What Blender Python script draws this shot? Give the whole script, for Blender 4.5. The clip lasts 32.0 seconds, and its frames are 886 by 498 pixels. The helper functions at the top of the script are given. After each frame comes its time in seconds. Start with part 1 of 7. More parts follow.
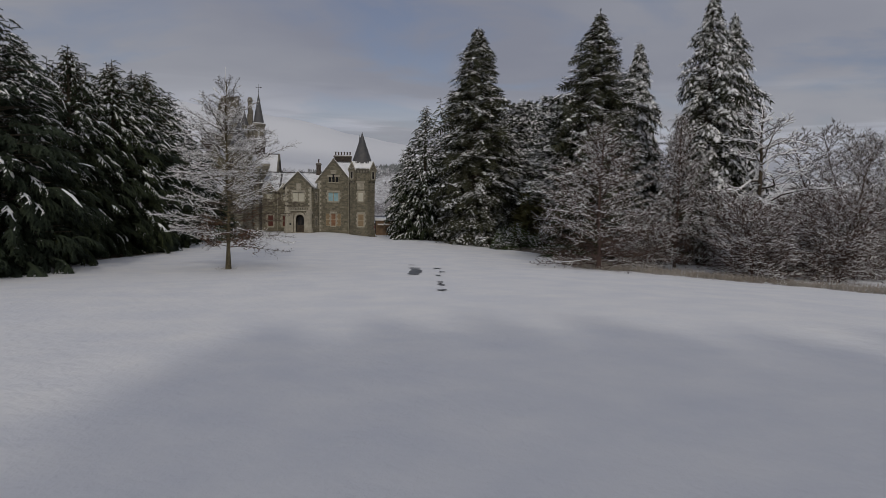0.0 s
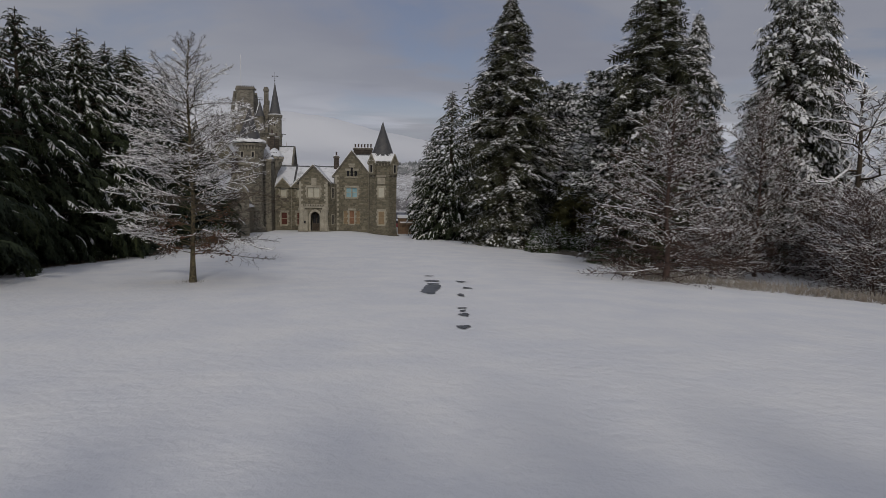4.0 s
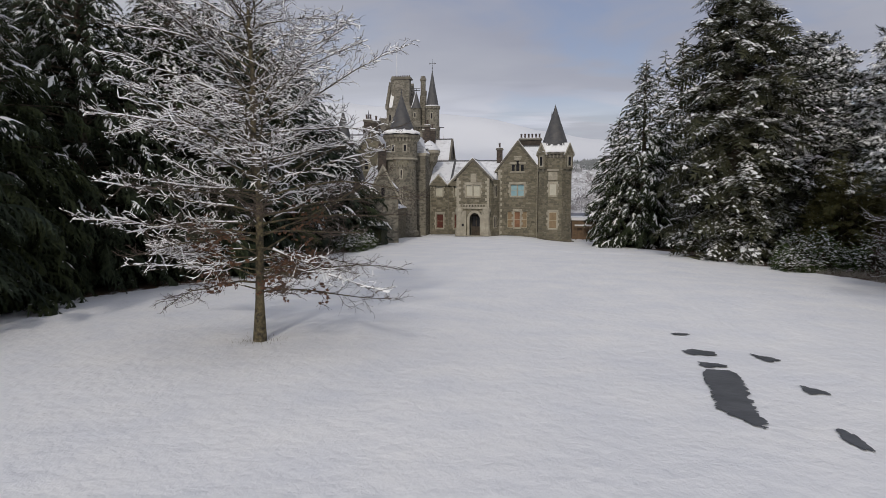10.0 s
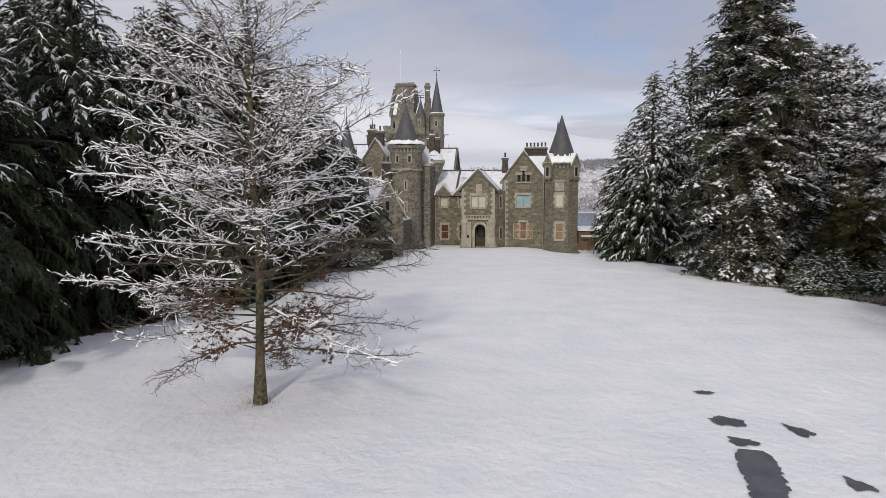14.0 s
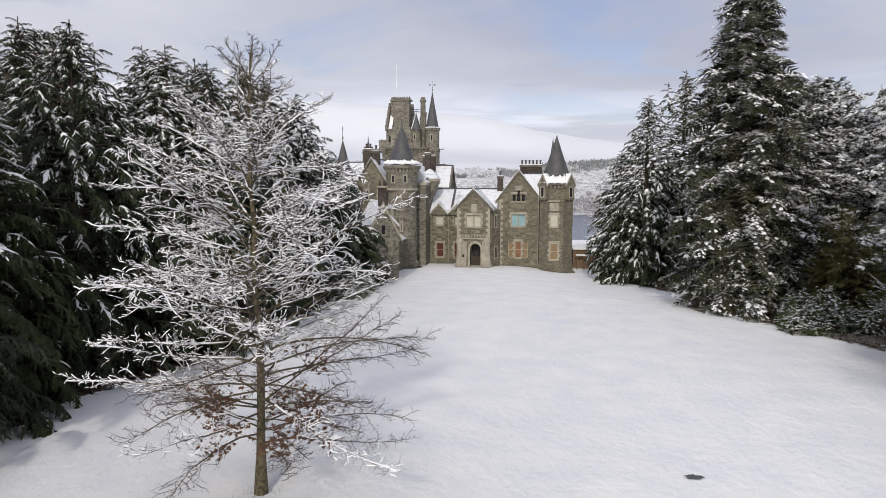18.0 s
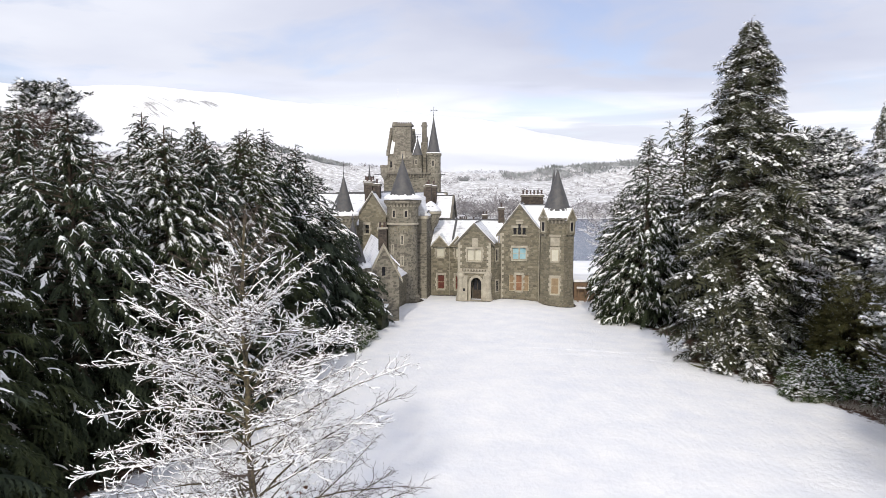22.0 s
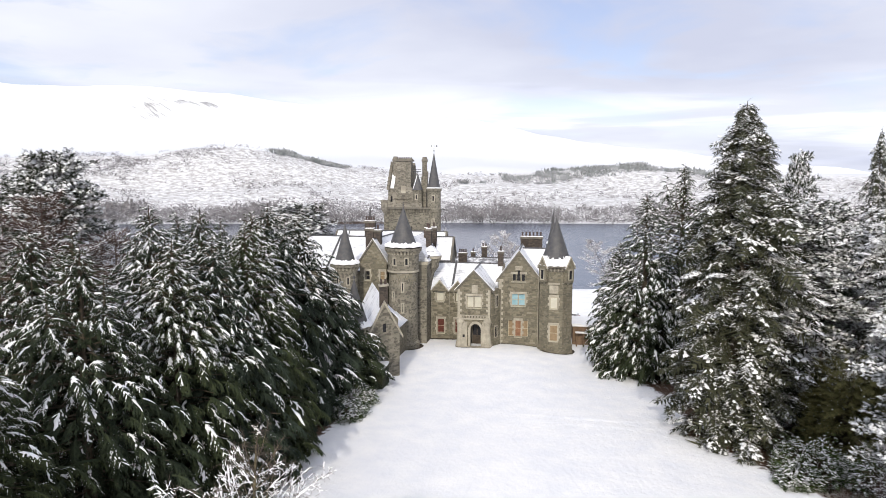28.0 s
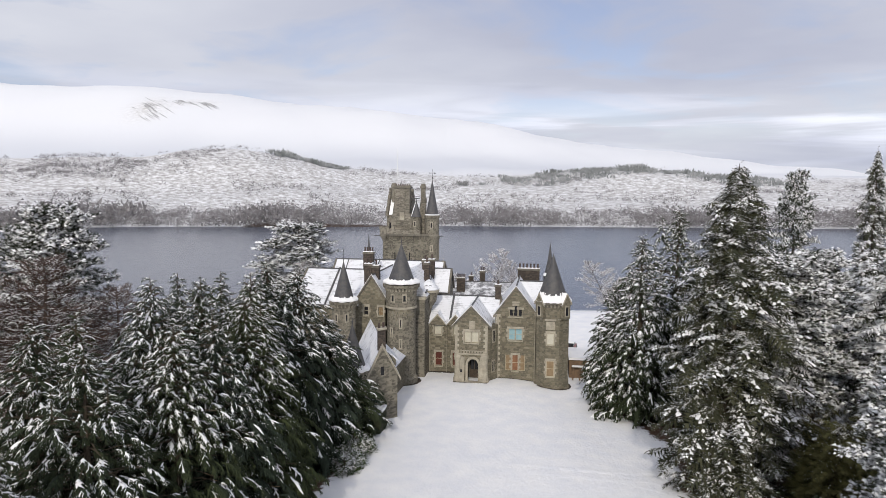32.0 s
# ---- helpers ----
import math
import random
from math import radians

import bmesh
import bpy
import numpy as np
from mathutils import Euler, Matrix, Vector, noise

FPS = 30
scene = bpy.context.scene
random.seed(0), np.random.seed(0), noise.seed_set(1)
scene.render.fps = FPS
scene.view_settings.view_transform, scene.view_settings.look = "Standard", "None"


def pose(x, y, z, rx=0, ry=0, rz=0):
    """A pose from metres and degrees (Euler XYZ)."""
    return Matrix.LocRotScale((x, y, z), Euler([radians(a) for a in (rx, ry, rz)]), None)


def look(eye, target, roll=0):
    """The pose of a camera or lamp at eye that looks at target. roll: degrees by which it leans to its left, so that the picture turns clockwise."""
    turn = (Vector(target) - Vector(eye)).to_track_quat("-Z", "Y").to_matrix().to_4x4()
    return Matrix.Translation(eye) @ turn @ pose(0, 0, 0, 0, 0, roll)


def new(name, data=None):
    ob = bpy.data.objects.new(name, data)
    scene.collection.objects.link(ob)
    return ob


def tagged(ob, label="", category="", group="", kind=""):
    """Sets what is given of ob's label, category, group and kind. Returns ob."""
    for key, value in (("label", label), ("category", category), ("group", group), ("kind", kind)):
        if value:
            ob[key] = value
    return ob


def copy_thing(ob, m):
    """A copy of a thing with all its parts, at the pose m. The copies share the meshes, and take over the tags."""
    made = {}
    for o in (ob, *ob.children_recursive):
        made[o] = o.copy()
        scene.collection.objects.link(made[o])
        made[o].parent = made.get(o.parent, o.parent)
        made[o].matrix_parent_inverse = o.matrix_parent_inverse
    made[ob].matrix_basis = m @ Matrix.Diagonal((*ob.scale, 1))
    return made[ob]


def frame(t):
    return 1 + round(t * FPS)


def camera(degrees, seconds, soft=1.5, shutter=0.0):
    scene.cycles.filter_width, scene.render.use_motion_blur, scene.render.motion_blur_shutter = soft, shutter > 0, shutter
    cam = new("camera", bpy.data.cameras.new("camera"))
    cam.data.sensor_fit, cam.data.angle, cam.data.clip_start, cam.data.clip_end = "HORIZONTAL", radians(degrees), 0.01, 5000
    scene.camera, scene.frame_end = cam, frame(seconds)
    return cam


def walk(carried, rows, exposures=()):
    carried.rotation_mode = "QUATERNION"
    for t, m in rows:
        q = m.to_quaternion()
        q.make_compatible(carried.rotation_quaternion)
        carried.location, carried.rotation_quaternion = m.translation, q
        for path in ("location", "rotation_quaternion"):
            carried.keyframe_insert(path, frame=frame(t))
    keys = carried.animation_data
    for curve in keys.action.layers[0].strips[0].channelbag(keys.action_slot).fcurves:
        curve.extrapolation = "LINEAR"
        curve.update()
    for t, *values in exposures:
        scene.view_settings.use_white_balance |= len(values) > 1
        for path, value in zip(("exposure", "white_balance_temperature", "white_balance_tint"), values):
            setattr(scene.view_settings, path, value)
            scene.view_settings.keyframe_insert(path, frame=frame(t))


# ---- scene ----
cam = camera(68.2, 32.0, soft=0.8)
PATH = [
    (0, (-7.351, -107.346, 7.282), (-6.792, -105.434, 7.1), 1.0),
    (0.5, (-7.026, -106.912, 7.385), (-6.467, -105.001, 7.2), 1.2),
    (1, (-6.799, -106.092, 7.37), (-6.239, -104.181, 7.183), 1.3),
    (1.5, (-6.406, -105.127, 7.233), (-5.849, -103.215, 7.049), 1.1),
    (2, (-6.031, -104.109, 7.221), (-5.474, -102.197, 7.035), 1.1),
    (2.5, (-5.75, -102.806, 7.168), (-5.19, -100.895, 6.982), 1.2),
    (4.5, (-4.063, -96.664, 6.9), (-3.712, -94.705, 6.703), 0.4),
    (5, (-3.668, -95.019, 6.865), (-3.525, -93.034, 6.666), 0.0),
    (5.5, (-3.334, -93.223, 6.814), (-3.265, -91.234, 6.615), -0.1),
    (6, (-3.064, -91.197, 6.716), (-3.022, -89.208, 6.517), -0.1),
    (6.5, (-2.89, -89.063, 6.642), (-2.86, -87.073, 6.444), -0.2),
    (7, (-2.875, -86.864, 6.622), (-2.851, -84.874, 6.423), -0.1),
    (7.5, (-2.921, -84.779, 6.588), (-2.906, -82.788, 6.392), -0.1),
    (8, (-3.099, -83.49, 6.528), (-3.086, -81.499, 6.333), 0.0),
    (8.5, (-3.34, -83.088, 6.446), (-3.328, -81.097, 6.25), 0.1),
    (9, (-3.557, -82.938, 6.394), (-3.548, -80.948, 6.198), 0.1),
    (9.5, (-3.686, -82.793, 6.369), (-3.683, -80.802, 6.174), 0.1),
    (10, (-3.716, -82.597, 6.385), (-3.723, -80.607, 6.19), 0.0),
    (10.5, (-3.746, -82.331, 6.498), (-3.762, -80.34, 6.303), -0.0),
    (11, (-3.771, -82.116, 6.636), (-3.791, -80.125, 6.441), 0.0),
    (11.5, (-3.794, -81.932, 6.788), (-3.815, -79.942, 6.593), -0.1),
    (12, (-3.861, -81.762, 6.933), (-3.882, -79.771, 6.738), -0.1),
    (12.5, (-3.889, -81.594, 7.117), (-3.911, -79.604, 6.922), -0.1),
    (13, (-3.934, -81.532, 7.303), (-3.956, -79.542, 7.108), -0.1),
    (13.5, (-3.945, -81.46, 7.519), (-3.965, -79.47, 7.323), -0.0),
    (14, (-3.898, -81.475, 7.774), (-3.916, -79.484, 7.578), -0.1),
    (14.5, (-3.894, -81.443, 8.028), (-3.908, -79.453, 7.831), -0.0),
    (16.5, (-3.93, -81.42, 9.314), (-3.937, -79.429, 9.116), -0.0),
    (17, (-3.995, -81.519, 9.645), (-3.999, -79.528, 9.448), 0.0),
    (17.5, (-4.026, -81.577, 9.951), (-4.027, -79.587, 9.754), 0.1),
    (18, (-3.97, -81.617, 10.292), (-3.972, -79.627, 10.094), 0.1),
    (18.5, (-3.798, -81.435, 10.592), (-3.802, -79.444, 10.397), 0.1),
    (19, (-3.726, -81.258, 11.068), (-3.734, -79.267, 10.874), 0.1),
    (19.5, (-3.762, -81.189, 11.614), (-3.771, -79.199, 11.42), 0.1),
    (20, (-3.841, -81.305, 12.192), (-3.848, -79.315, 11.997), 0.2),
    (20.5, (-3.788, -81.207, 12.73), (-3.797, -79.216, 12.537), 0.2),
    (21, (-3.766, -81.309, 13.303), (-3.778, -79.319, 13.109), 0.0),
    (21.5, (-3.679, -81.258, 13.854), (-3.692, -79.267, 13.659), 0.0),
    (22, (-3.751, -81.193, 14.354), (-3.761, -79.202, 14.16), 0.1),
    (22.5, (-3.716, -81.166, 14.852), (-3.727, -79.175, 14.659), 0.2),
    (23, (-3.844, -81.12, 15.418), (-3.853, -79.129, 15.224), 0.1),
    (23.5, (-3.905, -81.237, 15.969), (-3.916, -79.246, 15.775), 0.1),
    (24, (-3.871, -81.227, 16.419), (-3.883, -79.237, 16.226), 0.1),
    (24.5, (-3.848, -81.296, 16.681), (-3.859, -79.305, 16.49), 0.3),
    (25, (-3.807, -81.289, 17.113), (-3.817, -79.298, 16.919), 0.3),
    (25.5, (-3.708, -81.198, 17.463), (-3.72, -79.208, 17.271), 0.3),
    (27.5, (-3.962, -81.47, 19.554), (-3.971, -79.479, 19.363), 0.4),
    (28, (-3.858, -81.447, 20.243), (-3.866, -79.456, 20.05), 0.3),
    (28.5, (-3.761, -81.429, 20.728), (-3.769, -79.439, 20.535), 0.3),
    (29, (-3.698, -81.378, 21.253), (-3.704, -79.387, 21.061), 0.4),
    (29.5, (-3.691, -81.506, 22.001), (-3.698, -79.516, 21.807), 0.3),
    (30, (-3.721, -81.659, 22.652), (-3.726, -79.668, 22.459), 0.3),
    (30.5, (-3.742, -81.722, 23.311), (-3.746, -79.731, 23.117), 0.3),
    (31, (-3.686, -82.05, 24.014), (-3.693, -80.059, 23.82), 0.3),
    (31.5, (-3.681, -81.938, 24.641), (-3.687, -79.948, 24.447), 0.3),
    (32, (-3.687, -81.784, 24.866), (-3.693, -79.793, 24.673), 0.4),
]
EXPOSURES = [(0, -0.80), (2, -0.81), (5, -0.76), (6, -0.52), (8, -0.34), (10, -0.20), (12, 0.0), (14, 0.12), (17, 0.27), (20, 0.47), (25, 0.97), (28, 0.80), (30, 0.62), (32, 0.38)]
walk(cam, [(t, look(eye, target, roll)) for t, eye, target, roll in PATH], EXPOSURES)

# sun: low winter sun from behind the first camera, veiled by thin cloud
SUN_EL = radians(28)
sun_data = bpy.data.lights.new("sun", "SUN")
sun_data.energy, sun_data.angle, sun_data.color = 1.58, radians(2.2), (1.0, 0.93, 0.82)
sun = new("sun", sun_data)
sun.matrix_world = look((-14.3, -99, 100 * math.tan(SUN_EL)), (0, 0, 0))


def build_world():
    w = bpy.data.worlds.new("winter_sky")
    scene.world = w
    w.use_nodes = True
    nt = w.node_tree
    N, L = nt.nodes, nt.links
    N.clear()
    out, bg = N.new("ShaderNodeOutputWorld"), N.new("ShaderNodeBackground")
    sky = N.new("ShaderNodeTexSky")
    sky.sky_type, sky.sun_disc, sky.sun_elevation, sky.sun_rotation = "NISHITA", False, SUN_EL, math.pi + 0.14
    gain = N.new("ShaderNodeVectorMath"); gain.operation = "MULTIPLY"
    gain.inputs[1].default_value = (0.132, 0.12, 0.135)
    L.new(sky.outputs[0], gain.inputs[0])
    tc = N.new("ShaderNodeTexCoord")
    sep = N.new("ShaderNodeSeparateXYZ")
    L.new(tc.outputs["Generated"], sep.inputs[0])
    # clouds lie on a flat layer: divide the direction by its height
    up = N.new("ShaderNodeMath"); up.operation = "MAXIMUM"; up.inputs[1].default_value = 0.0
    L.new(sep.outputs["Z"], up.inputs[0])
    up2 = N.new("ShaderNodeMath"); up2.operation = "ADD"; up2.inputs[1].default_value = 0.12
    L.new(up.outputs[0], up2.inputs[0])
    comb = N.new("ShaderNodeCombineXYZ")
    for k in "XY":
        d = N.new("ShaderNodeMath"); d.operation = "DIVIDE"
        L.new(sep.outputs[k], d.inputs[0]); L.new(up2.outputs[0], d.inputs[1]); L.new(d.outputs[0], comb.inputs[k])
    mp = N.new("ShaderNodeMapping"); mp.inputs["Scale"].default_value = (0.62, 0.75, 1); mp.inputs["Rotation"].default_value = (0, 0, 0.35)
    mp.inputs["Location"].default_value = (3.3, 2.4, 0)
    L.new(comb.outputs[0], mp.inputs[0])
    n1 = N.new("ShaderNodeTexNoise"); n1.inputs["Scale"].default_value = 1.5; n1.inputs["Detail"].default_value = 7; n1.inputs["Roughness"].default_value = 0.52; n1.inputs["Distortion"].default_value = 0.5
    L.new(mp.outputs[0], n1.inputs["Vector"])
    cover = N.new("ShaderNodeValToRGB")
    cover.color_ramp.elements[0].position, cover.color_ramp.elements[1].position = 0.37, 0.50
    cover.color_ramp.elements[0].color = (0.42, 0.42, 0.42, 1)
    L.new(n1.outputs[0], cover.inputs[0])
    low = N.new("ShaderNodeMapRange"); low.inputs["From Min"].default_value, low.inputs["From Max"].default_value = 0.05, 0.17
    low.inputs["To Min"].default_value, low.inputs["To Max"].default_value = 1.0, 0.0
    L.new(up.outputs[0], low.inputs[0])
    full = N.new("ShaderNodeMath"); full.operation = "MAXIMUM"
    L.new(cover.outputs[0], full.inputs[0]); L.new(low.outputs[0], full.inputs[1])
    n2 = N.new("ShaderNodeTexNoise"); n2.inputs["Scale"].default_value = 0.8; n2.inputs["Detail"].default_value = 5
    L.new(mp.outputs[0], n2.inputs["Vector"])
    tone = N.new("ShaderNodeValToRGB")
    tone.color_ramp.elements[0].position, tone.color_ramp.elements[1].position = 0.34, 0.74
    tone.color_ramp.elements[0].color = (0.635, 0.67, 0.825, 1)
    tone.color_ramp.elements[1].color = (0.93, 0.955, 1.05, 1)
    lift = N.new("ShaderNodeMath"); lift.operation = "MULTIPLY_ADD"; lift.inputs[1].default_value = 0.06
    L.new(low.outputs[0], lift.inputs[0]); L.new(n2.outputs[0], lift.inputs[2]); L.new(lift.outputs[0], tone.inputs[0])
    dot = N.new("ShaderNodeVectorMath"); dot.operation = "DOT_PRODUCT"
    dot.inputs[1].default_value = Vector((-14.3, -99, 100 * math.tan(SUN_EL))).normalized()
    L.new(tc.outputs["Generated"], dot.inputs[0])
    glow = N.new("ShaderNodeMapRange"); glow.interpolation_type = "SMOOTHSTEP"
    glow.inputs["From Min"].default_value, glow.inputs["From Max"].default_value = -0.25, 1.0
    glow.inputs["To Min"].default_value, glow.inputs["To Max"].default_value = 0.90, 1.75
    L.new(dot.outputs["Value"], glow.inputs[0])
    lit = N.new("ShaderNodeVectorMath"); lit.operation = "SCALE"
    warm = N.new("ShaderNodeMix"); warm.data_type = "RGBA"; warm.blend_type = "MULTIPLY"; warm.inputs["B"].default_value = (1.0, 0.955, 0.84, 1)
    near = N.new("ShaderNodeMapRange"); near.inputs["From Min"].default_value = 0.0
    L.new(dot.outputs["Value"], near.inputs[0]); L.new(near.outputs[0], warm.inputs["Factor"]); L.new(tone.outputs[0], warm.inputs["A"])
    # long bright banks of cloud low over the hills
    bank_at = N.new("ShaderNodeMapping"); bank_at.inputs["Scale"].default_value = (2.2, 1.0, 26.0); bank_at.inputs["Location"].default_value = (0.35, 0.0, 0.4)
    L.new(tc.outputs["Generated"], bank_at.inputs[0])
    n3 = N.new("ShaderNodeTexNoise"); n3.inputs["Scale"].default_value = 1.3; n3.inputs["Detail"].default_value = 6; n3.inputs["Roughness"].default_value = 0.5; n3.inputs["Distortion"].default_value = 0.7
    L.new(bank_at.outputs[0], n3.inputs["Vector"])
    bank = N.new("ShaderNodeMapRange"); bank.interpolation_type = "SMOOTHSTEP"
    bank.inputs["From Min"].default_value, bank.inputs["From Max"].default_value = 0.42, 0.64
    L.new(n3.outputs[0], bank.inputs[0])
    belt = N.new("ShaderNodeValToRGB")
    belt.color_ramp.elements[0].position, belt.color_ramp.elements[1].position = 0.02, 0.16
    belt.color_ramp.elements[1].color = (0, 0, 0, 1)
    e = belt.color_ramp.elements.new(0.075); e.color = (1, 1, 1, 1)
    belt.color_ramp.elements[0].color = (0.25, 0.25, 0.25, 1)
    L.new(up.outputs[0], belt.inputs[0])
    banks = N.new("ShaderNodeMath"); banks.operation = "MULTIPLY"
    L.new(bank.outputs[0], banks.inputs[0]); L.new(belt.outputs[0], banks.inputs[1])
    shine = N.new("ShaderNodeMath"); shine.operation = "MULTIPLY_ADD"; shine.inputs[1].default_value, shine.inputs[2].default_value = 0.5, 1.0
    L.new(banks.outputs[0], shine.inputs[0])
    bright = N.new("ShaderNodeMath"); bright.operation = "MULTIPLY"
    L.new(shine.outputs[0], bright.inputs[0]); L.new(glow.outputs[0], bright.inputs[1])
    L.new(warm.outputs["Result"], lit.inputs[0]); L.new(bright.outputs[0], lit.inputs["Scale"])
    mix = N.new("ShaderNodeMix"); mix.data_type = "RGBA"
    L.new(full.outputs[0], mix.inputs["Factor"]); L.new(gain.outputs[0], mix.inputs["A"]); L.new(lit.outputs[0], mix.inputs["B"])
    L.new(mix.outputs["Result"], bg.inputs["Color"])
    bg.inputs["Strength"].default_value = 0.66
    L.new(bg.outputs[0], out.inputs[0])


build_world()


# ---- materials ----
def mat(name, col, rough=0.8, col2=None, scale=3.0, bump=0.0, bscale=20.0, metal=0.0, spec=0.3, rnd=0.0, detail=4, fine=0.25):
    """A surface of two mixed tones at a coarse and a fine scale, with fine relief."""
    m = bpy.data.materials.new(name)
    m.use_nodes = True
    nt = m.node_tree
    N, L = nt.nodes, nt.links
    b = N["Principled BSDF"]
    b.inputs["Roughness"].default_value, b.inputs["Metallic"].default_value = rough, metal
    b.inputs["Specular IOR Level"].default_value = spec
    tc = N.new("ShaderNodeTexCoord")
    col2 = col2 or tuple(c * 0.75 for c in col)
    n = N.new("ShaderNodeTexNoise"); n.inputs["Scale"].default_value = scale; n.inputs["Detail"].default_value = detail
    L.new(tc.outputs["Object"], n.inputs["Vector"])
    r = N.new("ShaderNodeValToRGB")
    r.color_ramp.elements[0].position, r.color_ramp.elements[1].position = 0.35, 0.65
    r.color_ramp.elements[0].color, r.color_ramp.elements[1].color = (*col, 1), (*col2, 1)
    L.new(n.outputs[0], r.inputs[0])
    n2 = N.new("ShaderNodeTexNoise"); n2.inputs["Scale"].default_value = bscale; n2.inputs["Detail"].default_value = 3
    L.new(tc.outputs["Object"], n2.inputs["Vector"])
    hs = N.new("ShaderNodeHueSaturation")
    ma = N.new("ShaderNodeMapRange"); ma.inputs["To Min"].default_value, ma.inputs["To Max"].default_value = 1 - fine, 1 + fine
    L.new(n2.outputs[0], ma.inputs[0])
    last = ma.outputs[0]
    if rnd:
        oi = N.new("ShaderNodeObjectInfo")
        mr = N.new("ShaderNodeMapRange"); mr.inputs["To Min"].default_value, mr.inputs["To Max"].default_value = 1 - rnd, 1 + rnd
        L.new(oi.outputs["Random"], mr.inputs[0])
        mu = N.new("ShaderNodeMath"); mu.operation = "MULTIPLY"
        L.new(last, mu.inputs[0]); L.new(mr.outputs[0], mu.inputs[1])
        last = mu.outputs[0]
    L.new(last, hs.inputs["Value"]); L.new(r.outputs[0], hs.inputs["Color"]); L.new(hs.outputs[0], b.inputs["Base Color"])
    if bump:
        bp = N.new("ShaderNodeBump"); bp.inputs["Strength"].default_value = bump; bp.inputs["Distance"].default_value = 0.05
        L.new(n2.outputs[0], bp.inputs["Height"]); L.new(bp.outputs[0], b.inputs["Normal"])
    return m


def stone_mat(name, tones, mortar, bw=0.62, bh=0.30):
    """Coursed rubble: stones of differing tone, pale joints, lichen and damp stains."""
    m = bpy.data.materials.new(name)
    m.use_nodes = True
    nt = m.node_tree
    N, L = nt.nodes, nt.links
    b = N["Principled BSDF"]; b.inputs["Roughness"].default_value = 0.9; b.inputs["Specular IOR Level"].default_value = 0.2
    tc = N.new("ShaderNodeTexCoord")
    sp = N.new("ShaderNodeSeparateXYZ"); L.new(tc.outputs["Object"], sp.inputs[0])
    # courses run along each wall: distance along the wall's own horizontal direction
    ge = N.new("ShaderNodeNewGeometry")
    vt = N.new("ShaderNodeVectorTransform"); vt.vector_type, vt.convert_from, vt.convert_to = "NORMAL", "WORLD", "OBJECT"
    L.new(ge.outputs["True Normal"], vt.inputs[0])
    cx = N.new("ShaderNodeVectorMath"); cx.operation = "CROSS_PRODUCT"; cx.inputs[0].default_value = (0, 0, 1)
    L.new(vt.outputs[0], cx.inputs[1])
    ad = N.new("ShaderNodeVectorMath"); ad.operation = "DOT_PRODUCT"
    L.new(cx.outputs[0], ad.inputs[0]); L.new(tc.outputs["Object"], ad.inputs[1])
    cb = N.new("ShaderNodeCombineXYZ"); L.new(ad.outputs["Value"], cb.inputs["X"]); L.new(sp.outputs["Z"], cb.inputs["Y"])
    wob = N.new("ShaderNodeTexNoise"); wob.inputs["Scale"].default_value = 1.7; wob.inputs["Detail"].default_value = 2
    L.new(tc.outputs["Object"], wob.inputs["Vector"])
    wm = N.new("ShaderNodeVectorMath"); wm.operation = "MULTIPLY_ADD"; wm.inputs[1].default_value = (0.07, 0.06, 0)
    L.new(wob.outputs["Color"], wm.inputs[0]); L.new(cb.outputs[0], wm.inputs[2])
    br = N.new("ShaderNodeTexBrick")
    br.inputs["Scale"].default_value = 1.0; br.inputs["Brick Width"].default_value = bw; br.inputs["Row Height"].default_value = bh
    br.inputs["Mortar Size"].default_value = 0.022; br.inputs["Mortar Smooth"].default_value = 0.4; br.inputs["Bias"].default_value = 0.0
    br.offset, br.squash, br.squash_frequency = 0.43, 0.7, 3
    br.inputs["Color1"].default_value, br.inputs["Color2"].default_value = (*tones[0], 1), (*tones[1], 1)
    br.inputs["Mortar"].default_value = (*mortar, 1)
    L.new(wm.outputs[0], br.inputs["Vector"])
    # single stones of a third tone
    v = N.new("ShaderNodeTexVoronoi"); v.inputs["Scale"].default_value = 3.2
    st = N.new("ShaderNodeVectorMath"); st.operation = "MULTIPLY"; st.inputs[1].default_value = (1, 1.7, 1)
    L.new(wm.outputs[0], st.inputs[0]); L.new(st.outputs[0], v.inputs["Vector"])
    cr = N.new("ShaderNodeValToRGB"); cr.color_ramp.interpolation = "CONSTANT"
    cr.color_ramp.elements[0].color, cr.color_ramp.elements[1].color = (0, 0, 0, 1), (0.6, 0.6, 0.6, 1)
    cr.color_ramp.elements[1].position = 0.72
    sc = N.new("ShaderNodeSeparateColor"); L.new(v.outputs["Color"], sc.inputs[0]); L.new(sc.outputs[0], cr.inputs[0])
    mx = N.new("ShaderNodeMix"); mx.data_type = "RGBA"; mx.inputs["B"].default_value = (*tones[2], 1)
    L.new(cr.outputs[0], mx.inputs["Factor"]); L.new(br.outputs["Color"], mx.inputs["A"])
    stn = N.new("ShaderNodeTexNoise"); stn.inputs["Scale"].default_value = 0.33; stn.inputs["Detail"].default_value = 6; stn.inputs["Roughness"].default_value = 0.65
    L.new(tc.outputs["Object"], stn.inputs["Vector"])
    sr = N.new("ShaderNodeMapRange"); sr.inputs["From Min"].default_value, sr.inputs["From Max"].default_value = 0.3, 0.7
    sr.inputs["To Min"].default_value, sr.inputs["To Max"].default_value = 0.8, 1.2
    L.new(stn.outputs[0], sr.inputs[0])
    hs = N.new("ShaderNodeHueSaturation"); L.new(sr.outputs[0], hs.inputs["Value"]); L.new(mx.outputs["Result"], hs.inputs["Color"])
    L.new(hs.outputs[0], b.inputs["Base Color"])
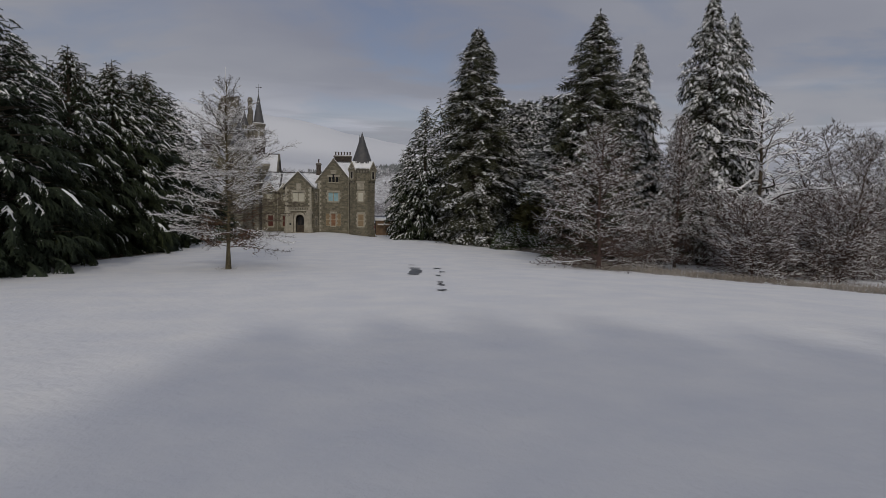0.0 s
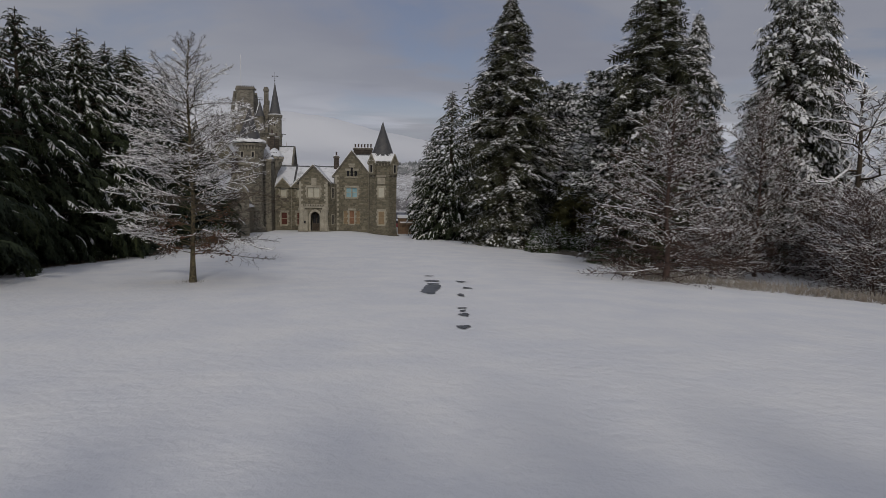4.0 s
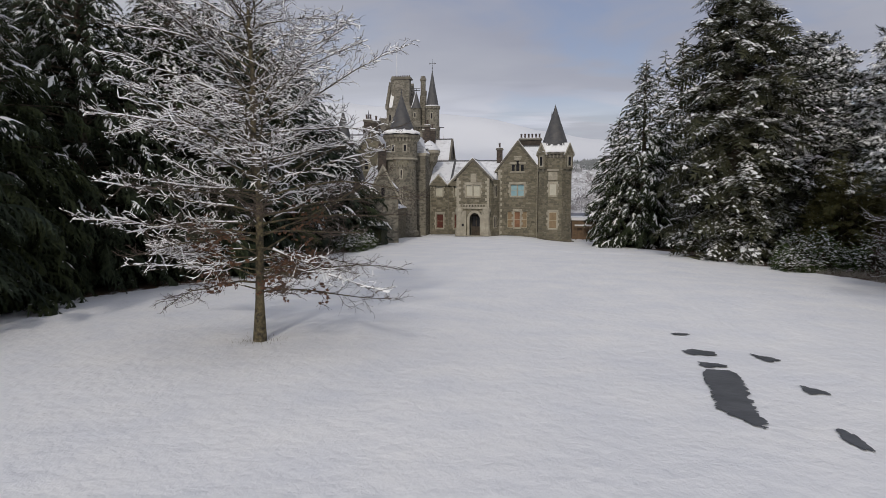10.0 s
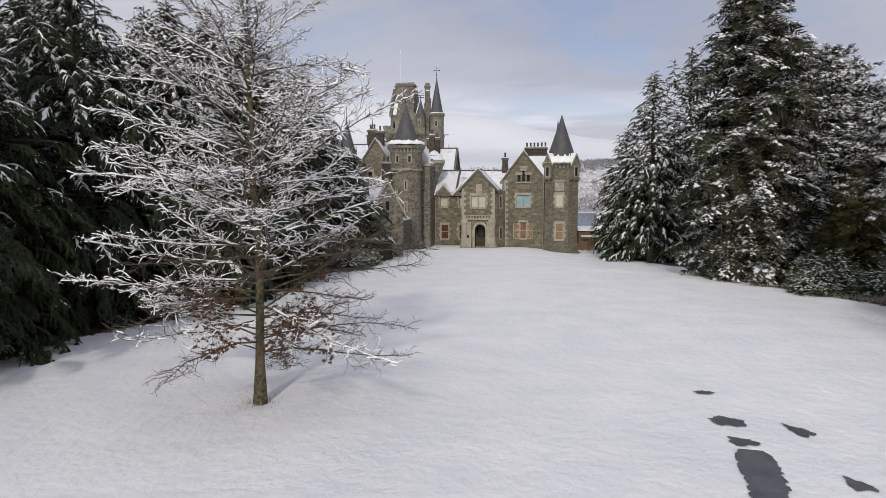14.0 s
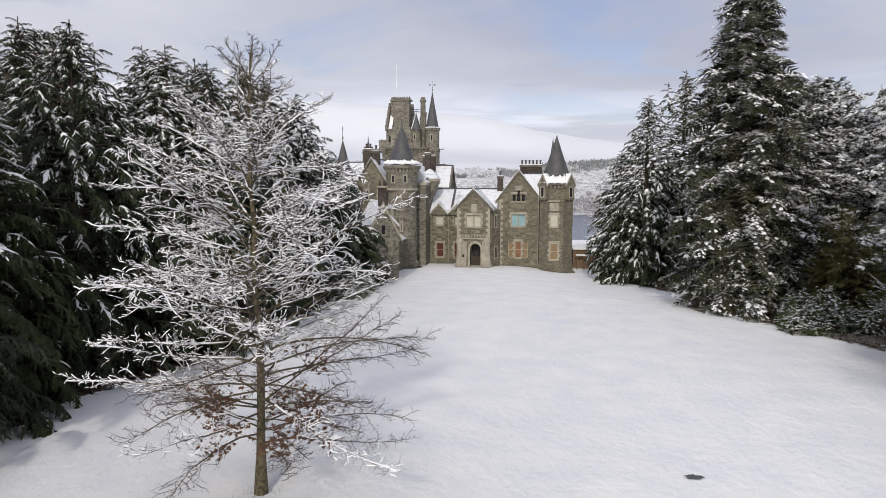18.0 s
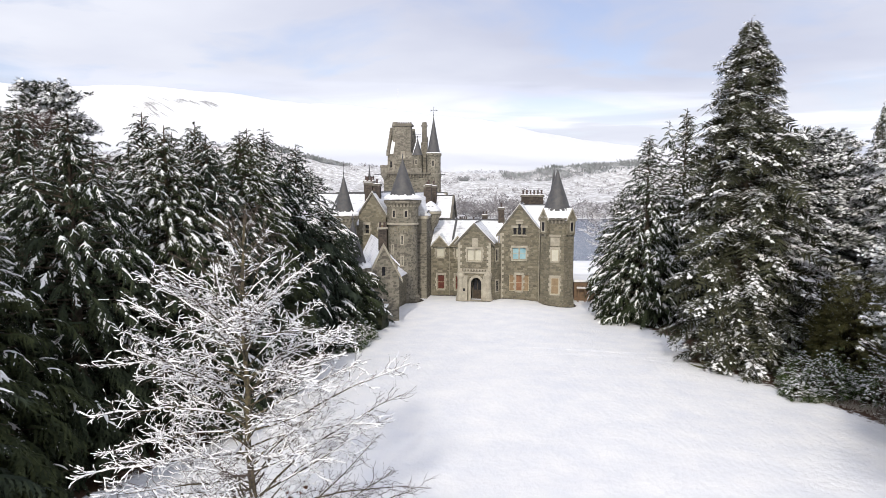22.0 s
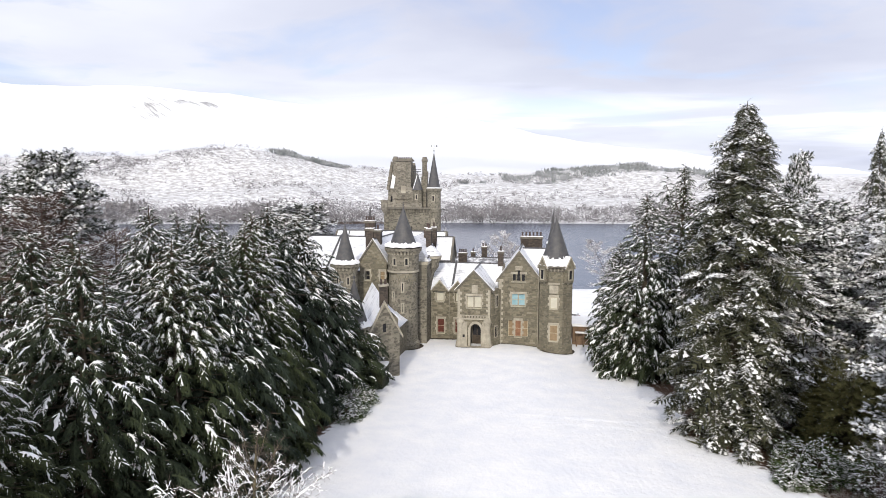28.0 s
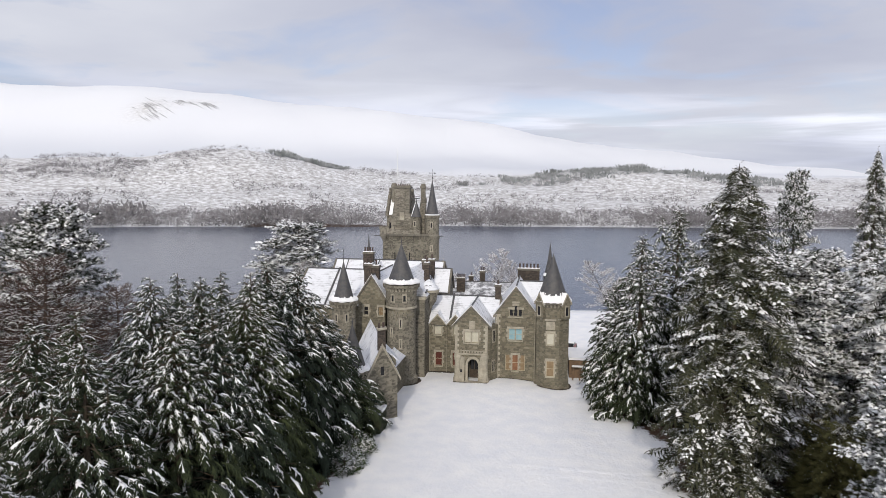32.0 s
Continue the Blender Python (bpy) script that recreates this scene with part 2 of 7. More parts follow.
    gr = N.new("ShaderNodeTexNoise"); gr.inputs["Scale"].default_value = 14; gr.inputs["Detail"].default_value = 3
    L.new(tc.outputs["Object"], gr.inputs["Vector"])
    hh = N.new("ShaderNodeMath"); hh.operation = "MULTIPLY_ADD"; hh.inputs[1].default_value = 0.5
    inv = N.new("ShaderNodeMath"); inv.operation = "SUBTRACT"; inv.inputs[0].default_value = 1.0
    L.new(br.outputs["Fac"], inv.inputs[1]); L.new(gr.outputs[0], hh.inputs[0]); L.new(inv.outputs[0], hh.inputs[2])
    bp = N.new("ShaderNodeBump"); bp.inputs["Strength"].default_value = 0.7; bp.inputs["Distance"].default_value = 0.05
    L.new(hh.outputs[0], bp.inputs["Height"]); L.new(bp.outputs[0], b.inputs["Normal"])
    return m


def snow_mat(name, bare=False, foliage=None, tint=None):
    """Snow; with bare, litter shows where the attribute says so; with foliage, snow lies on what faces up."""
    m = bpy.data.materials.new(name)
    m.use_nodes = True
    nt = m.node_tree
    N, L = nt.nodes, nt.links
    b = N["Principled BSDF"]; b.inputs["Roughness"].default_value = 0.75; b.inputs["Specular IOR Level"].default_value = 0.25
    tc = N.new("ShaderNodeTexCoord")
    n = N.new("ShaderNodeTexNoise"); n.inputs["Scale"].default_value = 0.5; n.inputs["Detail"].default_value = 6
    L.new(tc.outputs["Object"], n.inputs["Vector"])
    r = N.new("ShaderNodeValToRGB")
    r.color_ramp.elements[0].position, r.color_ramp.elements[1].position = 0.3, 0.7
    r.color_ramp.elements[0].color, r.color_ramp.elements[1].color = (0.76, 0.77, 0.80, 1), (0.86, 0.855, 0.85, 1)
    L.new(n.outputs[0], r.inputs[0])
    col = r.outputs[0]
    if bare:
        at = N.new("ShaderNodeAttribute"); at.attribute_name = "bare"
        g = N.new("ShaderNodeTexNoise"); g.inputs["Scale"].default_value = 2.2; g.inputs["Detail"].default_value = 8; g.inputs["Roughness"].default_value = 0.7
        L.new(tc.outputs["Object"], g.inputs["Vector"])
        s = N.new("ShaderNodeMath"); s.operation = "ADD"; L.new(at.outputs["Fac"], s.inputs[0]); L.new(g.outputs[0], s.inputs[1])
        th = N.new("ShaderNodeMapRange"); th.inputs["From Min"].default_value, th.inputs["From Max"].default_value = 0.92, 1.06
        L.new(s.outputs[0], th.inputs[0])
        lit = N.new("ShaderNodeValToRGB")
        lit.color_ramp.elements[0].color, lit.color_ramp.elements[1].color = (0.035, 0.022, 0.014, 1), (0.11, 0.06, 0.035, 1)
        L.new(g.outputs[0], lit.inputs[0])
        mx = N.new("ShaderNodeMix"); mx.data_type = "RGBA"
        L.new(th.outputs[0], mx.inputs["Factor"]); L.new(col, mx.inputs["A"]); L.new(lit.outputs[0], mx.inputs["B"])
        col = mx.outputs["Result"]
        # the hills over the water: heather and rock stand out of the snow
        at2 = N.new("ShaderNodeAttribute"); at2.attribute_name = "moor"
        g2 = N.new("ShaderNodeTexNoise"); g2.inputs["Scale"].default_value = 0.085; g2.inputs["Distortion"].default_value = 0.15; g2.inputs["Detail"].default_value = 12; g2.inputs["Roughness"].default_value = 0.74
        L.new(tc.outputs["Object"], g2.inputs["Vector"])
        th2 = N.new("ShaderNodeMapRange"); th2.inputs["From Min"].default_value, th2.inputs["From Max"].default_value = 0.40, 0.58
        th2.inputs["To Max"].default_value = 0.70
        L.new(g2.outputs[0], th2.inputs[0])
        mm = N.new("ShaderNodeMath"); mm.operation = "MULTIPLY"; L.new(th2.outputs[0], mm.inputs[0]); L.new(at2.outputs["Fac"], mm.inputs[1])
        mx2 = N.new("ShaderNodeMix"); mx2.data_type = "RGBA"; mx2.inputs["B"].default_value = (0.16, 0.14, 0.12, 1)
        L.new(mm.outputs[0], mx2.inputs["Factor"]); L.new(col, mx2.inputs["A"])
        col = mx2.outputs["Result"]
        # far haze put into the mountain snow's colour, strongest on the lower slopes
        at3 = N.new("ShaderNodeAttribute"); at3.attribute_name = "far_haze"
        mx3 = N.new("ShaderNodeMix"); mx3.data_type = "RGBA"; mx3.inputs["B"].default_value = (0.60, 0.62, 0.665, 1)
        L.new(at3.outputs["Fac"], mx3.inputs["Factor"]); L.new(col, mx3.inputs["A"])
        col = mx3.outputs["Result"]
    if foliage:
        ge = N.new("ShaderNodeNewGeometry")
        sp = N.new("ShaderNodeSeparateXYZ"); L.new(ge.outputs["Normal"], sp.inputs[0])
        g = N.new("ShaderNodeTexNoise"); g.inputs["Scale"].default_value = foliage[3]; g.inputs["Detail"].default_value = 5; g.inputs["Roughness"].default_value = 0.7
        L.new(tc.outputs["Object"], g.inputs["Vector"])
        s = N.new("ShaderNodeMath"); s.operation = "MULTIPLY_ADD"; s.inputs[1].default_value = 0.55
        L.new(sp.outputs["Z"], s.inputs[0]); L.new(g.outputs[0], s.inputs[2])
        th = N.new("ShaderNodeMapRange"); th.inputs["From Min"].default_value, th.inputs["From Max"].default_value = foliage[2], foliage[2] + 0.1
        L.new(s.outputs[0], th.inputs[0])
        oi = N.new("ShaderNodeNewGeometry")
        gm = N.new("ShaderNodeMix"); gm.data_type = "RGBA"
        gm.inputs["A"].default_value, gm.inputs["B"].default_value = (*foliage[0], 1), (*foliage[1], 1)
        L.new(oi.outputs["Random Per Island"], gm.inputs["Factor"])
        green = gm.outputs["Result"]
        if tint:
            # no two trees of quite the same green
            each = N.new("ShaderNodeObjectInfo")
            tm = N.new("ShaderNodeMix"); tm.data_type = "RGBA"; tm.blend_type = "MULTIPLY"; tm.inputs["B"].default_value = (*tint, 1)
            L.new(each.outputs["Random"], tm.inputs["Factor"]); L.new(green, tm.inputs["A"])
            green = tm.outputs["Result"]
        mx = N.new("ShaderNodeMix"); mx.data_type = "RGBA"
        L.new(th.outputs[0], mx.inputs["Factor"]); L.new(green, mx.inputs["A"]); L.new(col, mx.inputs["B"])
        col = mx.outputs["Result"]
    L.new(col, b.inputs["Base Color"])
    f = N.new("ShaderNodeTexNoise"); f.inputs["Scale"].default_value = 2.6; f.inputs["Detail"].default_value = 7; f.inputs["Roughness"].default_value = 0.6
    mp = N.new("ShaderNodeMapping"); mp.inputs["Scale"].default_value = (1.0, 0.8, 1.0); mp.inputs["Rotation"].default_value = (0, 0, 0.6)
    L.new(tc.outputs["Object"], mp.inputs[0]); L.new(mp.outputs[0], f.inputs["Vector"])
    bp = N.new("ShaderNodeBump"); bp.inputs["Strength"].default_value = 0.62; bp.inputs["Distance"].default_value = 0.13
    L.new(f.outputs[0], bp.inputs["Height"]); L.new(bp.outputs[0], b.inputs["Normal"])
    return m


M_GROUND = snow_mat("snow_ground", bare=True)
M_SNOW = snow_mat("snow")
M_STONE = stone_mat("rubble_stone", ((0.185, 0.166, 0.120), (0.118, 0.109, 0.082), (0.245, 0.221, 0.168)), (0.175, 0.158, 0.124), 0.5, 0.26)
M_SOOT = stone_mat("sooty_stone", ((0.075, 0.060, 0.050), (0.050, 0.043, 0.038), (0.11, 0.088, 0.072)), (0.08, 0.068, 0.058), 0.5, 0.26)
M_TOWER = stone_mat("tower_stone", ((0.238, 0.218, 0.174), (0.150, 0.139, 0.112), (0.065, 0.06, 0.05)), (0.215, 0.198, 0.160), 0.54, 0.28)
M_KEEP = stone_mat("keep_stone", ((0.262, 0.240, 0.196), (0.170, 0.156, 0.128), (0.095, 0.086, 0.073)), (0.235, 0.215, 0.178), 0.5, 0.27)


def block_mat():
    """Single wall stones, each of its own tone."""
    m = bpy.data.materials.new("wall_block")
    m.use_nodes = True
    N, L = m.node_tree.nodes, m.node_tree.links
    b = N["Principled BSDF"]; b.inputs["Roughness"].default_value = 0.9; b.inputs["Specular IOR Level"].default_value = 0.2
    oi = N.new("ShaderNodeObjectInfo")
    r = N.new("ShaderNodeValToRGB")
    r.color_ramp.elements[0].color, r.color_ramp.elements[1].color = (0.105, 0.097, 0.073, 1), (0.245, 0.222, 0.168, 1)
    e = r.color_ramp.elements.new(0.45); e.color = (0.165, 0.146, 0.106, 1)
    L.new(oi.outputs["Random"], r.inputs[0])
    tc = N.new("ShaderNodeTexCoord")
    n = N.new("ShaderNodeTexNoise"); n.inputs["Scale"].default_value = 5; n.inputs["Detail"].default_value = 6
    L.new(tc.outputs["Object"], n.inputs["Vector"])
    mr = N.new("ShaderNodeMapRange"); mr.inputs["To Min"].default_value, mr.inputs["To Max"].default_value = 0.65, 1.35
    L.new(n.outputs[0], mr.inputs[0])
    hs = N.new("ShaderNodeHueSaturation"); L.new(mr.outputs[0], hs.inputs["Value"]); L.new(r.outputs[0], hs.inputs["Color"])
    L.new(hs.outputs[0], b.inputs["Base Color"])
    bp = N.new("ShaderNodeBump"); bp.inputs["Strength"].default_value = 0.6; bp.inputs["Distance"].default_value = 0.04
    L.new(n.outputs[0], bp.inputs["Height"]); L.new(bp.outputs[0], b.inputs["Normal"])
    return m


M_BLOCK = block_mat()
M_DRESSED = mat("dressed_stone", (0.385, 0.355, 0.285), 0.85, (0.27, 0.246, 0.198), 1.3, 0.3, 9)


def roof_snow_mat(name, lo, hi, amount):
    """Thin snow on slates: the courses show through as grey, in patches."""
    m = bpy.data.materials.new(name)
    m.use_nodes = True
    N, L = m.node_tree.nodes, m.node_tree.links
    b = N["Principled BSDF"]; b.inputs["Roughness"].default_value = 0.75; b.inputs["Specular IOR Level"].default_value = 0.25
    tc = N.new("ShaderNodeTexCoord")
    n = N.new("ShaderNodeTexNoise"); n.inputs["Scale"].default_value = 0.9; n.inputs["Detail"].default_value = 7; n.inputs["Roughness"].default_value = 0.68
    L.new(tc.outputs["Object"], n.inputs["Vector"])
    w = N.new("ShaderNodeTexWave"); w.wave_type, w.bands_direction = "BANDS", "Z"
    w.inputs["Scale"].default_value = 1.6; w.inputs["Distortion"].default_value = 1.5; w.inputs["Detail"].default_value = 3
    L.new(tc.outputs["Object"], w.inputs["Vector"])
    ad = N.new("ShaderNodeMath"); ad.operation = "MULTIPLY_ADD"; ad.inputs[1].default_value = 0.10
    L.new(w.outputs["Fac"], ad.inputs[0]); L.new(n.outputs[0], ad.inputs[2])
    mr = N.new("ShaderNodeMapRange"); mr.inputs["From Min"].default_value, mr.inputs["From Max"].default_value = lo, hi
    mr.inputs["To Max"].default_value = amount
    L.new(ad.outputs[0], mr.inputs[0])
    mx = N.new("ShaderNodeMix"); mx.data_type = "RGBA"
    mx.inputs["A"].default_value, mx.inputs["B"].default_value = (0.70, 0.71, 0.74, 1), (0.10, 0.10, 0.11, 1)
    L.new(mr.outputs[0], mx.inputs["Factor"]); L.new(mx.outputs["Result"], b.inputs["Base Color"])
    bp = N.new("ShaderNodeBump"); bp.inputs["Strength"].default_value = 0.5; bp.inputs["Distance"].default_value = 0.06
    L.new(n.outputs[0], bp.inputs["Height"]); L.new(bp.outputs[0], b.inputs["Normal"])
    return m


M_ROOFSNOW = roof_snow_mat("thin_roof_snow", 0.56, 0.82, 0.75)
M_PATCHY = roof_snow_mat("broken_roof_snow", 0.44, 0.62, 0.9)
M_SKEW = mat("weathered_coping", (0.17, 0.155, 0.125), 0.85, (0.11, 0.10, 0.085), 1.3, 0.3, 9)
M_SLATE = mat("slate", (0.055, 0.056, 0.062), 0.55, (0.085, 0.082, 0.08), 2.0, 0.5, 14, spec=0.4)
M_LEAD = mat("dark_lead", (0.05, 0.05, 0.055), 0.5, (0.09, 0.09, 0.09), 3, 0.2, 20)
M_FRAME = mat("painted_frame", (0.42, 0.38, 0.28), 0.6, (0.42, 0.38, 0.28), 4, 0.1, 30)
M_CREAM = mat("cream_blind", (0.52, 0.50, 0.41), 0.3, (0.46, 0.44, 0.36), 2, 0.05, 30, spec=0.6)
M_BLUE = mat("blue_blind", (0.20, 0.36, 0.42), 0.3, (0.27, 0.42, 0.46), 2, 0.05, 30, spec=0.6)
M_SHUTTER = mat("tan_wood_shutter", (0.27, 0.195, 0.115), 0.4, (0.20, 0.14, 0.08), 2.5, 0.05, 30, spec=0.3)
M_RUST = mat("rusty_wood_shutter", (0.25, 0.125, 0.068), 0.4, (0.18, 0.09, 0.05), 2.5, 0.05, 30, spec=0.3)
M_PIPE = mat("painted_iron_pipe", (0.30, 0.275, 0.215), 0.6, (0.22, 0.20, 0.16), 4, 0.1, 20)
M_RED = mat("red_wood_shutter", (0.115, 0.032, 0.02), 0.4, (0.075, 0.022, 0.015), 2.5, 0.05, 30, spec=0.3)
M_DARK = mat("dark_glass", (0.015, 0.015, 0.017), 0.15, (0.03, 0.03, 0.033), 2, 0, 30, spec=0.25)
M_DOOR = mat("weathered_door", (0.045, 0.034, 0.025), 0.6, (0.075, 0.055, 0.038), 3, 0.2, 15)
M_POT = mat("chimney_pot_clay", (0.05, 0.042, 0.04), 0.8, (0.09, 0.06, 0.05), 3, 0.1, 20)
M_BARK = mat("bark", (0.085, 0.065, 0.045), 0.95, (0.05, 0.04, 0.03), 3, 0.6, 18)
M_BEECH = mat("young_bark", (0.15, 0.125, 0.07), 0.9, (0.04, 0.034, 0.026), 9, 0.7, 25)
M_TWIG = mat("brown_twig", (0.095, 0.072, 0.06), 0.95, (0.065, 0.05, 0.042), 3, 0.1, 20)
M_TWIG_RED = mat("rusty_twig", (0.10, 0.066, 0.055), 0.95, (0.065, 0.045, 0.038), 2, 0.1, 20)
M_FROST = mat("frosted_twig", (0.40, 0.375, 0.375), 0.95, (0.25, 0.225, 0.22), 3, 0.1, 20)
M_LEAF = mat("withered_leaf", (0.17, 0.085, 0.045), 0.8, (0.11, 0.06, 0.038), 6, 0, 20)
M_CYPRESS = snow_mat("cypress_foliage", foliage=((0.012, 0.019, 0.006), (0.038, 0.047, 0.015), 1.08, 2.4), tint=(0.75, 0.85, 1.7))
M_FIR = snow_mat("fir_foliage", foliage=((0.024, 0.028, 0.015), (0.060, 0.060, 0.032), 0.975, 3.6))
M_FIR_FROST = snow_mat("frosted_fir_foliage", foliage=((0.026, 0.029, 0.018), (0.056, 0.058, 0.034), 0.85, 2.4))
M_ROCK = mat("dark_crag", (0.30, 0.30, 0.315), 0.95, (0.42, 0.425, 0.44), 0.05, 0.3, 1)
M_PINE = snow_mat("pine_foliage", foliage=((0.020, 0.028, 0.016), (0.044, 0.050, 0.028), 0.93, 2.0))
M_SHRUB = snow_mat("evergreen_shrub", foliage=((0.026, 0.050, 0.014), (0.075, 0.10, 0.03), 0.97, 3.0))
M_YEW = snow_mat("yew_foliage", foliage=((0.065, 0.066, 0.024), (0.145, 0.132, 0.048), 1.2, 3.0))
M_HEDGE = mat("clipped_hedge", (0.020, 0.026, 0.012), 0.9, (0.035, 0.034, 0.018), 4, 0.8, 18)
# frost and the distant haze are both put into this pale grey
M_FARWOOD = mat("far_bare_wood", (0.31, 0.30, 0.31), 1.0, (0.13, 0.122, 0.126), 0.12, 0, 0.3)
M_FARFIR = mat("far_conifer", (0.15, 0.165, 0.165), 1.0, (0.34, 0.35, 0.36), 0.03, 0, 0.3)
M_MELT = mat("wet_meltwater_ice", (0.085, 0.09, 0.10), 0.35, (0.12, 0.125, 0.135), 1.5, 0.15, 6, spec=0.4)
M_WOOD = mat("weathered_timber", (0.20, 0.13, 0.08), 0.85, (0.13, 0.09, 0.06), 3, 0.3, 15)
M_WHITE = mat("white_paint", (0.75, 0.75, 0.74), 0.5, (0.68, 0.68, 0.68), 3)
M_CARRED = mat("red_car_paint", (0.22, 0.02, 0.022), 0.3, (0.17, 0.018, 0.02), 2, 0.0, 20, spec=0.5)
M_EARTH = mat("damp_earth", (0.075, 0.06, 0.045), 0.95, (0.045, 0.036, 0.03), 2.0, 0.4, 14)
M_GRASS = mat("dead_grass", (0.36, 0.33, 0.29), 0.95, (0.22, 0.185, 0.15), 0.8, 0, 8)


def water_mat():
    m = bpy.data.materials.new("loch_water")
    m.use_nodes = True
    N, L = m.node_tree.nodes, m.node_tree.links
    b = N["Principled BSDF"]
    b.inputs["Base Color"].default_value = (0.055, 0.065, 0.095, 1)
    b.inputs["Roughness"].default_value = 0.22
    tc = N.new("ShaderNodeTexCoord")
    n = N.new("ShaderNodeTexNoise"); n.inputs["Scale"].default_value = 0.22; n.inputs["Detail"].default_value = 5
    mp = N.new("ShaderNodeMapping"); mp.inputs["Scale"].default_value = (0.5, 1, 1)
    L.new(tc.outputs["Object"], mp.inputs[0]); L.new(mp.outputs[0], n.inputs["Vector"])
    bp = N.new("ShaderNodeBump"); bp.inputs["Strength"].default_value = 0.35; bp.inputs["Distance"].default_value = 0.5
    L.new(n.outputs[0], bp.inputs["Height"]); L.new(bp.outputs[0], b.inputs["Normal"])
    return m


M_WATER = water_mat()


# ---- building helpers ----
def mesh_np(name, V, F, mats, idx=None, smooth=False):
    me = bpy.data.meshes.new(name)
    V = np.asarray(V, dtype=np.float32).reshape(-1, 3)
    F = np.asarray(F, dtype=np.int32)
    k = F.shape[1]
    me.vertices.add(len(V)); me.vertices.foreach_set("co", V.ravel())
    me.loops.add(F.size); me.loops.foreach_set("vertex_index", F.ravel())
    me.polygons.add(len(F)); me.polygons.foreach_set("loop_start", np.arange(0, F.size, k, dtype=np.int32))
    if idx is not None:
        me.polygons.foreach_set("material_index", np.asarray(idx, dtype=np.int32))
    me.polygons.foreach_set("use_smooth", np.full(len(F), smooth))
    for m in mats if isinstance(mats, (list, tuple)) else [mats]:
        me.materials.append(m)
    me.update(calc_edges=True)
    me.validate()
    return me


def part(name, bm, material, parent, label=""):
    me = bpy.data.meshes.new(name)
    bmesh.ops.recalc_face_normals(bm, faces=bm.faces)
    bm.to_mesh(me); bm.free()
    me.materials.append(material)
    ob = new(name, me)
    ob.parent = parent
    if label:
        ob["label"] = label
    return ob


def part_me(name, me, parent, label=""):
    ob = new(name, me)
    ob.parent = parent
    if label:
        ob["label"] = label
    return ob


def box(bm, a, b, c, d, e, f):
    vs = [bm.verts.new(p) for p in ((a, c, e), (b, c, e), (b, d, e), (a, d, e), (a, c, f), (b, c, f), (b, d, f), (a, d, f))]
    for q in ((0, 3, 2, 1), (4, 5, 6, 7), (0, 1, 5, 4), (1, 2, 6, 5), (2, 3, 7, 6), (3, 0, 4, 7)):
        bm.faces.new([vs[i] for i in q])
    return vs


def Box(*v):
    bm = bmesh.new()
    box(bm, *v)
    return bm


def prism(bm, poly, axis, lo, hi):
    """A polygon (list of 2D points) drawn out along x ('x') or y ('y') or z ('z')."""
    def p3(p, t):
        return {"x": (t, p[0], p[1]), "y": (p[0], t, p[1]), "z": (p[0], p[1], t)}[axis]
    A = [bm.verts.new(p3(p, lo)) for p in poly]
    B = [bm.verts.new(p3(p, hi)) for p in poly]
    bm.faces.new(A); bm.faces.new(B[::-1])
    n = len(poly)
    for i in range(n):
        bm.faces.new((A[i], A[(i + 1) % n], B[(i + 1) % n], B[i]))


def lathe(bm, prof, n=24, cx=0, cy=0, top=True, bottom=True):
    rings = []
    for r, z in prof:
        if r < 1e-4:
            rings.append([bm.verts.new((cx, cy, z))])
        else:
            rings.append([bm.verts.new((cx + r * math.cos(2 * math.pi * i / n), cy + r * math.sin(2 * math.pi * i / n), z)) for i in range(n)])
    for A, B in zip(rings, rings[1:]):
        for i in range(n):
            j = (i + 1) % n
            if len(A) == 1 and len(B) == 1:
                continue
            if len(A) == 1:
                bm.faces.new((A[0], B[j], B[i]))
            elif len(B) == 1:
                bm.faces.new((A[i], A[j], B[0]))
            else:
                bm.faces.new((A[i], A[j], B[j], B[i]))
    if bottom and len(rings[0]) > 1:
        bm.faces.new(rings[0][::-1])
    if top and len(rings[-1]) > 1:
        bm.faces.new(rings[-1])


def clip(poly, f):
    out = []
    for i, p in enumerate(poly):
        q = poly[(i + 1) % len(poly)]
        a, b = f(p), f(q)
        if a >= 0:
            out.append(p)
        if a * b < 0:
            t = a / (a - b)
            out.append((p[0] + t * (q[0] - p[0]), p[1] + t * (q[1] - p[1])))
    return out


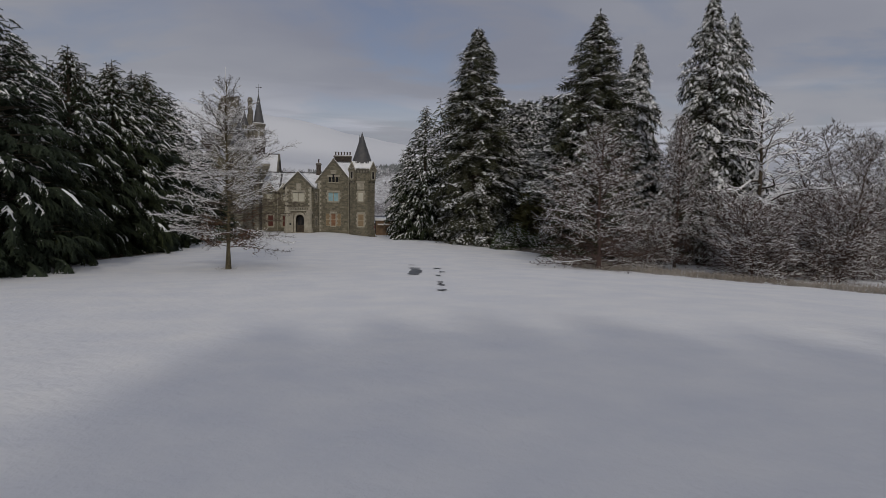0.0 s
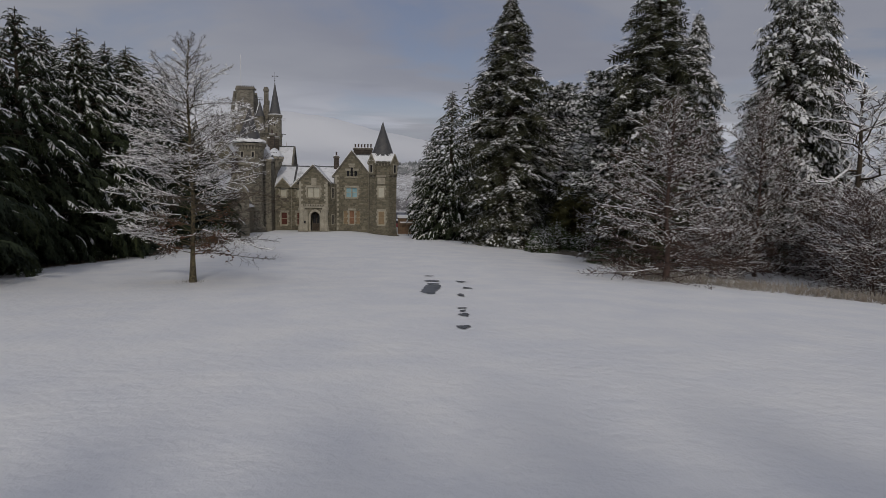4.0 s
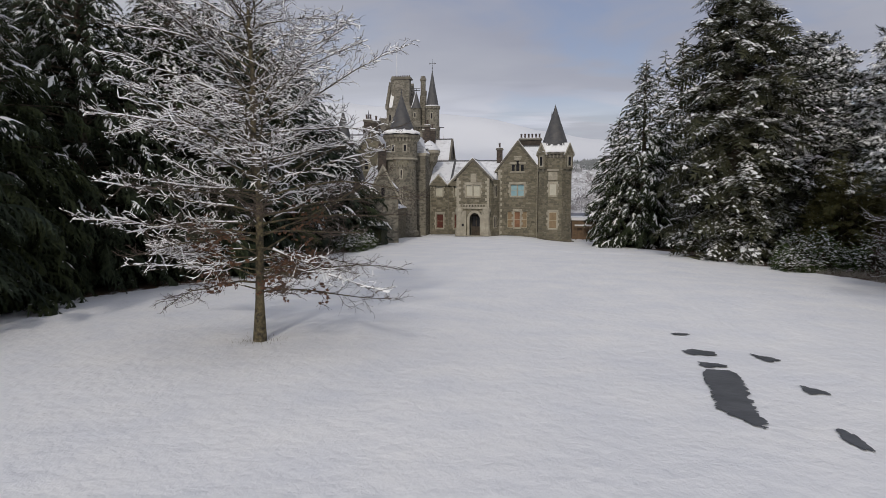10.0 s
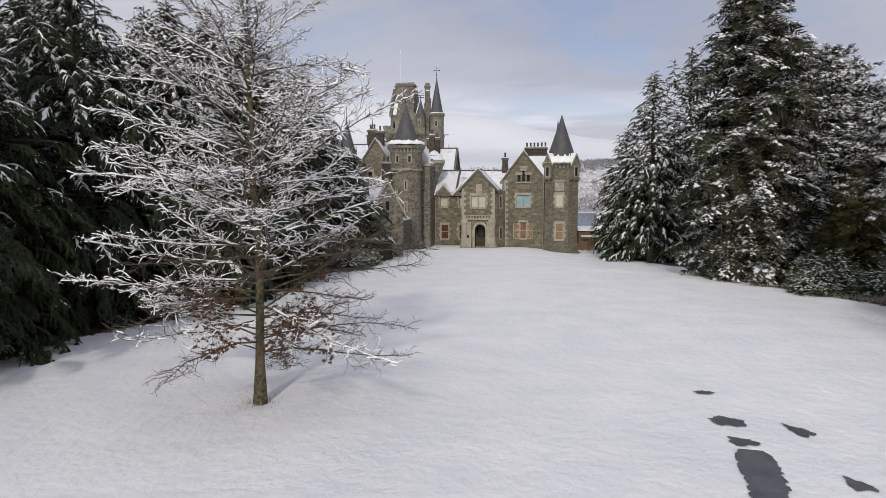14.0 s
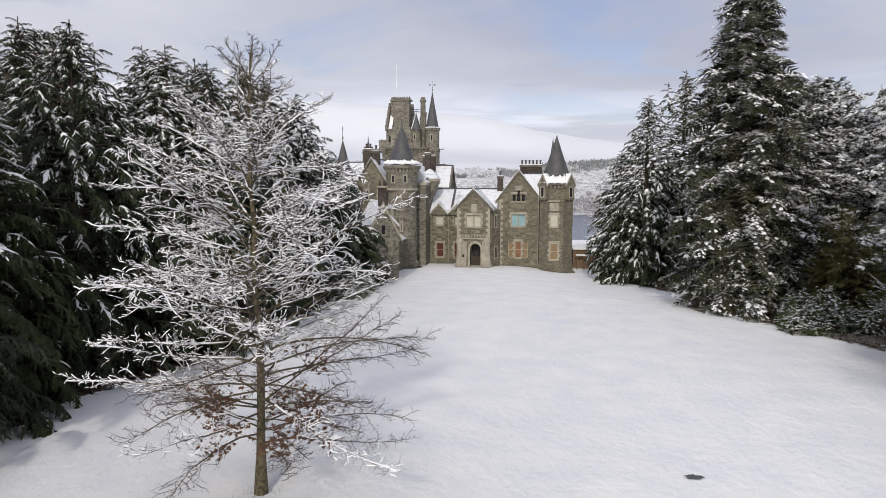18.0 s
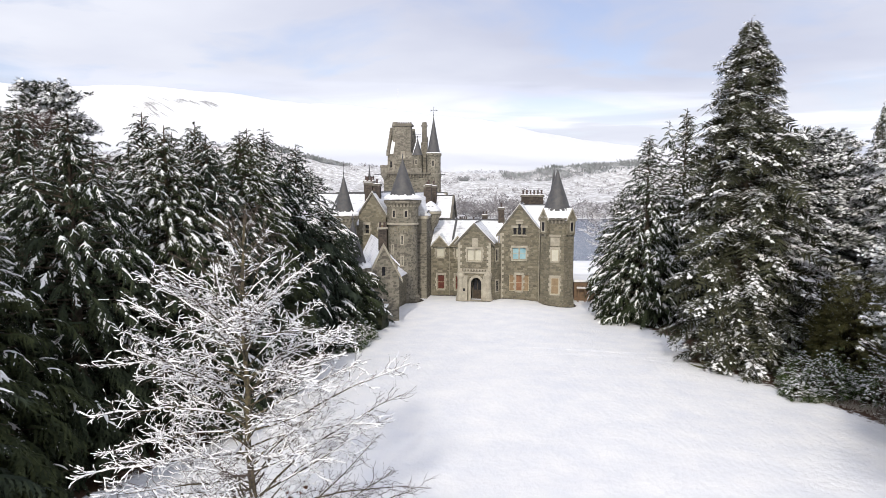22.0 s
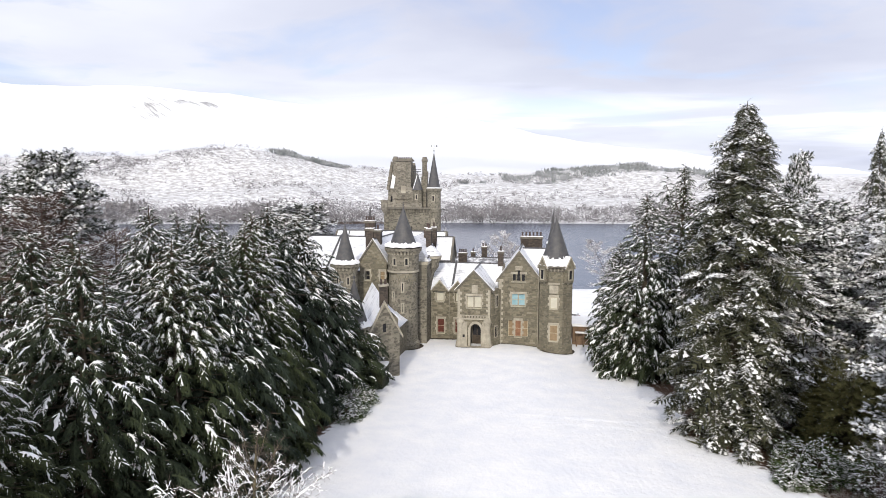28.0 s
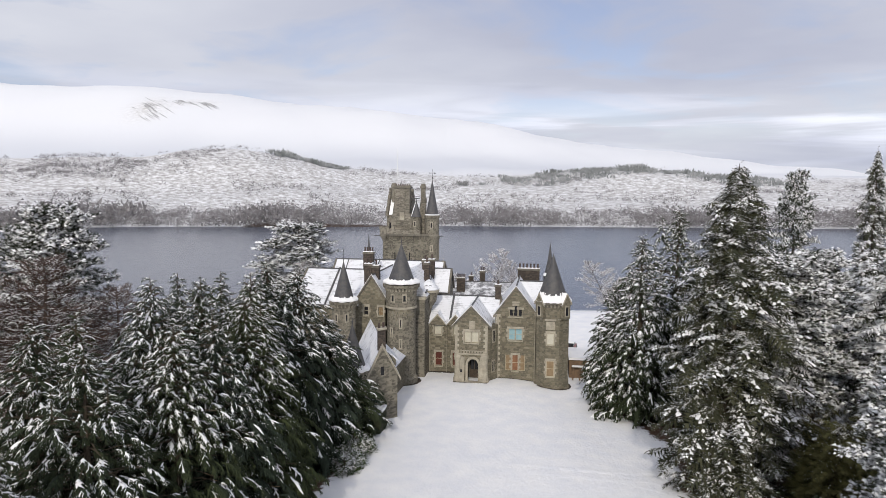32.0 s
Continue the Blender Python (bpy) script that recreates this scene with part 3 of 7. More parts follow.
def wall_sheet(bm, u0, u1, z0, ze, v, apex=None, holes=(), depth=0.32):
    """The outer face of a wall in the plane y = v, with real openings and their reveals."""
    xs = sorted({u0, u1, *[h[0] for h in holes], *[h[1] for h in holes]})
    zt = apex[1] if apex else ze
    zs = sorted({z0, zt, *[h[2] for h in holes], *[h[3] for h in holes]})
    for a, b in zip(xs, xs[1:]):
        for c, d in zip(zs, zs[1:]):
            mx, mz = (a + b) / 2, (c + d) / 2
            if any(h[0] < mx < h[1] and h[2] < mz < h[3] for h in holes):
                continue
            poly = [(a, c), (b, c), (b, d), (a, d)]
            if apex:
                for e0, s in ((u0, 1), (u1, -1)):
                    k = (apex[1] - ze) / (apex[0] - e0)
                    poly = clip(poly, lambda p, k=k, e0=e0: ze + k * (p[0] - e0) - p[1])
                    if len(poly) < 3:
                        break
            if len(poly) >= 3:
                bm.faces.new([bm.verts.new((p[0], v, p[1])) for p in poly])
    for a, b, c, d in holes:
        for q in (((a, c), (a, d)), ((a, d), (b, d)), ((b, d), (b, c)), ((b, c), (a, c))):
            bm.faces.new([bm.verts.new(p) for p in ((q[0][0], v, q[0][1]), (q[1][0], v, q[1][1]), (q[1][0], v + depth, q[1][1]), (q[0][0], v + depth, q[0][1]))])
    bmesh.ops.remove_doubles(bm, verts=bm.verts, dist=0.001)


# ---- ground: one sheet from the lawn over the loch's bed to the far mountains ----
YS = (-900, -260, -160, -130, -107, -93, -80, -65, -44, -20, 0, 40, 56, 78, 115, 150, 900, 975, 5000)
ZS = (12, 8, 6.3, 5.3, 4.3, 3.65, 2.9, 2.1, 1.42, 0.55, -0.12, -0.6, -1.4, -13, -31, -38, -42, -34, -34)
RX = (-4500, -2424, -1496, -1094, -692, -260, 235, 668, 1441, 1904, 2337, 4500)
RZ = (560, 557, 526, 504, 455, 433, 371, 285, 207, 155, 102, 60)


def smooth(t):
    t = np.clip(t, 0, 1)
    return t * t * (3 - 2 * t)


def wav(x, y, s, k):
    """Soft pseudo-random waves with a wavelength of about s metres."""
    x, y = x / s * 6.283, y / s * 6.283
    return (np.sin(x * 0.83 + y * 0.41 + k) + np.sin(x * -0.37 + y * 0.91 + 2.1 * k) + np.sin(x * 1.63 - y * 1.21 + 3.7 * k) * 0.5 + np.sin(x * 2.3 + y * 1.9 + 1.3 * k) * 0.35) / 2.85


def shore_shift(x, y):
    """How far the other shore lies nearer than its straight line."""
    return (112 + 0.17 * np.clip(-np.asarray(x, float), 0, 800)) * smooth((np.asarray(y, float) - 350) / 350)


def ground_z(x, y):
    x, y = np.asarray(x, float), np.asarray(y, float)
    y = y + shore_shift(x, y)
    z = np.interp(y, YS, ZS)
    near = smooth((60 - y) / 60)
    z = z - 0.05 * np.clip(x - 8, 0, 45) * smooth((-y - 8) / 40)
    z = z - 0.65 * smooth((x - 4) / 9) * smooth((y + 34) / 24) * near
    z = z + near * (0.05 * wav(x, y, 17, 1) + 0.02 * wav(x, y, 4.1, 2))
    z = z - 26 * smooth((-x - 27) / 30) * smooth((y + 8) / 45) * smooth((200 - y) / 100)
    # the far shore, the moor above it and the mountain
    far = smooth((y - 972) / 60)
    moor = (y - 975) * 0.075 + 14 * wav(x, y, 420, 3) * smooth((y - 1050) / 300) + 5 * wav(x, y, 130, 5) * smooth((y - 1050) / 300)
    moor = np.minimum(moor, 92 + 9 * wav(x, y, 300, 4))
    moor = moor + 78 * np.exp(-((x + 600) / 330) ** 2 - ((y - 1950) / 320) ** 2) + 42 * np.exp(-((x + 1250) / 420) ** 2 - ((y - 1950) / 320) ** 2)
    moor = moor + 36 * np.exp(-((x - 520) / 260) ** 2 - ((y - 1900) / 260) ** 2)
    crest = np.interp(x, RX, RZ) + 12 * wav(x, y, 700, 6) + 5 * wav(x, y, 210, 8)
    hill = smooth((y - 2150) / 1350) * crest + smooth((y - 2300) / 500) * (7 * wav(x * 1.1 + y * 0.5, y * 0.6, 520, 11) + 2.5 * wav(x, y * 0.8, 210, 13))
    return z + far * (np.maximum(moor, 0) * smooth((2900 - y) / 600) + hill)


def spread(lo, hi, step, out_lo, out_hi, grow=1.09):
    a = list(np.arange(lo, hi + 1e-6, step))
    s = step
    while a[-1] < out_hi:
        s = min(s * grow, 75); a.append(a[-1] + s)
    s = step
    while a[0] > out_lo:
        s = min(s * grow, 75); a.insert(0, a[0] - s)
    return np.array(a)


LAWN_L = ((-200, -34), (-110, -24), (-72, -20.4), (-63, -18.2), (-57, -16.1), (-50, -12.4), (-42, -13.2), (-32, -10.4), (-21, -9.2), (-10, -9.8), (30, -10))
LAWN_R = ((-200, 34), (-110, 30), (-76, 22), (-70, 17), (-63, 14.2), (-52, 18), (-44, 20), (-37, 17), (-31, 14), (-22, 17), (-15, 15.5), (-8, 13.6), (0, 14.5), (30, 30))


def edge_l(y):
    return np.interp(y, [p[0] for p in LAWN_L], [p[1] for p in LAWN_L])


def edge_r(y):
    return np.interp(y, [p[0] for p in LAWN_R], [p[1] for p in LAWN_R])


def build_ground():
    xs = spread(-34, 36, 0.6, -4500, 4500)
    ys = spread(-112, 6, 0.6, -900, 4300)
    X, Y = np.meshgrid(xs, ys)
    Z = ground_z(X, Y)
    nx, ny = len(xs), len(ys)
    V = np.stack([X, Y, Z], -1).reshape(-1, 3)
    i = np.arange(nx * ny).reshape(ny, nx)
    F = np.stack([i[:-1, :-1], i[:-1, 1:], i[1:, 1:], i[1:, :-1]], -1).reshape(-1, 4)
    me = mesh_np("ground", V, F, M_GROUND, smooth=True)
    x, y = V[:, 0], V[:, 1]
    inside = np.maximum(edge_l(y) - x, np.where(y > -45, x - edge_r(y), -9)) + 0.5 * wav(x, y, 6, 3)
    inside = np.where(x < 0, inside - 1.6, inside)
    bare = np.where((y < -6) & (y > -112) & (np.abs(x) < 60), np.clip(inside / 1.6, 0, 1) * 0.62, 0)
    y = y + shore_shift(x, y)
    bare = np.where((y > 955) & (y < 990), 1.0, bare)
    moor = smooth((y - 960) / 60) * smooth((2450 - y) / 500)
    crag = np.maximum(np.exp(-((x + 1300) / 75) ** 2 - ((y - 3070) / 120) ** 2), 0.8 * np.exp(-((x + 1120) / 70) ** 2 - ((y - 3165) / 40) ** 2))
    moor = np.maximum(moor, crag)
    # amount of painted haze: full on the lower slopes, about half near the crest
    far_haze = smooth((y - 2050) / 400) * (0.55 + 0.45 * smooth((3000 - y) / 500)) * (1 - crag)
    for name, val in (("bare", bare), ("moor", moor), ("far_haze", far_haze)):
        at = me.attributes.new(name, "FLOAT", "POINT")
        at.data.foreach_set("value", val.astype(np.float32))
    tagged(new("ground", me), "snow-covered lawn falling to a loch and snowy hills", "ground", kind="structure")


build_ground()
wbm = bmesh.new()
wv = [wbm.verts.new(p) for p in ((-4400, 120, -34), (4400, 120, -34), (4400, 1050, -34), (-4400, 1050, -34))]
wbm.faces.new(wv)
tagged(part("water", wbm, M_WATER, None), "still grey loch water below the snowy hills", "water", kind="structure")


def gz(x, y):
    return float(ground_z(x, y))


# ---- the castle ----
castle = tagged(new("castle"), "baronial stone castle with slate cone turrets and snowy roofs", "castle")
castle.matrix_world = pose(0, 0, 0, 0, 0, -9)


def roof_pair(u0, u1, v0, v1, ze, za, uc=None, over=0.4, name="roof"):
    """A saddle roof with its ridge along y: slate with snow on it, stone skews on the front gable."""
    uc = (u0 + u1) / 2 if uc is None else uc
    ridge_line((uc, v0, za + 0.3), (uc, v1, za + 0.3))
    for e, s in ((u0, -1), (u1, 1)):
        k = (za - ze) / abs(e - uc)
        eo, zo = e + s * over, ze - k * over
        bm = bmesh.new()
        prism(bm, [(uc, za + 0.02), (eo, zo + 0.02), (eo, zo + 0.14), (uc, za + 0.14)], "y", v0 - 0.12, v1)
        r = part(name, bm, M_SLATE, castle)
        bm = bmesh.new()
        prism(bm, [(uc, za + 0.145), (eo + s * 0.02, zo + 0.145), (eo + s * 0.02, zo + 0.27), (uc, za + 0.31)], "y", v0 + 0.16, v1)
        part("roof_snow", bm, M_ROOFSNOW, r, "smooth white snow cover")
        bm = bmesh.new()
        prism(bm, [(uc, za + 0.05), (eo + s * 0.08, zo - 0.06), (eo + s * 0.08, zo + 0.26), (uc, za + 0.40)], "y", v0 - 0.2, v0 + 0.15)
        part("skew_stone", bm, M_SKEW, r)
        bm = bmesh.new()
        prism(bm, [(uc, za + 0.405), (eo + s * 0.08, zo + 0.265), (eo + s * 0.08, zo + 0.32), (uc, za + 0.47)], "y", v0 - 0.19, v0 + 0.14)
        part("skew_snow", bm, M_SNOW, r)


def ridge_line(p, q):
    d = Vector(q) - Vector(p)
    bm = bmesh.new()
    bmesh.ops.create_cone(bm, cap_ends=True, segments=6, radius1=0.11, radius2=0.11, depth=d.length)
    bm.transform(Matrix.Translation((Vector(p) + Vector(q)) / 2) @ d.to_track_quat("Z", "Y").to_matrix().to_4x4())
    part("ridge", bm, M_LEAD, castle)


def roof_across(u0, u1, v0, v1, ze, za, over=0.3, snow=None):
    """A saddle roof with its ridge along x."""
    ridge_line((u0, (v0 + v1) / 2, za + 0.3), (u1, (v0 + v1) / 2, za + 0.3))
    vc = (v0 + v1) / 2
    for e, s in ((v0, -1), (v1, 1)):
        k = (za - ze) / abs(e - vc)
        eo, zo = e + s * over, ze - k * over
        bm = bmesh.new()
        prism(bm, [(vc, za + 0.02), (eo, zo + 0.02), (eo, zo + 0.14), (vc, za + 0.14)], "x", u0, u1)
        r = part("roof", bm, M_SLATE, castle)
        bm = bmesh.new()
        prism(bm, [(vc, za + 0.145), (eo + s * 0.02, zo + 0.145), (eo + s * 0.02, zo + 0.26), (vc, za + 0.30)], "x", u0 + 0.1, u1 - 0.1)
        part("roof_snow", bm, snow or M_ROOFSNOW, r, "smooth white snow cover")
        for a in (u0, u1):
            bm = bmesh.new()
            prism(bm, [(vc, za + 0.05), (eo, zo), (eo, zo + 0.3), (vc, za + 0.40)], "x", a - 0.14, a + 0.14)
            part("skew_stone", bm, M_SKEW, r)


def body(name, u0, u1, v0, v1, z0, ze, za=None, uc=None, material=None, along="y"):
    bm = bmesh.new()
    if za is None:
        box(bm, u0, u1, v0, v1, z0, ze)
    elif along == "y":
        uc = (u0 + u1) / 2 if uc is None else uc
        prism(bm, [(u0, z0), (u1, z0), (u1, ze), (uc, za), (u0, ze)], "y", v0, v1)
    else:
        vc = (v0 + v1) / 2
        prism(bm, [(v0, z0), (v1, z0), (v1, ze), (vc, za), (v0, ze)], "x", u0, u1)
    return part(name, bm, material or M_STONE, castle)


def window(u, z, w, h, v, pane_mat, lights=1, bars=True, surround=True, label="", quoins=True, inset=0.2):
    """A window set in an opening of a wall in the plane y = v: frame, panes, sill, dressed stone round it."""
    bm = bmesh.new()
    d = v + inset
    f = 0.03 if pane_mat is M_DARK else 0.05
    cell = (w - f * (lights + 1)) / lights
    box(bm, u - w / 2, u + w / 2, d, d + 0.09, z, z + f)
    box(bm, u - w / 2, u + w / 2, d, d + 0.09, z + h - f, z + h)
    for i in range(lights + 1):
        a = u - w / 2 + i * (cell + f)
        box(bm, a, a + f, d, d + 0.09, z + f, z + h - f)
    if bars:
        for i in range(lights):
            a = u - w / 2 + f + i * (cell + f)
            box(bm, a, a + cell, d + 0.02, d + 0.07, z + h * 0.5 - 0.025, z + h * 0.5 + 0.025)
    win = part("window", bm, M_FRAME, castle, label)
    for i in range(lights):
        a = u - w / 2 + f + i * (cell + f)
        part("pane", Box(a, a + cell, d + 0.05, d + 0.075, z + f, z + h - f), pane_mat, win)
    if lights == 2:
        part("mullion", Box(u - 0.09, u + 0.09, v - 0.02, d + 0.04, z + 0.002, z + h - 0.002), M_DRESSED, win)
    if surround:
        part("sill", Box(u - w / 2 - 0.12, u + w / 2 + 0.12, v - 0.1, v + 0.25, z - 0.16, z - 0.002), M_DRESSED, win)
        part("lintel", Box(u - w / 2 - 0.2, u + w / 2 + 0.2, v - 0.04, v + 0.2, z + h + 0.002, z + h + 0.3), M_DRESSED, win)
        if quoins:
            n = max(3, round(h / 0.36))
            for s in (-1, 1):
                for k in range(n):
                    ww = 0.32 if k % 2 else 0.17
                    a, b = sorted((u + s * (w / 2 + 0.002), u + s * (w / 2 + ww)))
                    part("jamb_stone", Box(a, b, v - 0.035, v + 0.2, z + k * h / n + 0.004, z + (k + 1) * h / n - 0.004), M_DRESSED, win)
    return win


def quoin_column(u, v, z0, z1, s, front=True):
    """Long and short dressed stones up a corner."""
    n = round((z1 - z0) / 0.36)
    meshes = []
    for a, b in ((0.28, 0.5), (0.5, 0.28)):
        bm = bmesh.new()
        x0, x1 = sorted((s * 0.03, -s * a))
        box(bm, x0, x1, -0.03, b, 0.006, 0.354)
        bmesh.ops.recalc_face_normals(bm, faces=bm.faces)
        me = bpy.data.meshes.new("corner_stone")
        bm.to_mesh(me); bm.free()
        me.materials.append(M_DRESSED)
        meshes.append(me)
    for k in range(n):
        part_me("corner_stone", meshes[k % 2], castle).location = (u, v, z0 + k * 0.36)


def pipe(u, v, z0, z1):
    bm = bmesh.new()
    lathe(bm, [(0.05, z0), (0.05, z1)], 8, u, v)
    for z in np.arange(z0 + 1.5, z1, 1.8):
        lathe(bm, [(0.075, z), (0.075, z + 0.12)], 8, u, v)
    box(bm, u - 0.13, u + 0.13, v - 0.1, v + 0.1, z1 - 0.02, z1 + 0.2)
    part("rain_pipe", bm, M_PIPE, castle, "pale painted rainwater pipe")


def chimney(u0, u1, v0, v1, z0, z1, pots, snow=True, material=None):
    st = part("chimney", Box(u0, u1, v0, v1, z0, z1 - 0.28), material or M_SOOT, castle)
    bm = bmesh.new()
    box(bm, u0 - 0.12, u1 + 0.12, v0 - 0.12, v1 + 0.12, z1 - 0.27, z1 - 0.12)
    box(bm, u0 - 0.05, u1 + 0.05, v0 - 0.05, v1 + 0.05, z1 - 0.12, z1)
    part("chimney_cap", bm, M_SKEW, st)
    if snow:
        part("cap_snow", Box(u0 - 0.02, u1 + 0.02, v0 - 0.02, v1 + 0.02, z1 + 0.002, z1 + 0.09), M_SNOW, st)
    for i in range(pots):
        bm = bmesh.new()
        t = (i + 0.5) / pots
        lathe(bm, [(0.15, z1 + 0.005), (0.17, z1 + 0.1), (0.12, z1 + 0.2), (0.12, z1 + 0.55), (0.16, z1 + 0.6), (0.15, z1 + 0.68)], 10, u0 + t * (u1 - u0), (v0 + v1) / 2)
        part("chimney_pot", bm, M_POT, st)
    return st


def cone(u, v, r, z0, z1, ledge, finial=0.9, snow=True, sides=28, ring=0.35):
    bm = bmesh.new()
    prof = [(r + 0.10, z0), (r * 0.93, z0 + 0.35)] + [(r * 0.93 * (1 - t) ** 1.06, z0 + 0.35 + t * (z1 - z0 - 0.35)) for t in np.linspace(0.12, 1, 9)]
    prof[-1] = (0.0, z1)
    lathe(bm, prof, sides, u, v)
    c = part("cone_roof", bm, M_SLATE, castle, "dark slate cone roof")
    if finial:
        bm = bmesh.new()
        lathe(bm, [(0.05, z1 - 0.1), (0.10, z1 + 0.12), (0.03, z1 + 0.25), (0.025, z1 + finial * 0.6), (0.06, z1 + finial * 0.66), (0.0, z1 + finial)], 8, u, v)
        part("finial", bm, M_LEAD, c)
    if snow:
        bm = bmesh.new()
        n = 48
        rows = []
        for k, (rr, zz) in enumerate(((ledge + 0.03, z0 - 0.1), (ledge + 0.05, z0 + 0.06), (ledge * 0.96, z0 + 0.2), (r + 0.02, z0 + ring))):
            rows.append([bm.verts.new((u + (rr + 0.03 * math.sin(i * 2.7 + k)) * math.cos(6.2832 * i / n), v + (rr + 0.03 * math.sin(i * 2.7 + k)) * math.sin(6.2832 * i / n), zz + (0.22 * max(0, math.sin(i * 1.9) * math.sin(i * 0.7 + 2)) if k == 3 else 0.04 * math.sin(i * 1.3)))) for i in range(n)])
        low = [bm.verts.new((u + (r * 0.75) * math.cos(6.2832 * i / n), v + (r * 0.75) * math.sin(6.2832 * i / n), z0 + 0.3)) for i in range(n)]
        rows.append(low)
        for A, B in zip(rows, rows[1:]):
            for i in range(n):
                bm.faces.new((A[i], A[(i + 1) % n], B[(i + 1) % n], B[i]))
        part("ledge_snow", bm, M_SNOW, c, "ragged snow lying round the eaves")
    return c


def corbels(u, v, r, z, n, w=0.16, h=0.42, d=0.26):
    bm = bmesh.new()
    for q in box(bm, r - 0.1, r + d, -w / 2, w / 2, 0, h):
        if q.co.z < 0.01 and q.co.x > r:
            q.co.x = r + 0.04
    bmesh.ops.recalc_face_normals(bm, faces=bm.faces)
    me = bpy.data.meshes.new("corbel")
    bm.to_mesh(me); bm.free()
    me.materials.append(M_DRESSED)
    for i in range(n):
        o = part_me("corbel", me, castle)
        o.location, o.rotation_euler = (u, v, z), (0, 0, 6.2832 * i / n)


def round_tower(u, v, prof, material=None, name="tower_wall", n=32):
    bm = bmesh.new()
    lathe(bm, prof, n, u, v)
    return part(name, bm, material or M_TOWER, castle)


def slit(u, v, r, ang, z, w=0.3, h=0.75):
    """A small dark window on a round wall, with dressed stones round it."""
    m = Matrix.Translation((u, v, 0)) @ Matrix.Rotation(radians(ang), 4, "Z")
    bm = bmesh.new()
    for q in ((r - 0.2, r + 0.05, -w / 2 - 0.14, -w / 2, z - 0.14, z + h + 0.16), (r - 0.2, r + 0.05, w / 2, w / 2 + 0.14, z - 0.14, z + h + 0.16), (r - 0.2, r + 0.05, -w / 2, w / 2, z - 0.14, z), (r - 0.2, r + 0.05, -w / 2, w / 2, z + h, z + h + 0.16)):
        box(bm, *q)
    bm.transform(m)
    s = part("window", bm, M_DRESSED, castle)
    bm = Box(r - 0.15, r + 0.012, -w / 2, w / 2, z, z + h)
    bm.transform(m)
    part("pane", bm, M_DARK, s)


# porch block with the arched door
PH = [(-1.12, 0.62, 4.95, 6.4), (-0.78, 0.78, -0.6, 2.9)]
bm = bmesh.new()
wall_sheet(bm, -2.3, 1.8, -0.6, 7.25, 0.0, (-0.3, 9.35), PH, 0.5)
WALL_P = part("porch_wall", bm, M_STONE, castle)
body("porch_body", -2.3, 1.8, 2.0, 8.0, -0.6, 7.25, 9.35, -0.3)
bm = bmesh.new()
box(bm, -2.3, -0.87, 0.5, 1.995, -0.6, 3.05)
box(bm, 0.87, 1.8, 0.5, 1.995, -0.6, 3.05)
prism(bm, [(-2.3, 3.055), (1.8, 3.055), (1.8, 7.25), (-0.3, 9.35), (-2.3, 7.25)], "y", 0.5, 1.995)
part("porch_side", bm, M_STONE, castle)
# canted wall joining the porch to the gable
bm = bmesh.new()
prism(bm, [(1.75, 0.75), (2.0, 0.75), (2.95, 2.3), (2.95, 3.2), (1.75, 3.2)], "z", -0.6, 7.0)
part("canted_wall", bm, M_STONE, castle)
for z0, z1 in ((1.0, 2.3), (4.9, 6.3)):
    cm = Matrix.Translation((2.45, 1.5, 0)) @ Matrix.Rotation(radians(58.5), 4, "Z")
    bm = Box(-0.36, 0.36, -0.05, 0.02, z0 - 0.15, z1 + 0.2)
    bm.transform(cm)
    slot = part("window", bm, M_DRESSED, castle)
    for x0 in (-0.22, 0.06):
        bm = Box(x0, x0 + 0.16, -0.056, -0.03, z0, z1)
        bm.transform(cm)
        part("pane", bm, M_DARK, slot)
roof_pair(-2.3, 1.8, 0.0, 9.5, 7.25, 9.35, -0.3)
window(-0.25, 4.95, 1.74, 1.45, 0.0, M_CREAM, 2, False, label="cream blinds behind a two-light window")
quoin_column(-2.3, 0.0, -0.3, 7.2, -1)
quoin_column(1.8, 0.0, -0.3, 7.2, 1)


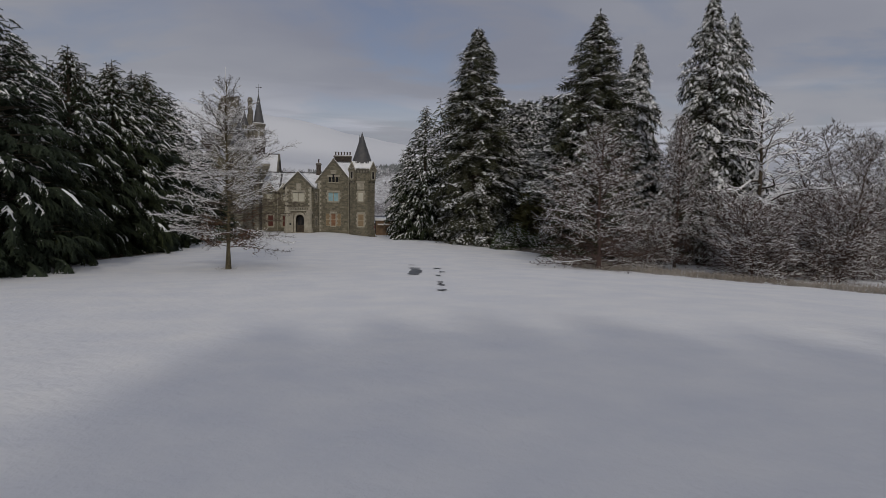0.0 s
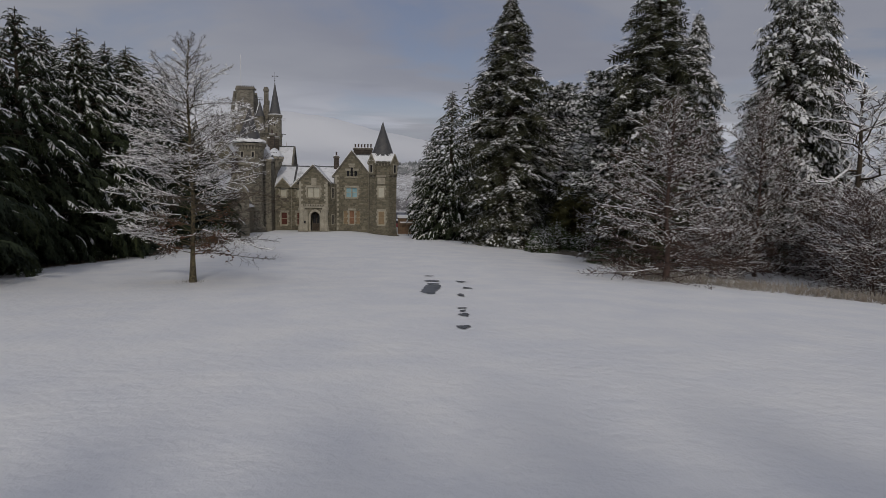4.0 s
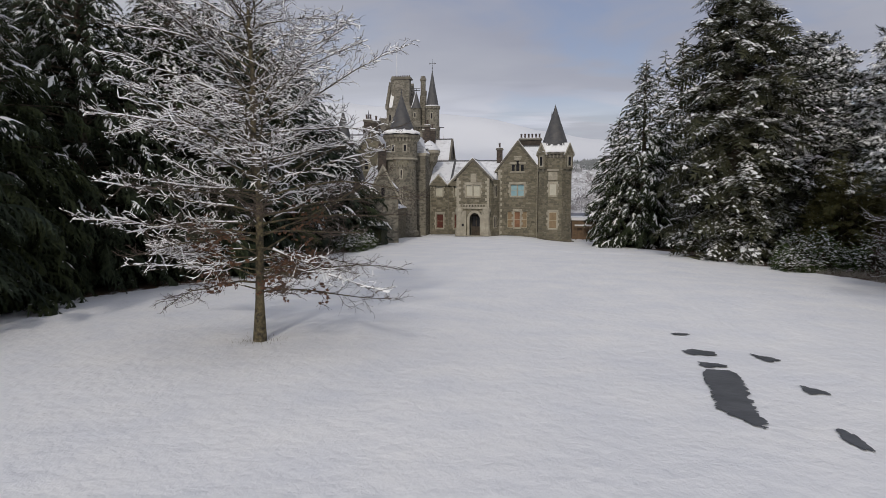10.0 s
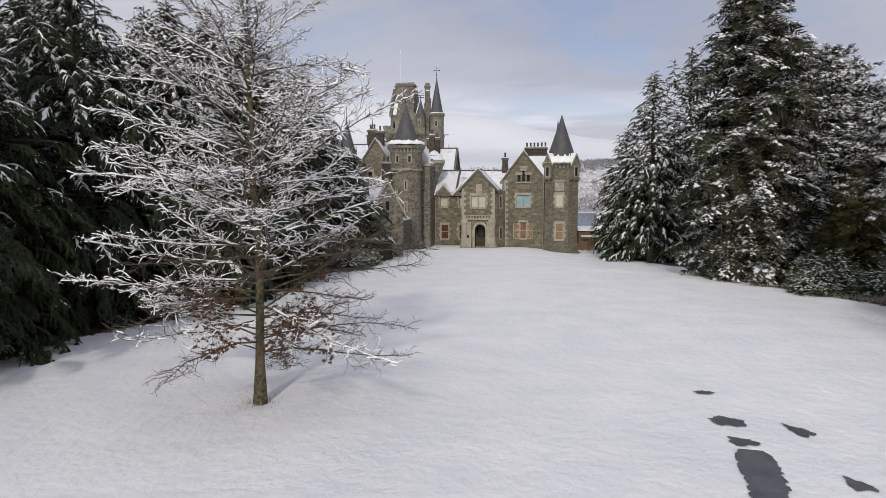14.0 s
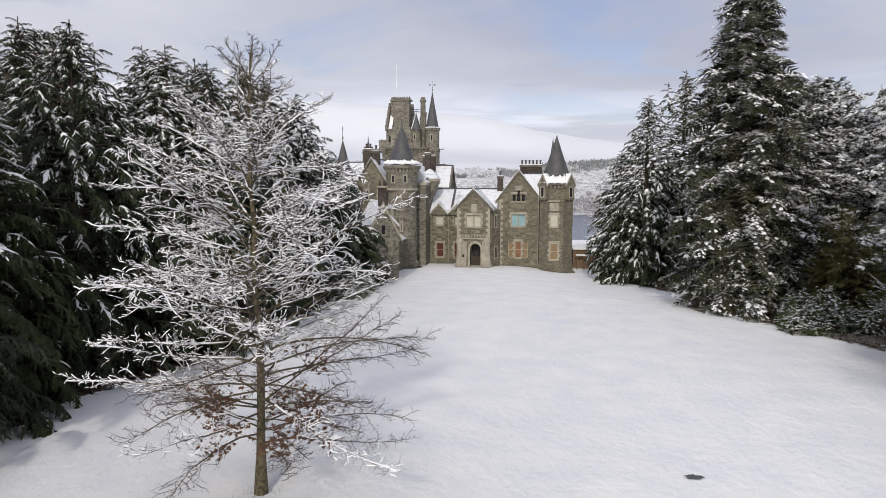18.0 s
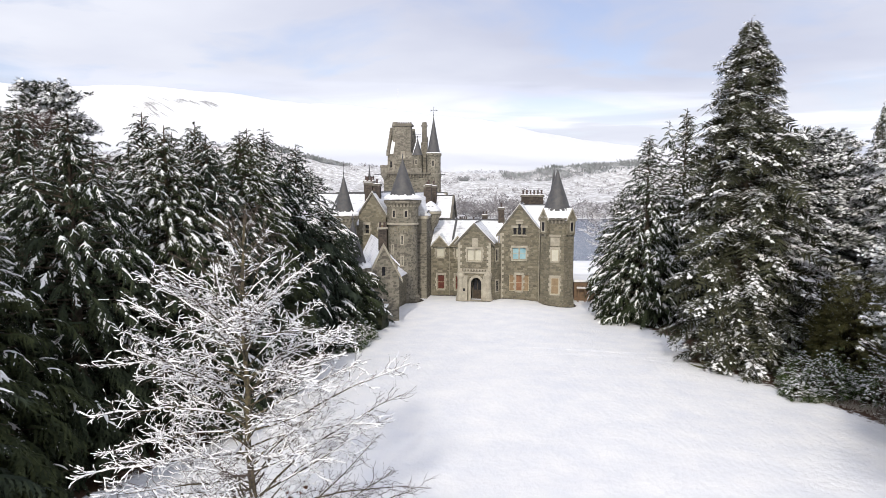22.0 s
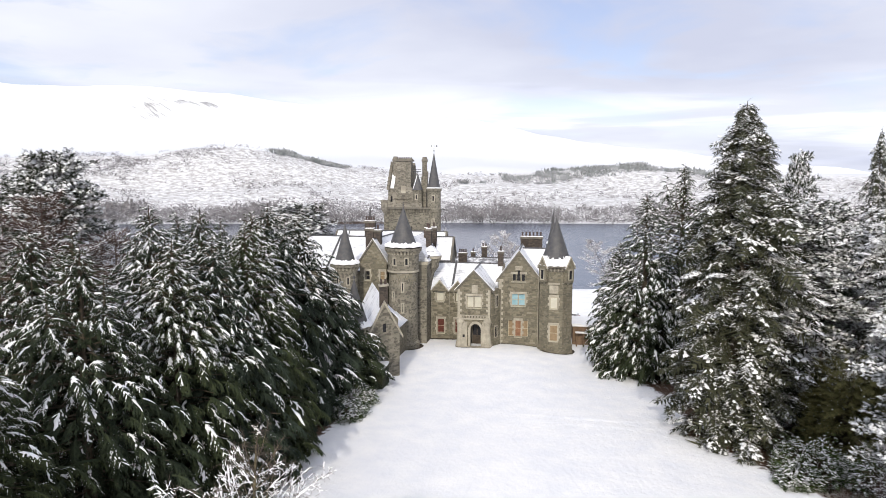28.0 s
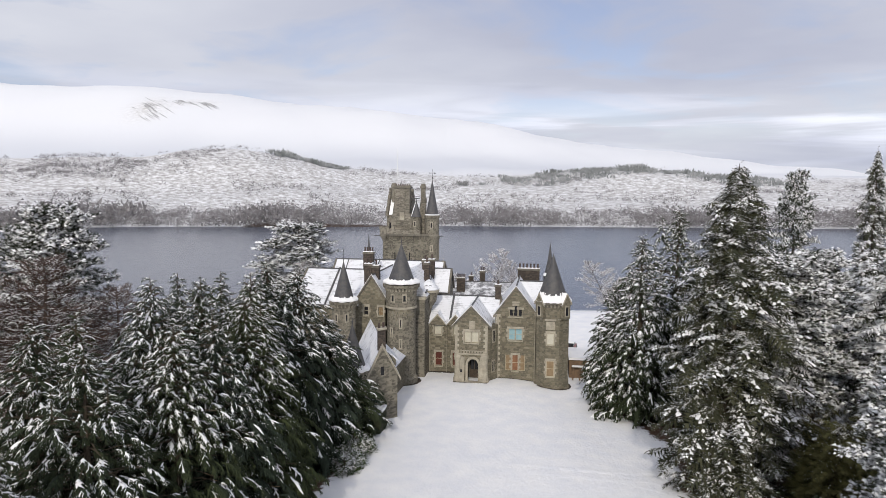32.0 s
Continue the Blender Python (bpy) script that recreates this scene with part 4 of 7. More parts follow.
def arch_door():
    n = 14
    r, zs = 0.66, 2.1
    inner = [(-r, -0.5)] + [(r * math.cos(math.pi - math.pi * i / n), zs + 0.75 * math.sin(math.pi * i / n)) for i in range(n + 1)] + [(r, -0.5)]
    outer = [(-0.95, -0.5)] + [(0.95 * math.cos(math.pi - math.pi * i / n), zs + 1.08 * math.sin(math.pi * i / n)) for i in range(n + 1)] + [(0.95, -0.5)]
    bm = bmesh.new()
    for a, b in zip(range(len(inner) - 1), range(1, len(inner))):
        vs = [bm.verts.new((p[0], y, p[1])) for y in (-0.1, 0.35) for p in (inner[a], inner[b], outer[b], outer[a])]
        for q in ((0, 1, 2, 3), (4, 7, 6, 5), (0, 4, 5, 1), (2, 6, 7, 3)):
            bm.faces.new([vs[i] for i in q])
    d = part("door_arch", bm, M_DRESSED, castle, "pointed dressed stone door arch")
    # the lobby behind the arch: side walls, ceiling and the inner door
    bm = bmesh.new()
    box(bm, -0.86, -0.79, 0.36, 1.9, -0.5, 2.95)
    box(bm, 0.79, 0.86, 0.36, 1.9, -0.5, 2.95)
    box(bm, -0.86, 0.86, 0.36, 1.9, 2.955, 3.0)
    box(bm, -0.86, 0.86, 1.905, 1.95, -0.5, 3.0)
    part("lobby_wall", bm, M_SKEW, castle)
    leaf = part("door", Box(-0.6, 0.62, 1.8, 1.88, -0.3, 2.5), M_DOOR, castle, "dark wooden inner door in the open porch")
    for x0 in (-0.52, 0.06):
        for z0, z1 in ((0.0, 0.9), (1.05, 2.35)):
            part("door_panel", Box(x0, x0 + 0.46, 1.77, 1.797, z0, z1), M_DOOR if z0 < 0.5 else M_DARK, leaf)
    part("door_knob", Box(-0.06, 0.0, 1.74, 1.797, 0.95, 1.0), M_LEAD, leaf)
    # the flared stone flanks of the doorway
    for s in (-1, 1):
        bm = bmesh.new()
        a, b = sorted((s * 0.97 - 0.1, s * 1.75 - 0.1))
        prism(bm, [(0.0, -0.5), (-0.45, -0.5), (-0.4, 0.2), (-0.22, 1.4), (-0.16, 3.1), (0.0, 3.15)], "x", a, b)
        part("door_flank", bm, M_DRESSED, castle)
    bm = bmesh.new()
    box(bm, -1.75, 1.55, -0.2, 0.0, 3.4, 3.62)
    for i in range(9):
        box(bm, -1.62 + i * 0.36, -1.44 + i * 0.36, -0.22, 0.0, 3.66, 3.9)
    box(bm, -1.7, 1.5, -0.24, 0.0, 3.9, 3.98)
    part("string_course", bm, M_DRESSED, castle)
    for sx in (-1.95, 1.45):
        bm = bmesh.new()
        lathe(bm, [(0.62, -0.5), (0.6, 0.2), (0.46, 0.9), (0.42, 2.6), (0.56, 3.1), (0.5, 3.4), (0.2, 3.7)], 12, sx, 0.12)
        part("porch_buttress", bm, M_DRESSED, castle)
    part("step", Box(-1.0, 1.0, -0.6, 0.0, -0.5, 0.04), M_DRESSED, castle)
    part("carved_panel", Box(-0.55, 0.2, -0.05, 0.1, 6.75, 7.8), M_DRESSED, castle)
    part("wall_niche", Box(-1.6, -1.35, -0.47, -0.2, 1.2, 1.5), M_DARK, castle)


arch_door()

# the large gable beside it
GH = [(3.92, 6.5, 0.9, 3.0), (4.35, 6.05, 4.95, 6.45), (4.38, 4.86, 8.1, 9.0), (4.96, 5.44, 8.1, 9.5), (5.54, 6.02, 8.1, 9.0)]
bm = bmesh.new()
wall_sheet(bm, 2.75, 7.8, -0.6, 8.4, 2.4, (5.2, 11.65), GH)
WALL_G = part("gable_wall", bm, M_STONE, castle)
body("gable_body", 2.75, 7.8, 2.74, 16.0, -0.6, 8.4, 11.65, 5.2)
roof_pair(2.75, 7.8, 2.4, 16.2, 8.4, 11.65, 5.2)
body("cross_body", 5.3, 9.0, 6.5, 13.0, -0.6, 8.3, 11.3, along="x")
roof_across(5.3, 9.2, 6.5, 13.0, 8.3, 11.4)
for k in range(3):
    window(4.34 + k * 0.87, 0.9, 0.78, 2.1, 2.4, M_RUST if k == 1 else M_SHUTTER, 1, True, k == 1, "wooden shutters behind the glass")
window(5.2, 4.95, 1.7, 1.5, 2.4, M_BLUE, 2, True, label="pale blue blinds behind a two-light window")
for a, b, c, d in GH[2:]:
    window((a + b) / 2, c, b - a, d - c, 2.4, M_DARK, 1, False, True, quoins=False)
part("gable_plaque", Box(4.7, 5.7, 2.36, 2.5, 9.85, 10.05), M_DRESSED, castle)
quoin_column(2.75, 2.4, -0.3, 8.3, -1)
pipe(2.6, 2.25, -0.4, 8.0)
pipe(7.72, 1.62, -0.3, 8.6)

# the stair turret at the end of the front
bm = bmesh.new()
lathe(bm, [(2.42, -1.2), (2.3, 0.3), (2.2, 0.5), (2.2, 10.12)], 8, 9.92, 2.4)
bmesh.ops.rotate(bm, verts=bm.verts, cent=(9.92, 2.4, 0), matrix=Matrix.Rotation(radians(22.5), 3, "Z"))
part("turret_wall", bm, M_STONE, castle)
bm = bmesh.new()
lathe(bm, [(2.2, 9.72), (2.3, 9.8), (2.3, 9.98), (2.2, 10.02)], 8, 9.92, 2.4, False, False)
lathe(bm, [(2.2, 10.1), (2.52, 10.18), (2.52, 10.36), (1.7, 10.4)], 8, 9.92, 2.4)
bmesh.ops.rotate(bm, verts=bm.verts, cent=(9.92, 2.4, 0), matrix=Matrix.Rotation(radians(22.5), 3, "Z"))
part("turret_cornice", bm, M_SKEW, castle)
corbels(9.92, 2.4, 2.1, 9.72, 30, 0.17, 0.42, 0.34)
corbels(9.92, 2.4, 2.04, 8.05, 16, 0.3, 0.3, 0.16)
cone(9.85, 2.45, 1.72, 11.25, 16.45, 1.2, 0, False)
# steep snow skirt with a ragged upper edge under the cone
bm = bmesh.new()
n = 64
rows = []
for k, (rr, zz) in enumerate(((2.4, 10.39), (2.44, 10.47), (2.12, 10.8), (1.6, 11.36), (1.2, 11.3))):
    row = []
    for i in range(n):
        a = 6.2832 * i / n
        g = 1 + 0.05 * abs(math.sin(4 * a)) - 0.02
        jag = 0.16 * math.sin(i * 2.3) * math.sin(i * 0.9 + 1) + 0.12 * (i % 3 == 0) if k == 3 else 0.04 * math.sin(i * 1.7)
        row.append(bm.verts.new((9.88 + rr * g * math.cos(a), 2.42 + rr * g * math.sin(a), zz + jag)))
    rows.append(row)
for A, B in zip(rows, rows[1:]):
    for i in range(n):
        bm.faces.new((A[i], A[(i + 1) % n], B[(i + 1) % n], B[i]))
part("cornice_snow", bm, M_SNOW, castle, "steep snow skirt on the turret eaves")
for ang in (-45, -135):
    tm = Matrix.Translation((9.92, 2.4, 0)) @ Matrix.Rotation(radians(ang + 90), 4, "Z")
    bm = bmesh.new()
    prism(bm, [(-0.62, 8.35), (0.62, 8.35), (0.62, 10.35), (0.0, 11.35), (-0.62, 10.35)], "y", -2.42, -0.8)
    bm.transform(tm)
    gab = part("turret_gablet", bm, M_STONE, castle)
    for sd in (-1, 1):
        bm = bmesh.new()
        prism(bm, [(0.0, 11.36), (sd * 0.8, 10.1), (sd * 0.8, 10.3), (0.0, 11.6)], "y", -2.4, -0.8)
        bm.transform(tm)
        part("gablet_snow", bm, M_SNOW, gab, "snow on the gablet roof")
        bm = bmesh.new()
        prism(bm, [(0.0, 11.33), (sd * 0.82, 10.02), (sd * 0.82, 10.22), (0.0, 11.57)], "y", -2.52, -2.405)
        bm.transform(tm)
        part("gablet_skew", bm, M_DRESSED, gab)
window(9.72, 1.0, 0.95, 2.0, 0.36, M_SHUTTER, 1, True, inset=-0.065, label="tan wooden shutter behind the glass")
window(9.68, 5.08, 0.85, 1.42, 0.36, M_CREAM, 1, False, inset=-0.065, label="cream blind behind the glass")
part("carved_panel", Box(9.1, 10.2, 0.28, 0.45, 7.0, 8.0), M_DRESSED, castle)
part("panel_hood", Box(8.95, 10.35, 0.22, 0.45, 8.1, 8.35), M_DRESSED, castle)
slit(9.92, 2.4, 2.43, -45, 8.75, 0.45, 1.1)
slit(9.92, 2.4, 2.43, -135, 8.75, 0.45, 1.1)

# recessed range between porch and great tower
RH = [(-5.62, -4.69, 0.62, 2.5), (-3.25, -2.5, 0.62, 2.5), (-5.72, -4.79, 4.9, 6.3), (-3.2, -2.45, 4.9, 6.3)]
bm = bmesh.new()
wall_sheet(bm, -6.6, -2.3, -0.8, 6.5, 4.1, None, RH)
WALL_R = part("range_wall", bm, M_STONE, castle)
body("range_body", -6.6, 2.75, 4.44, 12.0, -0.8, 6.5, 9.3, along="x")
roof_across(-6.6, 2.9, 4.1, 12.0, 6.5, 9.35)
window(-5.155, 0.62, 0.93, 1.88, 4.1, M_RED, 1, True, label="red wooden shutters behind the glass")
window(-2.88, 0.62, 0.75, 1.88, 4.1, M_RED, 1, True, label="red wooden shutters behind the glass")
for uc in (-5.26, -2.85):
    window(uc, 4.9, 0.93 if uc < -4 else 0.75, 1.4, 4.1, M_CREAM, 1, False, label="cream blind behind a dormer window")
    bm = bmesh.new()
    prism(bm, [(uc - 1.0, 6.28), (uc + 1.0, 6.28), (uc + 1.0, 6.5), (uc, 7.65), (uc - 1.0, 6.5)], "y", 3.72, 6.4)
    dm = part("dormer_gable", bm, M_STONE, castle)
    for s in (-1, 1):
        bm = bmesh.new()
        prism(bm, [(uc, 7.66), (uc + s * 1.2, 6.32), (uc + s * 1.2, 6.6), (uc, 8.0)], "y", 3.66, 6.8)
        part("dormer_roof", bm, M_ROOFSNOW, dm, "snow on the dormer roof")
        bm = bmesh.new()
        prism(bm, [(uc, 7.6), (uc + s * 1.22, 6.2), (uc + s * 1.22, 6.36), (uc, 7.8)], "y", 3.58, 3.655)
        part("barge_board", bm, M_DRESSED, dm)
pipe(-4.0, 3.98, -0.6, 6.3)
pipe(-6.35, 3.98, -0.5, 6.0)
bm = bmesh.new()
prism(bm, [(3.9, 6.6), (8.05, 9.65), (8.05, 9.95), (3.9, 6.9)], "x", -3.75, -3.5)
part("roof_skew", bm, M_LEAD, castle)

# great round tower
WALL_T = round_tower(-9.1, -1.2, [(2.3, -0.9), (2.12, 0.25), (2.16, 0.4), (1.86, 0.75), (1.8, 9.5), (1.92, 9.6), (1.96, 12.1), (2.32, 12.14), (2.35, 12.5)])
bm = bmesh.new()
lathe(bm, [(1.8, 9.42), (2.02, 9.5), (2.02, 9.68), (1.9, 9.75)], 32, -9.1, -1.2, False, False)
part("string_course", bm, M_DRESSED, castle)
corbels(-9.1, -1.2, 1.95, 11.7, 30, 0.2, 0.46, 0.33)
cone(-9.1, -1.2, 1.72, 12.75, 17.75, 2.28, 0.55)
for a, z in ((-110, 10.5), (-66, 10.5)):
    slit(-9.1, -1.2, 1.96, a, z, 0.3, 0.75)
for a, z in ((-80, 7.2), (-80, 4.6), (-80, 1.6), (-120, 6.0), (-120, 3.0)):
    slit(-9.1, -1.2, 1.8, a, z, 0.16, 1.0)

# main house behind the tower
body("house_body", -12.0, -6.5, 1.0, 14.0, -0.9, 10.4, material=M_TOWER)
bm = bmesh.new()
prism(bm, [(-12.2, 10.45), (-6.3, 10.45), (-7.6, 12.2), (-9.4, 13.3), (-11.4, 12.4)], "y", 1.6, 15)
part("house_roof", bm, M_ROOFSNOW, castle, "snow on the house roof")
part("wall_head", Box(-12.1, -6.35, 0.85, 14.1, 10.1, 10.44), M_DRESSED, castle)
round_tower(-6.6, 4.6, [(0.2, 8.2), (1.0, 9.4), (1.15, 10.3), (1.15, 10.9)], name="corner_bartizan")
bm = bmesh.new()
lathe(bm, [(1.15, 10.5), (1.4, 10.62), (1.42, 10.9), (1.2, 10.95)], 24, -6.6, 4.6)
part("bartizan_cornice", bm, M_DRESSED, castle)
corbels(-6.6, 4.6, 1.12, 10.15, 16, 0.16, 0.36, 0.26)
bm = bmesh.new()
lathe(bm, [(1.36, 10.955), (1.38, 11.05), (0.95, 11.55), (0.4, 12.1), (0.0, 12.3)], 24, -6.6, 4.6)
part("bartizan_snow", bm, M_ROOFSNOW, castle, "rounded snowy roof of the corner turret")
for ang in (-120, -95, -70):
    bm = Box(1.08, 1.16, -0.17, 0.17, 11.1, 11.6)
    for q in bm.verts:
        if q.co.z > 11.5:
            q.co.x -= 0.4
    bm.transform(Matrix.Translation((-6.6, 4.6, 0)) @ Matrix.Rotation(radians(ang), 4, "Z") @ Matrix.Translation((0.14, 0, 0)))
    part("skylight", bm, M_DARK, castle, "dark roof light")
chimney(-7.5, -6.8, 5.6, 6.3, 10.5, 14.4, 1)
body("side_gable", -7.6, -4.7, 9.5, 14.0, 6.0, 10.0, 12.5, material=M_TOWER, along="x")
roof_across(-7.6, -4.6, 9.5, 14.0, 10.0, 12.6)
chimney(-8.7, -7.85, 10.4, 11.3, 9.5, 14.2, 1)
chimney(-7.75, -6.95, 10.5, 11.3, 9.5, 14.3, 1)
body("house_back", -24.0, -6.8, 14.0, 22.0, -1.5, 9.2, material=M_TOWER)
roof_across(-24.0, -6.6, 13.8, 22.2, 9.2, 12.9)
bm = bmesh.new()
prism(bm, [(14.0, 9.2), (22.0, 9.2), (18.0, 12.8)], "x", -7.0, -6.7)
part("back_gable", bm, M_TOWER, castle)
bm = bmesh.new()
lathe(bm, [(0.12, 12.9), (0.2, 13.1), (0.05, 13.3), (0.0, 14.1)], 8, -6.85, 18.0)
part("finial", bm, M_DRESSED, castle)

# gabled range left of the tower
bm = bmesh.new()
wall_sheet(bm, -14.7, -11.2, -0.9, 10.5, -1.4, (-12.95, 13.15), [(-13.95, -13.4, 8.3, 9.4), (-12.05, -11.45, 8.3, 9.4)])
part("gable_wall", bm, M_STONE, castle)
body("gable_body", -14.7, -11.2, -1.06, 10.0, -0.9, 10.5, 13.15, -12.95)
roof_pair(-14.7, -11.2, -1.4, 10.0, 10.5, 13.15, -12.95, 0.3)
window(-13.675, 8.3, 0.55, 1.1, -1.4, M_DARK, 1, True)
window(-11.75, 8.3, 0.6, 1.1, -1.4, M_SHUTTER, 1, True)
body("side_range", -24.0, -14.7, 0.0, 12.0, -1.5, 9.3, 12.8, along="x")
roof_across(-24.2, -14.6, 0.0, 12.0, 9.3, 12.9)
bm = bmesh.new()
prism(bm, [(-0.4, 9.3), (6.0, 13.25), (6.0, 13.45), (-0.4, 9.5)], "x", -19.6, -19.4)
part("roof_skew", bm, M_LEAD, castle)
chimney(-14.35, -13.35, 0.1, 1.1, 11.0, 14.7, 2)
chimney(-13.3, -12.4, 0.2, 1.0, 11.0, 14.5, 1)
chimney(-17.9, -16.4, 12.0, 12.9, 10.0, 15.0, 4)
round_tower(-15.65, -4.4, [(1.6, -0.9), (1.5, 0.6), (1.48, 9.4), (1.55, 10.3), (1.82, 10.34), (1.82, 10.65)])
corbels(-15.65, -4.4, 1.55, 9.95, 22, 0.18, 0.4, 0.26)
cone(-15.65, -4.4, 1.28, 10.8, 15.7, 1.74, 1.6)
for a in (-110, -60):
    slit(-15.65, -4.4, 1.5, a, 8.3, 0.2, 0.8)
bm = bmesh.new()
lathe(bm, [(0.45, 13.4), (0.3, 14.5), (0.0, 17.6)], 10, -17.6, 14.0)
part("spirelet", bm, M_SLATE, castle)

# low wing running forward, with its own turret
WM = Matrix.Translation((-9.15, -17.3, 0)) @ Matrix.Rotation(radians(21), 4, "Z")


def wing_part(name, bm, m, label=""):
    for q in bm.verts:
        q.co.y += 0.42 * (q.co.x - 1.7)
    bm.transform(WM)
    return part(name, bm, m, castle, label)


bm = bmesh.new()
prism(bm, [(-0.7, -0.6), (3.35, -0.6), (3.35, 5.1), (1.7, 8.1), (-0.7, 3.58)], "y", 0, 13.0)
wing_part("wing_wall", bm, M_TOWER)
for e, s, ze in ((-0.7, -1, 2.95), (3.35, 1, 4.35)):
    bm = bmesh.new()
    prism(bm, [(1.7, 8.12), (e + s * 0.35, ze), (e + s * 0.35, ze + 0.37), (1.7, 8.5)], "y", 0.2, 13.0)
    wing_part("wing_roof", bm, M_ROOFSNOW, "snow on the wing's roof")
    bm = bmesh.new()
    prism(bm, [(1.7, 8.1), (e + s * 0.4, ze - 0.1), (e + s * 0.4, ze + 0.27), (1.7, 8.52)], "y", -0.12, 0.195)
    wing_part("skew_stone", bm, M_DRESSED)
wing_part("chimney", Box(1.25, 2.1, 0.3, 1.1, 7.3, 9.9), M_SOOT)
bm = bmesh.new()
box(bm, 1.15, 2.2, 0.2, 1.2, 9.905, 10.08)
wing_part("chimney_cap", bm, M_DRESSED)
for dx in (1.42, 1.88):
    bm = bmesh.new()
    lathe(bm, [(0.13, 10.085), (0.11, 10.5), (0.15, 10.6)], 10, dx, 0.7)
    wing_part("chimney_pot", bm, M_POT)
wing_part("wing_window", Box(1.5, 1.85, -0.02, 0.1, 5.2, 6.1), M_DARK)
for dy in (2.2, 4.6):
    bm = bmesh.new()
    prism(bm, [(2.5, 5.6), (3.5, 5.3), (3.5, 5.9), (2.4, 7.3)], "y", dy, dy + 1.1)
    wing_part("wing_dormer", bm, M_STONE)
    bm = bmesh.new()
    prism(bm, [(2.2, 7.32), (3.75, 5.75), (3.75, 5.95), (2.2, 7.6)], "y", dy - 0.15, dy + 1.25)
    wing_part("dormer_snow", bm, M_ROOFSNOW)
body("wing_link", -10.4, -8.3, -10.5, -2.0, -0.6, 3.6)
bm = bmesh.new()
prism(bm, [(-10.6, 3.61), (-8.15, 3.61), (-9.6, 4.7)], "y", -10.6, -1.5)
part("link_roof", bm, M_ROOFSNOW, castle, "snow on the link's roof")
round_tower(-10.2, -18.6, [(1.6, -0.4), (1.45, 0.5), (1.4, 5.2), (1.45, 5.95), (1.75, 6.0), (1.75, 6.25)])
corbels(-10.2, -18.6, 1.45, 5.6, 22, 0.18, 0.4, 0.26)
cone(-10.2, -18.6, 1.4, 6.35, 11.0, 1.75, 0.6)

# the keep
KU0, KU1, KV0, KV1 = -19.3, -11.2, 29.0, 37.0
body("keep_wall", KU0, KU1, KV0, KV1, -2, 16.2, material=M_TOWER)
bm = bmesh.new()
box(bm, KU0 - 0.4, KU1 + 0.1, KV0 - 0.4, KV1 + 0.3, 16.2, 16.5)
part("keep_cornice", bm, M_SKEW, castle)
for k in range(17):
    a = KU0 - 0.1 + k * 0.48
    part("corbel", Box(a, a + 0.22, KV0 - 0.3, KV0, 15.7, 16.195), M_SKEW, castle)
bm = bmesh.new()
box(bm, KU0 - 0.3, -12.6, KV0 - 0.32, KV0 - 0.04, 16.505, 17.25)
box(bm, KU0 - 0.3, KU0, KV0 - 0.04, KV1 + 0.2, 16.505, 17.25)
part("keep_parapet", bm, M_KEEP, castle)
for k in range(3):
    a = KU0 - 0.3 + k * 0.95
    part("merlon", Box(a, a + 0.5, KV0 - 0.32, KV0 - 0.04, 17.255, 17.8), M_KEEP, castle)
# corner lookout with its own little parapet
round_tower(KU0 + 0.2, KV0 + 0.1, [(0.2, 15.2), (0.75, 16.2), (0.75, 17.3), (0.85, 17.35), (0.85, 17.7)], M_KEEP, "corner_lookout", 14)
# cap house: stepped gables, a steep roof and the great chimney breast before it
bm = bmesh.new()
prism(bm, [(30.3, 16.2), (36.2, 16.2), (36.2, 19.7), (33.3, 24.2), (30.3, 19.7)], "x", -18.9, -14.7)
part("keep_cap_house", bm, M_KEEP, castle)
bm = bmesh.new()
prism(bm, [(30.15, 19.72), (30.15, 19.86), (31.9, 22.4), (31.9, 22.3)], "x", -18.45, -17.85)
part("cap_roof_snow", bm, M_SNOW, castle, "strip of snow on the steep cap house roof")
for k in range(7):
    part("crow_step", Box(-19.05, -18.6, 30.0 + k * 0.45, 30.62 + k * 0.45, 19.4 + k * 0.68, 20.35 + k * 0.68), M_KEEP, castle)
st = part("chimney", Box(-17.35, -14.7, 29.7, 31.0, 21.0, 24.35), M_KEEP, castle)
bm = bmesh.new()
prism(bm, [(-17.6, 24.355), (-14.45, 24.355), (-14.4, 24.6), (-17.65, 24.6)], "y", 29.5, 31.2)
prism(bm, [(-17.45, 24.605), (-14.6, 24.605), (-14.6, 24.85), (-17.45, 24.85)], "y", 29.65, 31.05)
part("chimney_cap", bm, M_SKEW, st)
for k in range(7):
    bm = bmesh.new()
    lathe(bm, [(0.13, 24.855), (0.1, 25.0), (0.12, 25.12)], 8, -17.2 + k * 0.4, 30.3)
    part("chimney_pot", bm, M_POT, st)
bm = bmesh.new()
prism(bm, [(-18.5, 16.55), (-14.0, 16.55), (-14.0, 18.6), (-14.25, 18.6), (-14.25, 19.3), (-14.5, 19.3), (-14.5, 20.0), (-14.7, 20.0), (-14.7, 21.0), (-17.35, 21.0), (-17.35, 20.3), (-17.6, 20.3), (-17.6, 19.6), (-17.95, 19.6), (-17.95, 18.9), (-18.5, 18.9)], "y", 29.6, 31.1)
part("chimney_shoulder", bm, M_KEEP, st)
part("carved_panel", Box(-16.4, -15.6, 29.5, 29.6, 18.9, 20.2), M_DRESSED, st)
part("pane", Box(-18.25, -17.95, 29.55, 29.7, 17.4, 18.4), M_DARK, st)
for k in range(3):
    part("wall_ledge", Box(-17.9 + k * 0.3, -14.4 - k * 0.1, 29.42 + 0.03 * k, 29.59, 17.1 + k * 0.75, 17.22 + k * 0.75), M_SKEW, st)
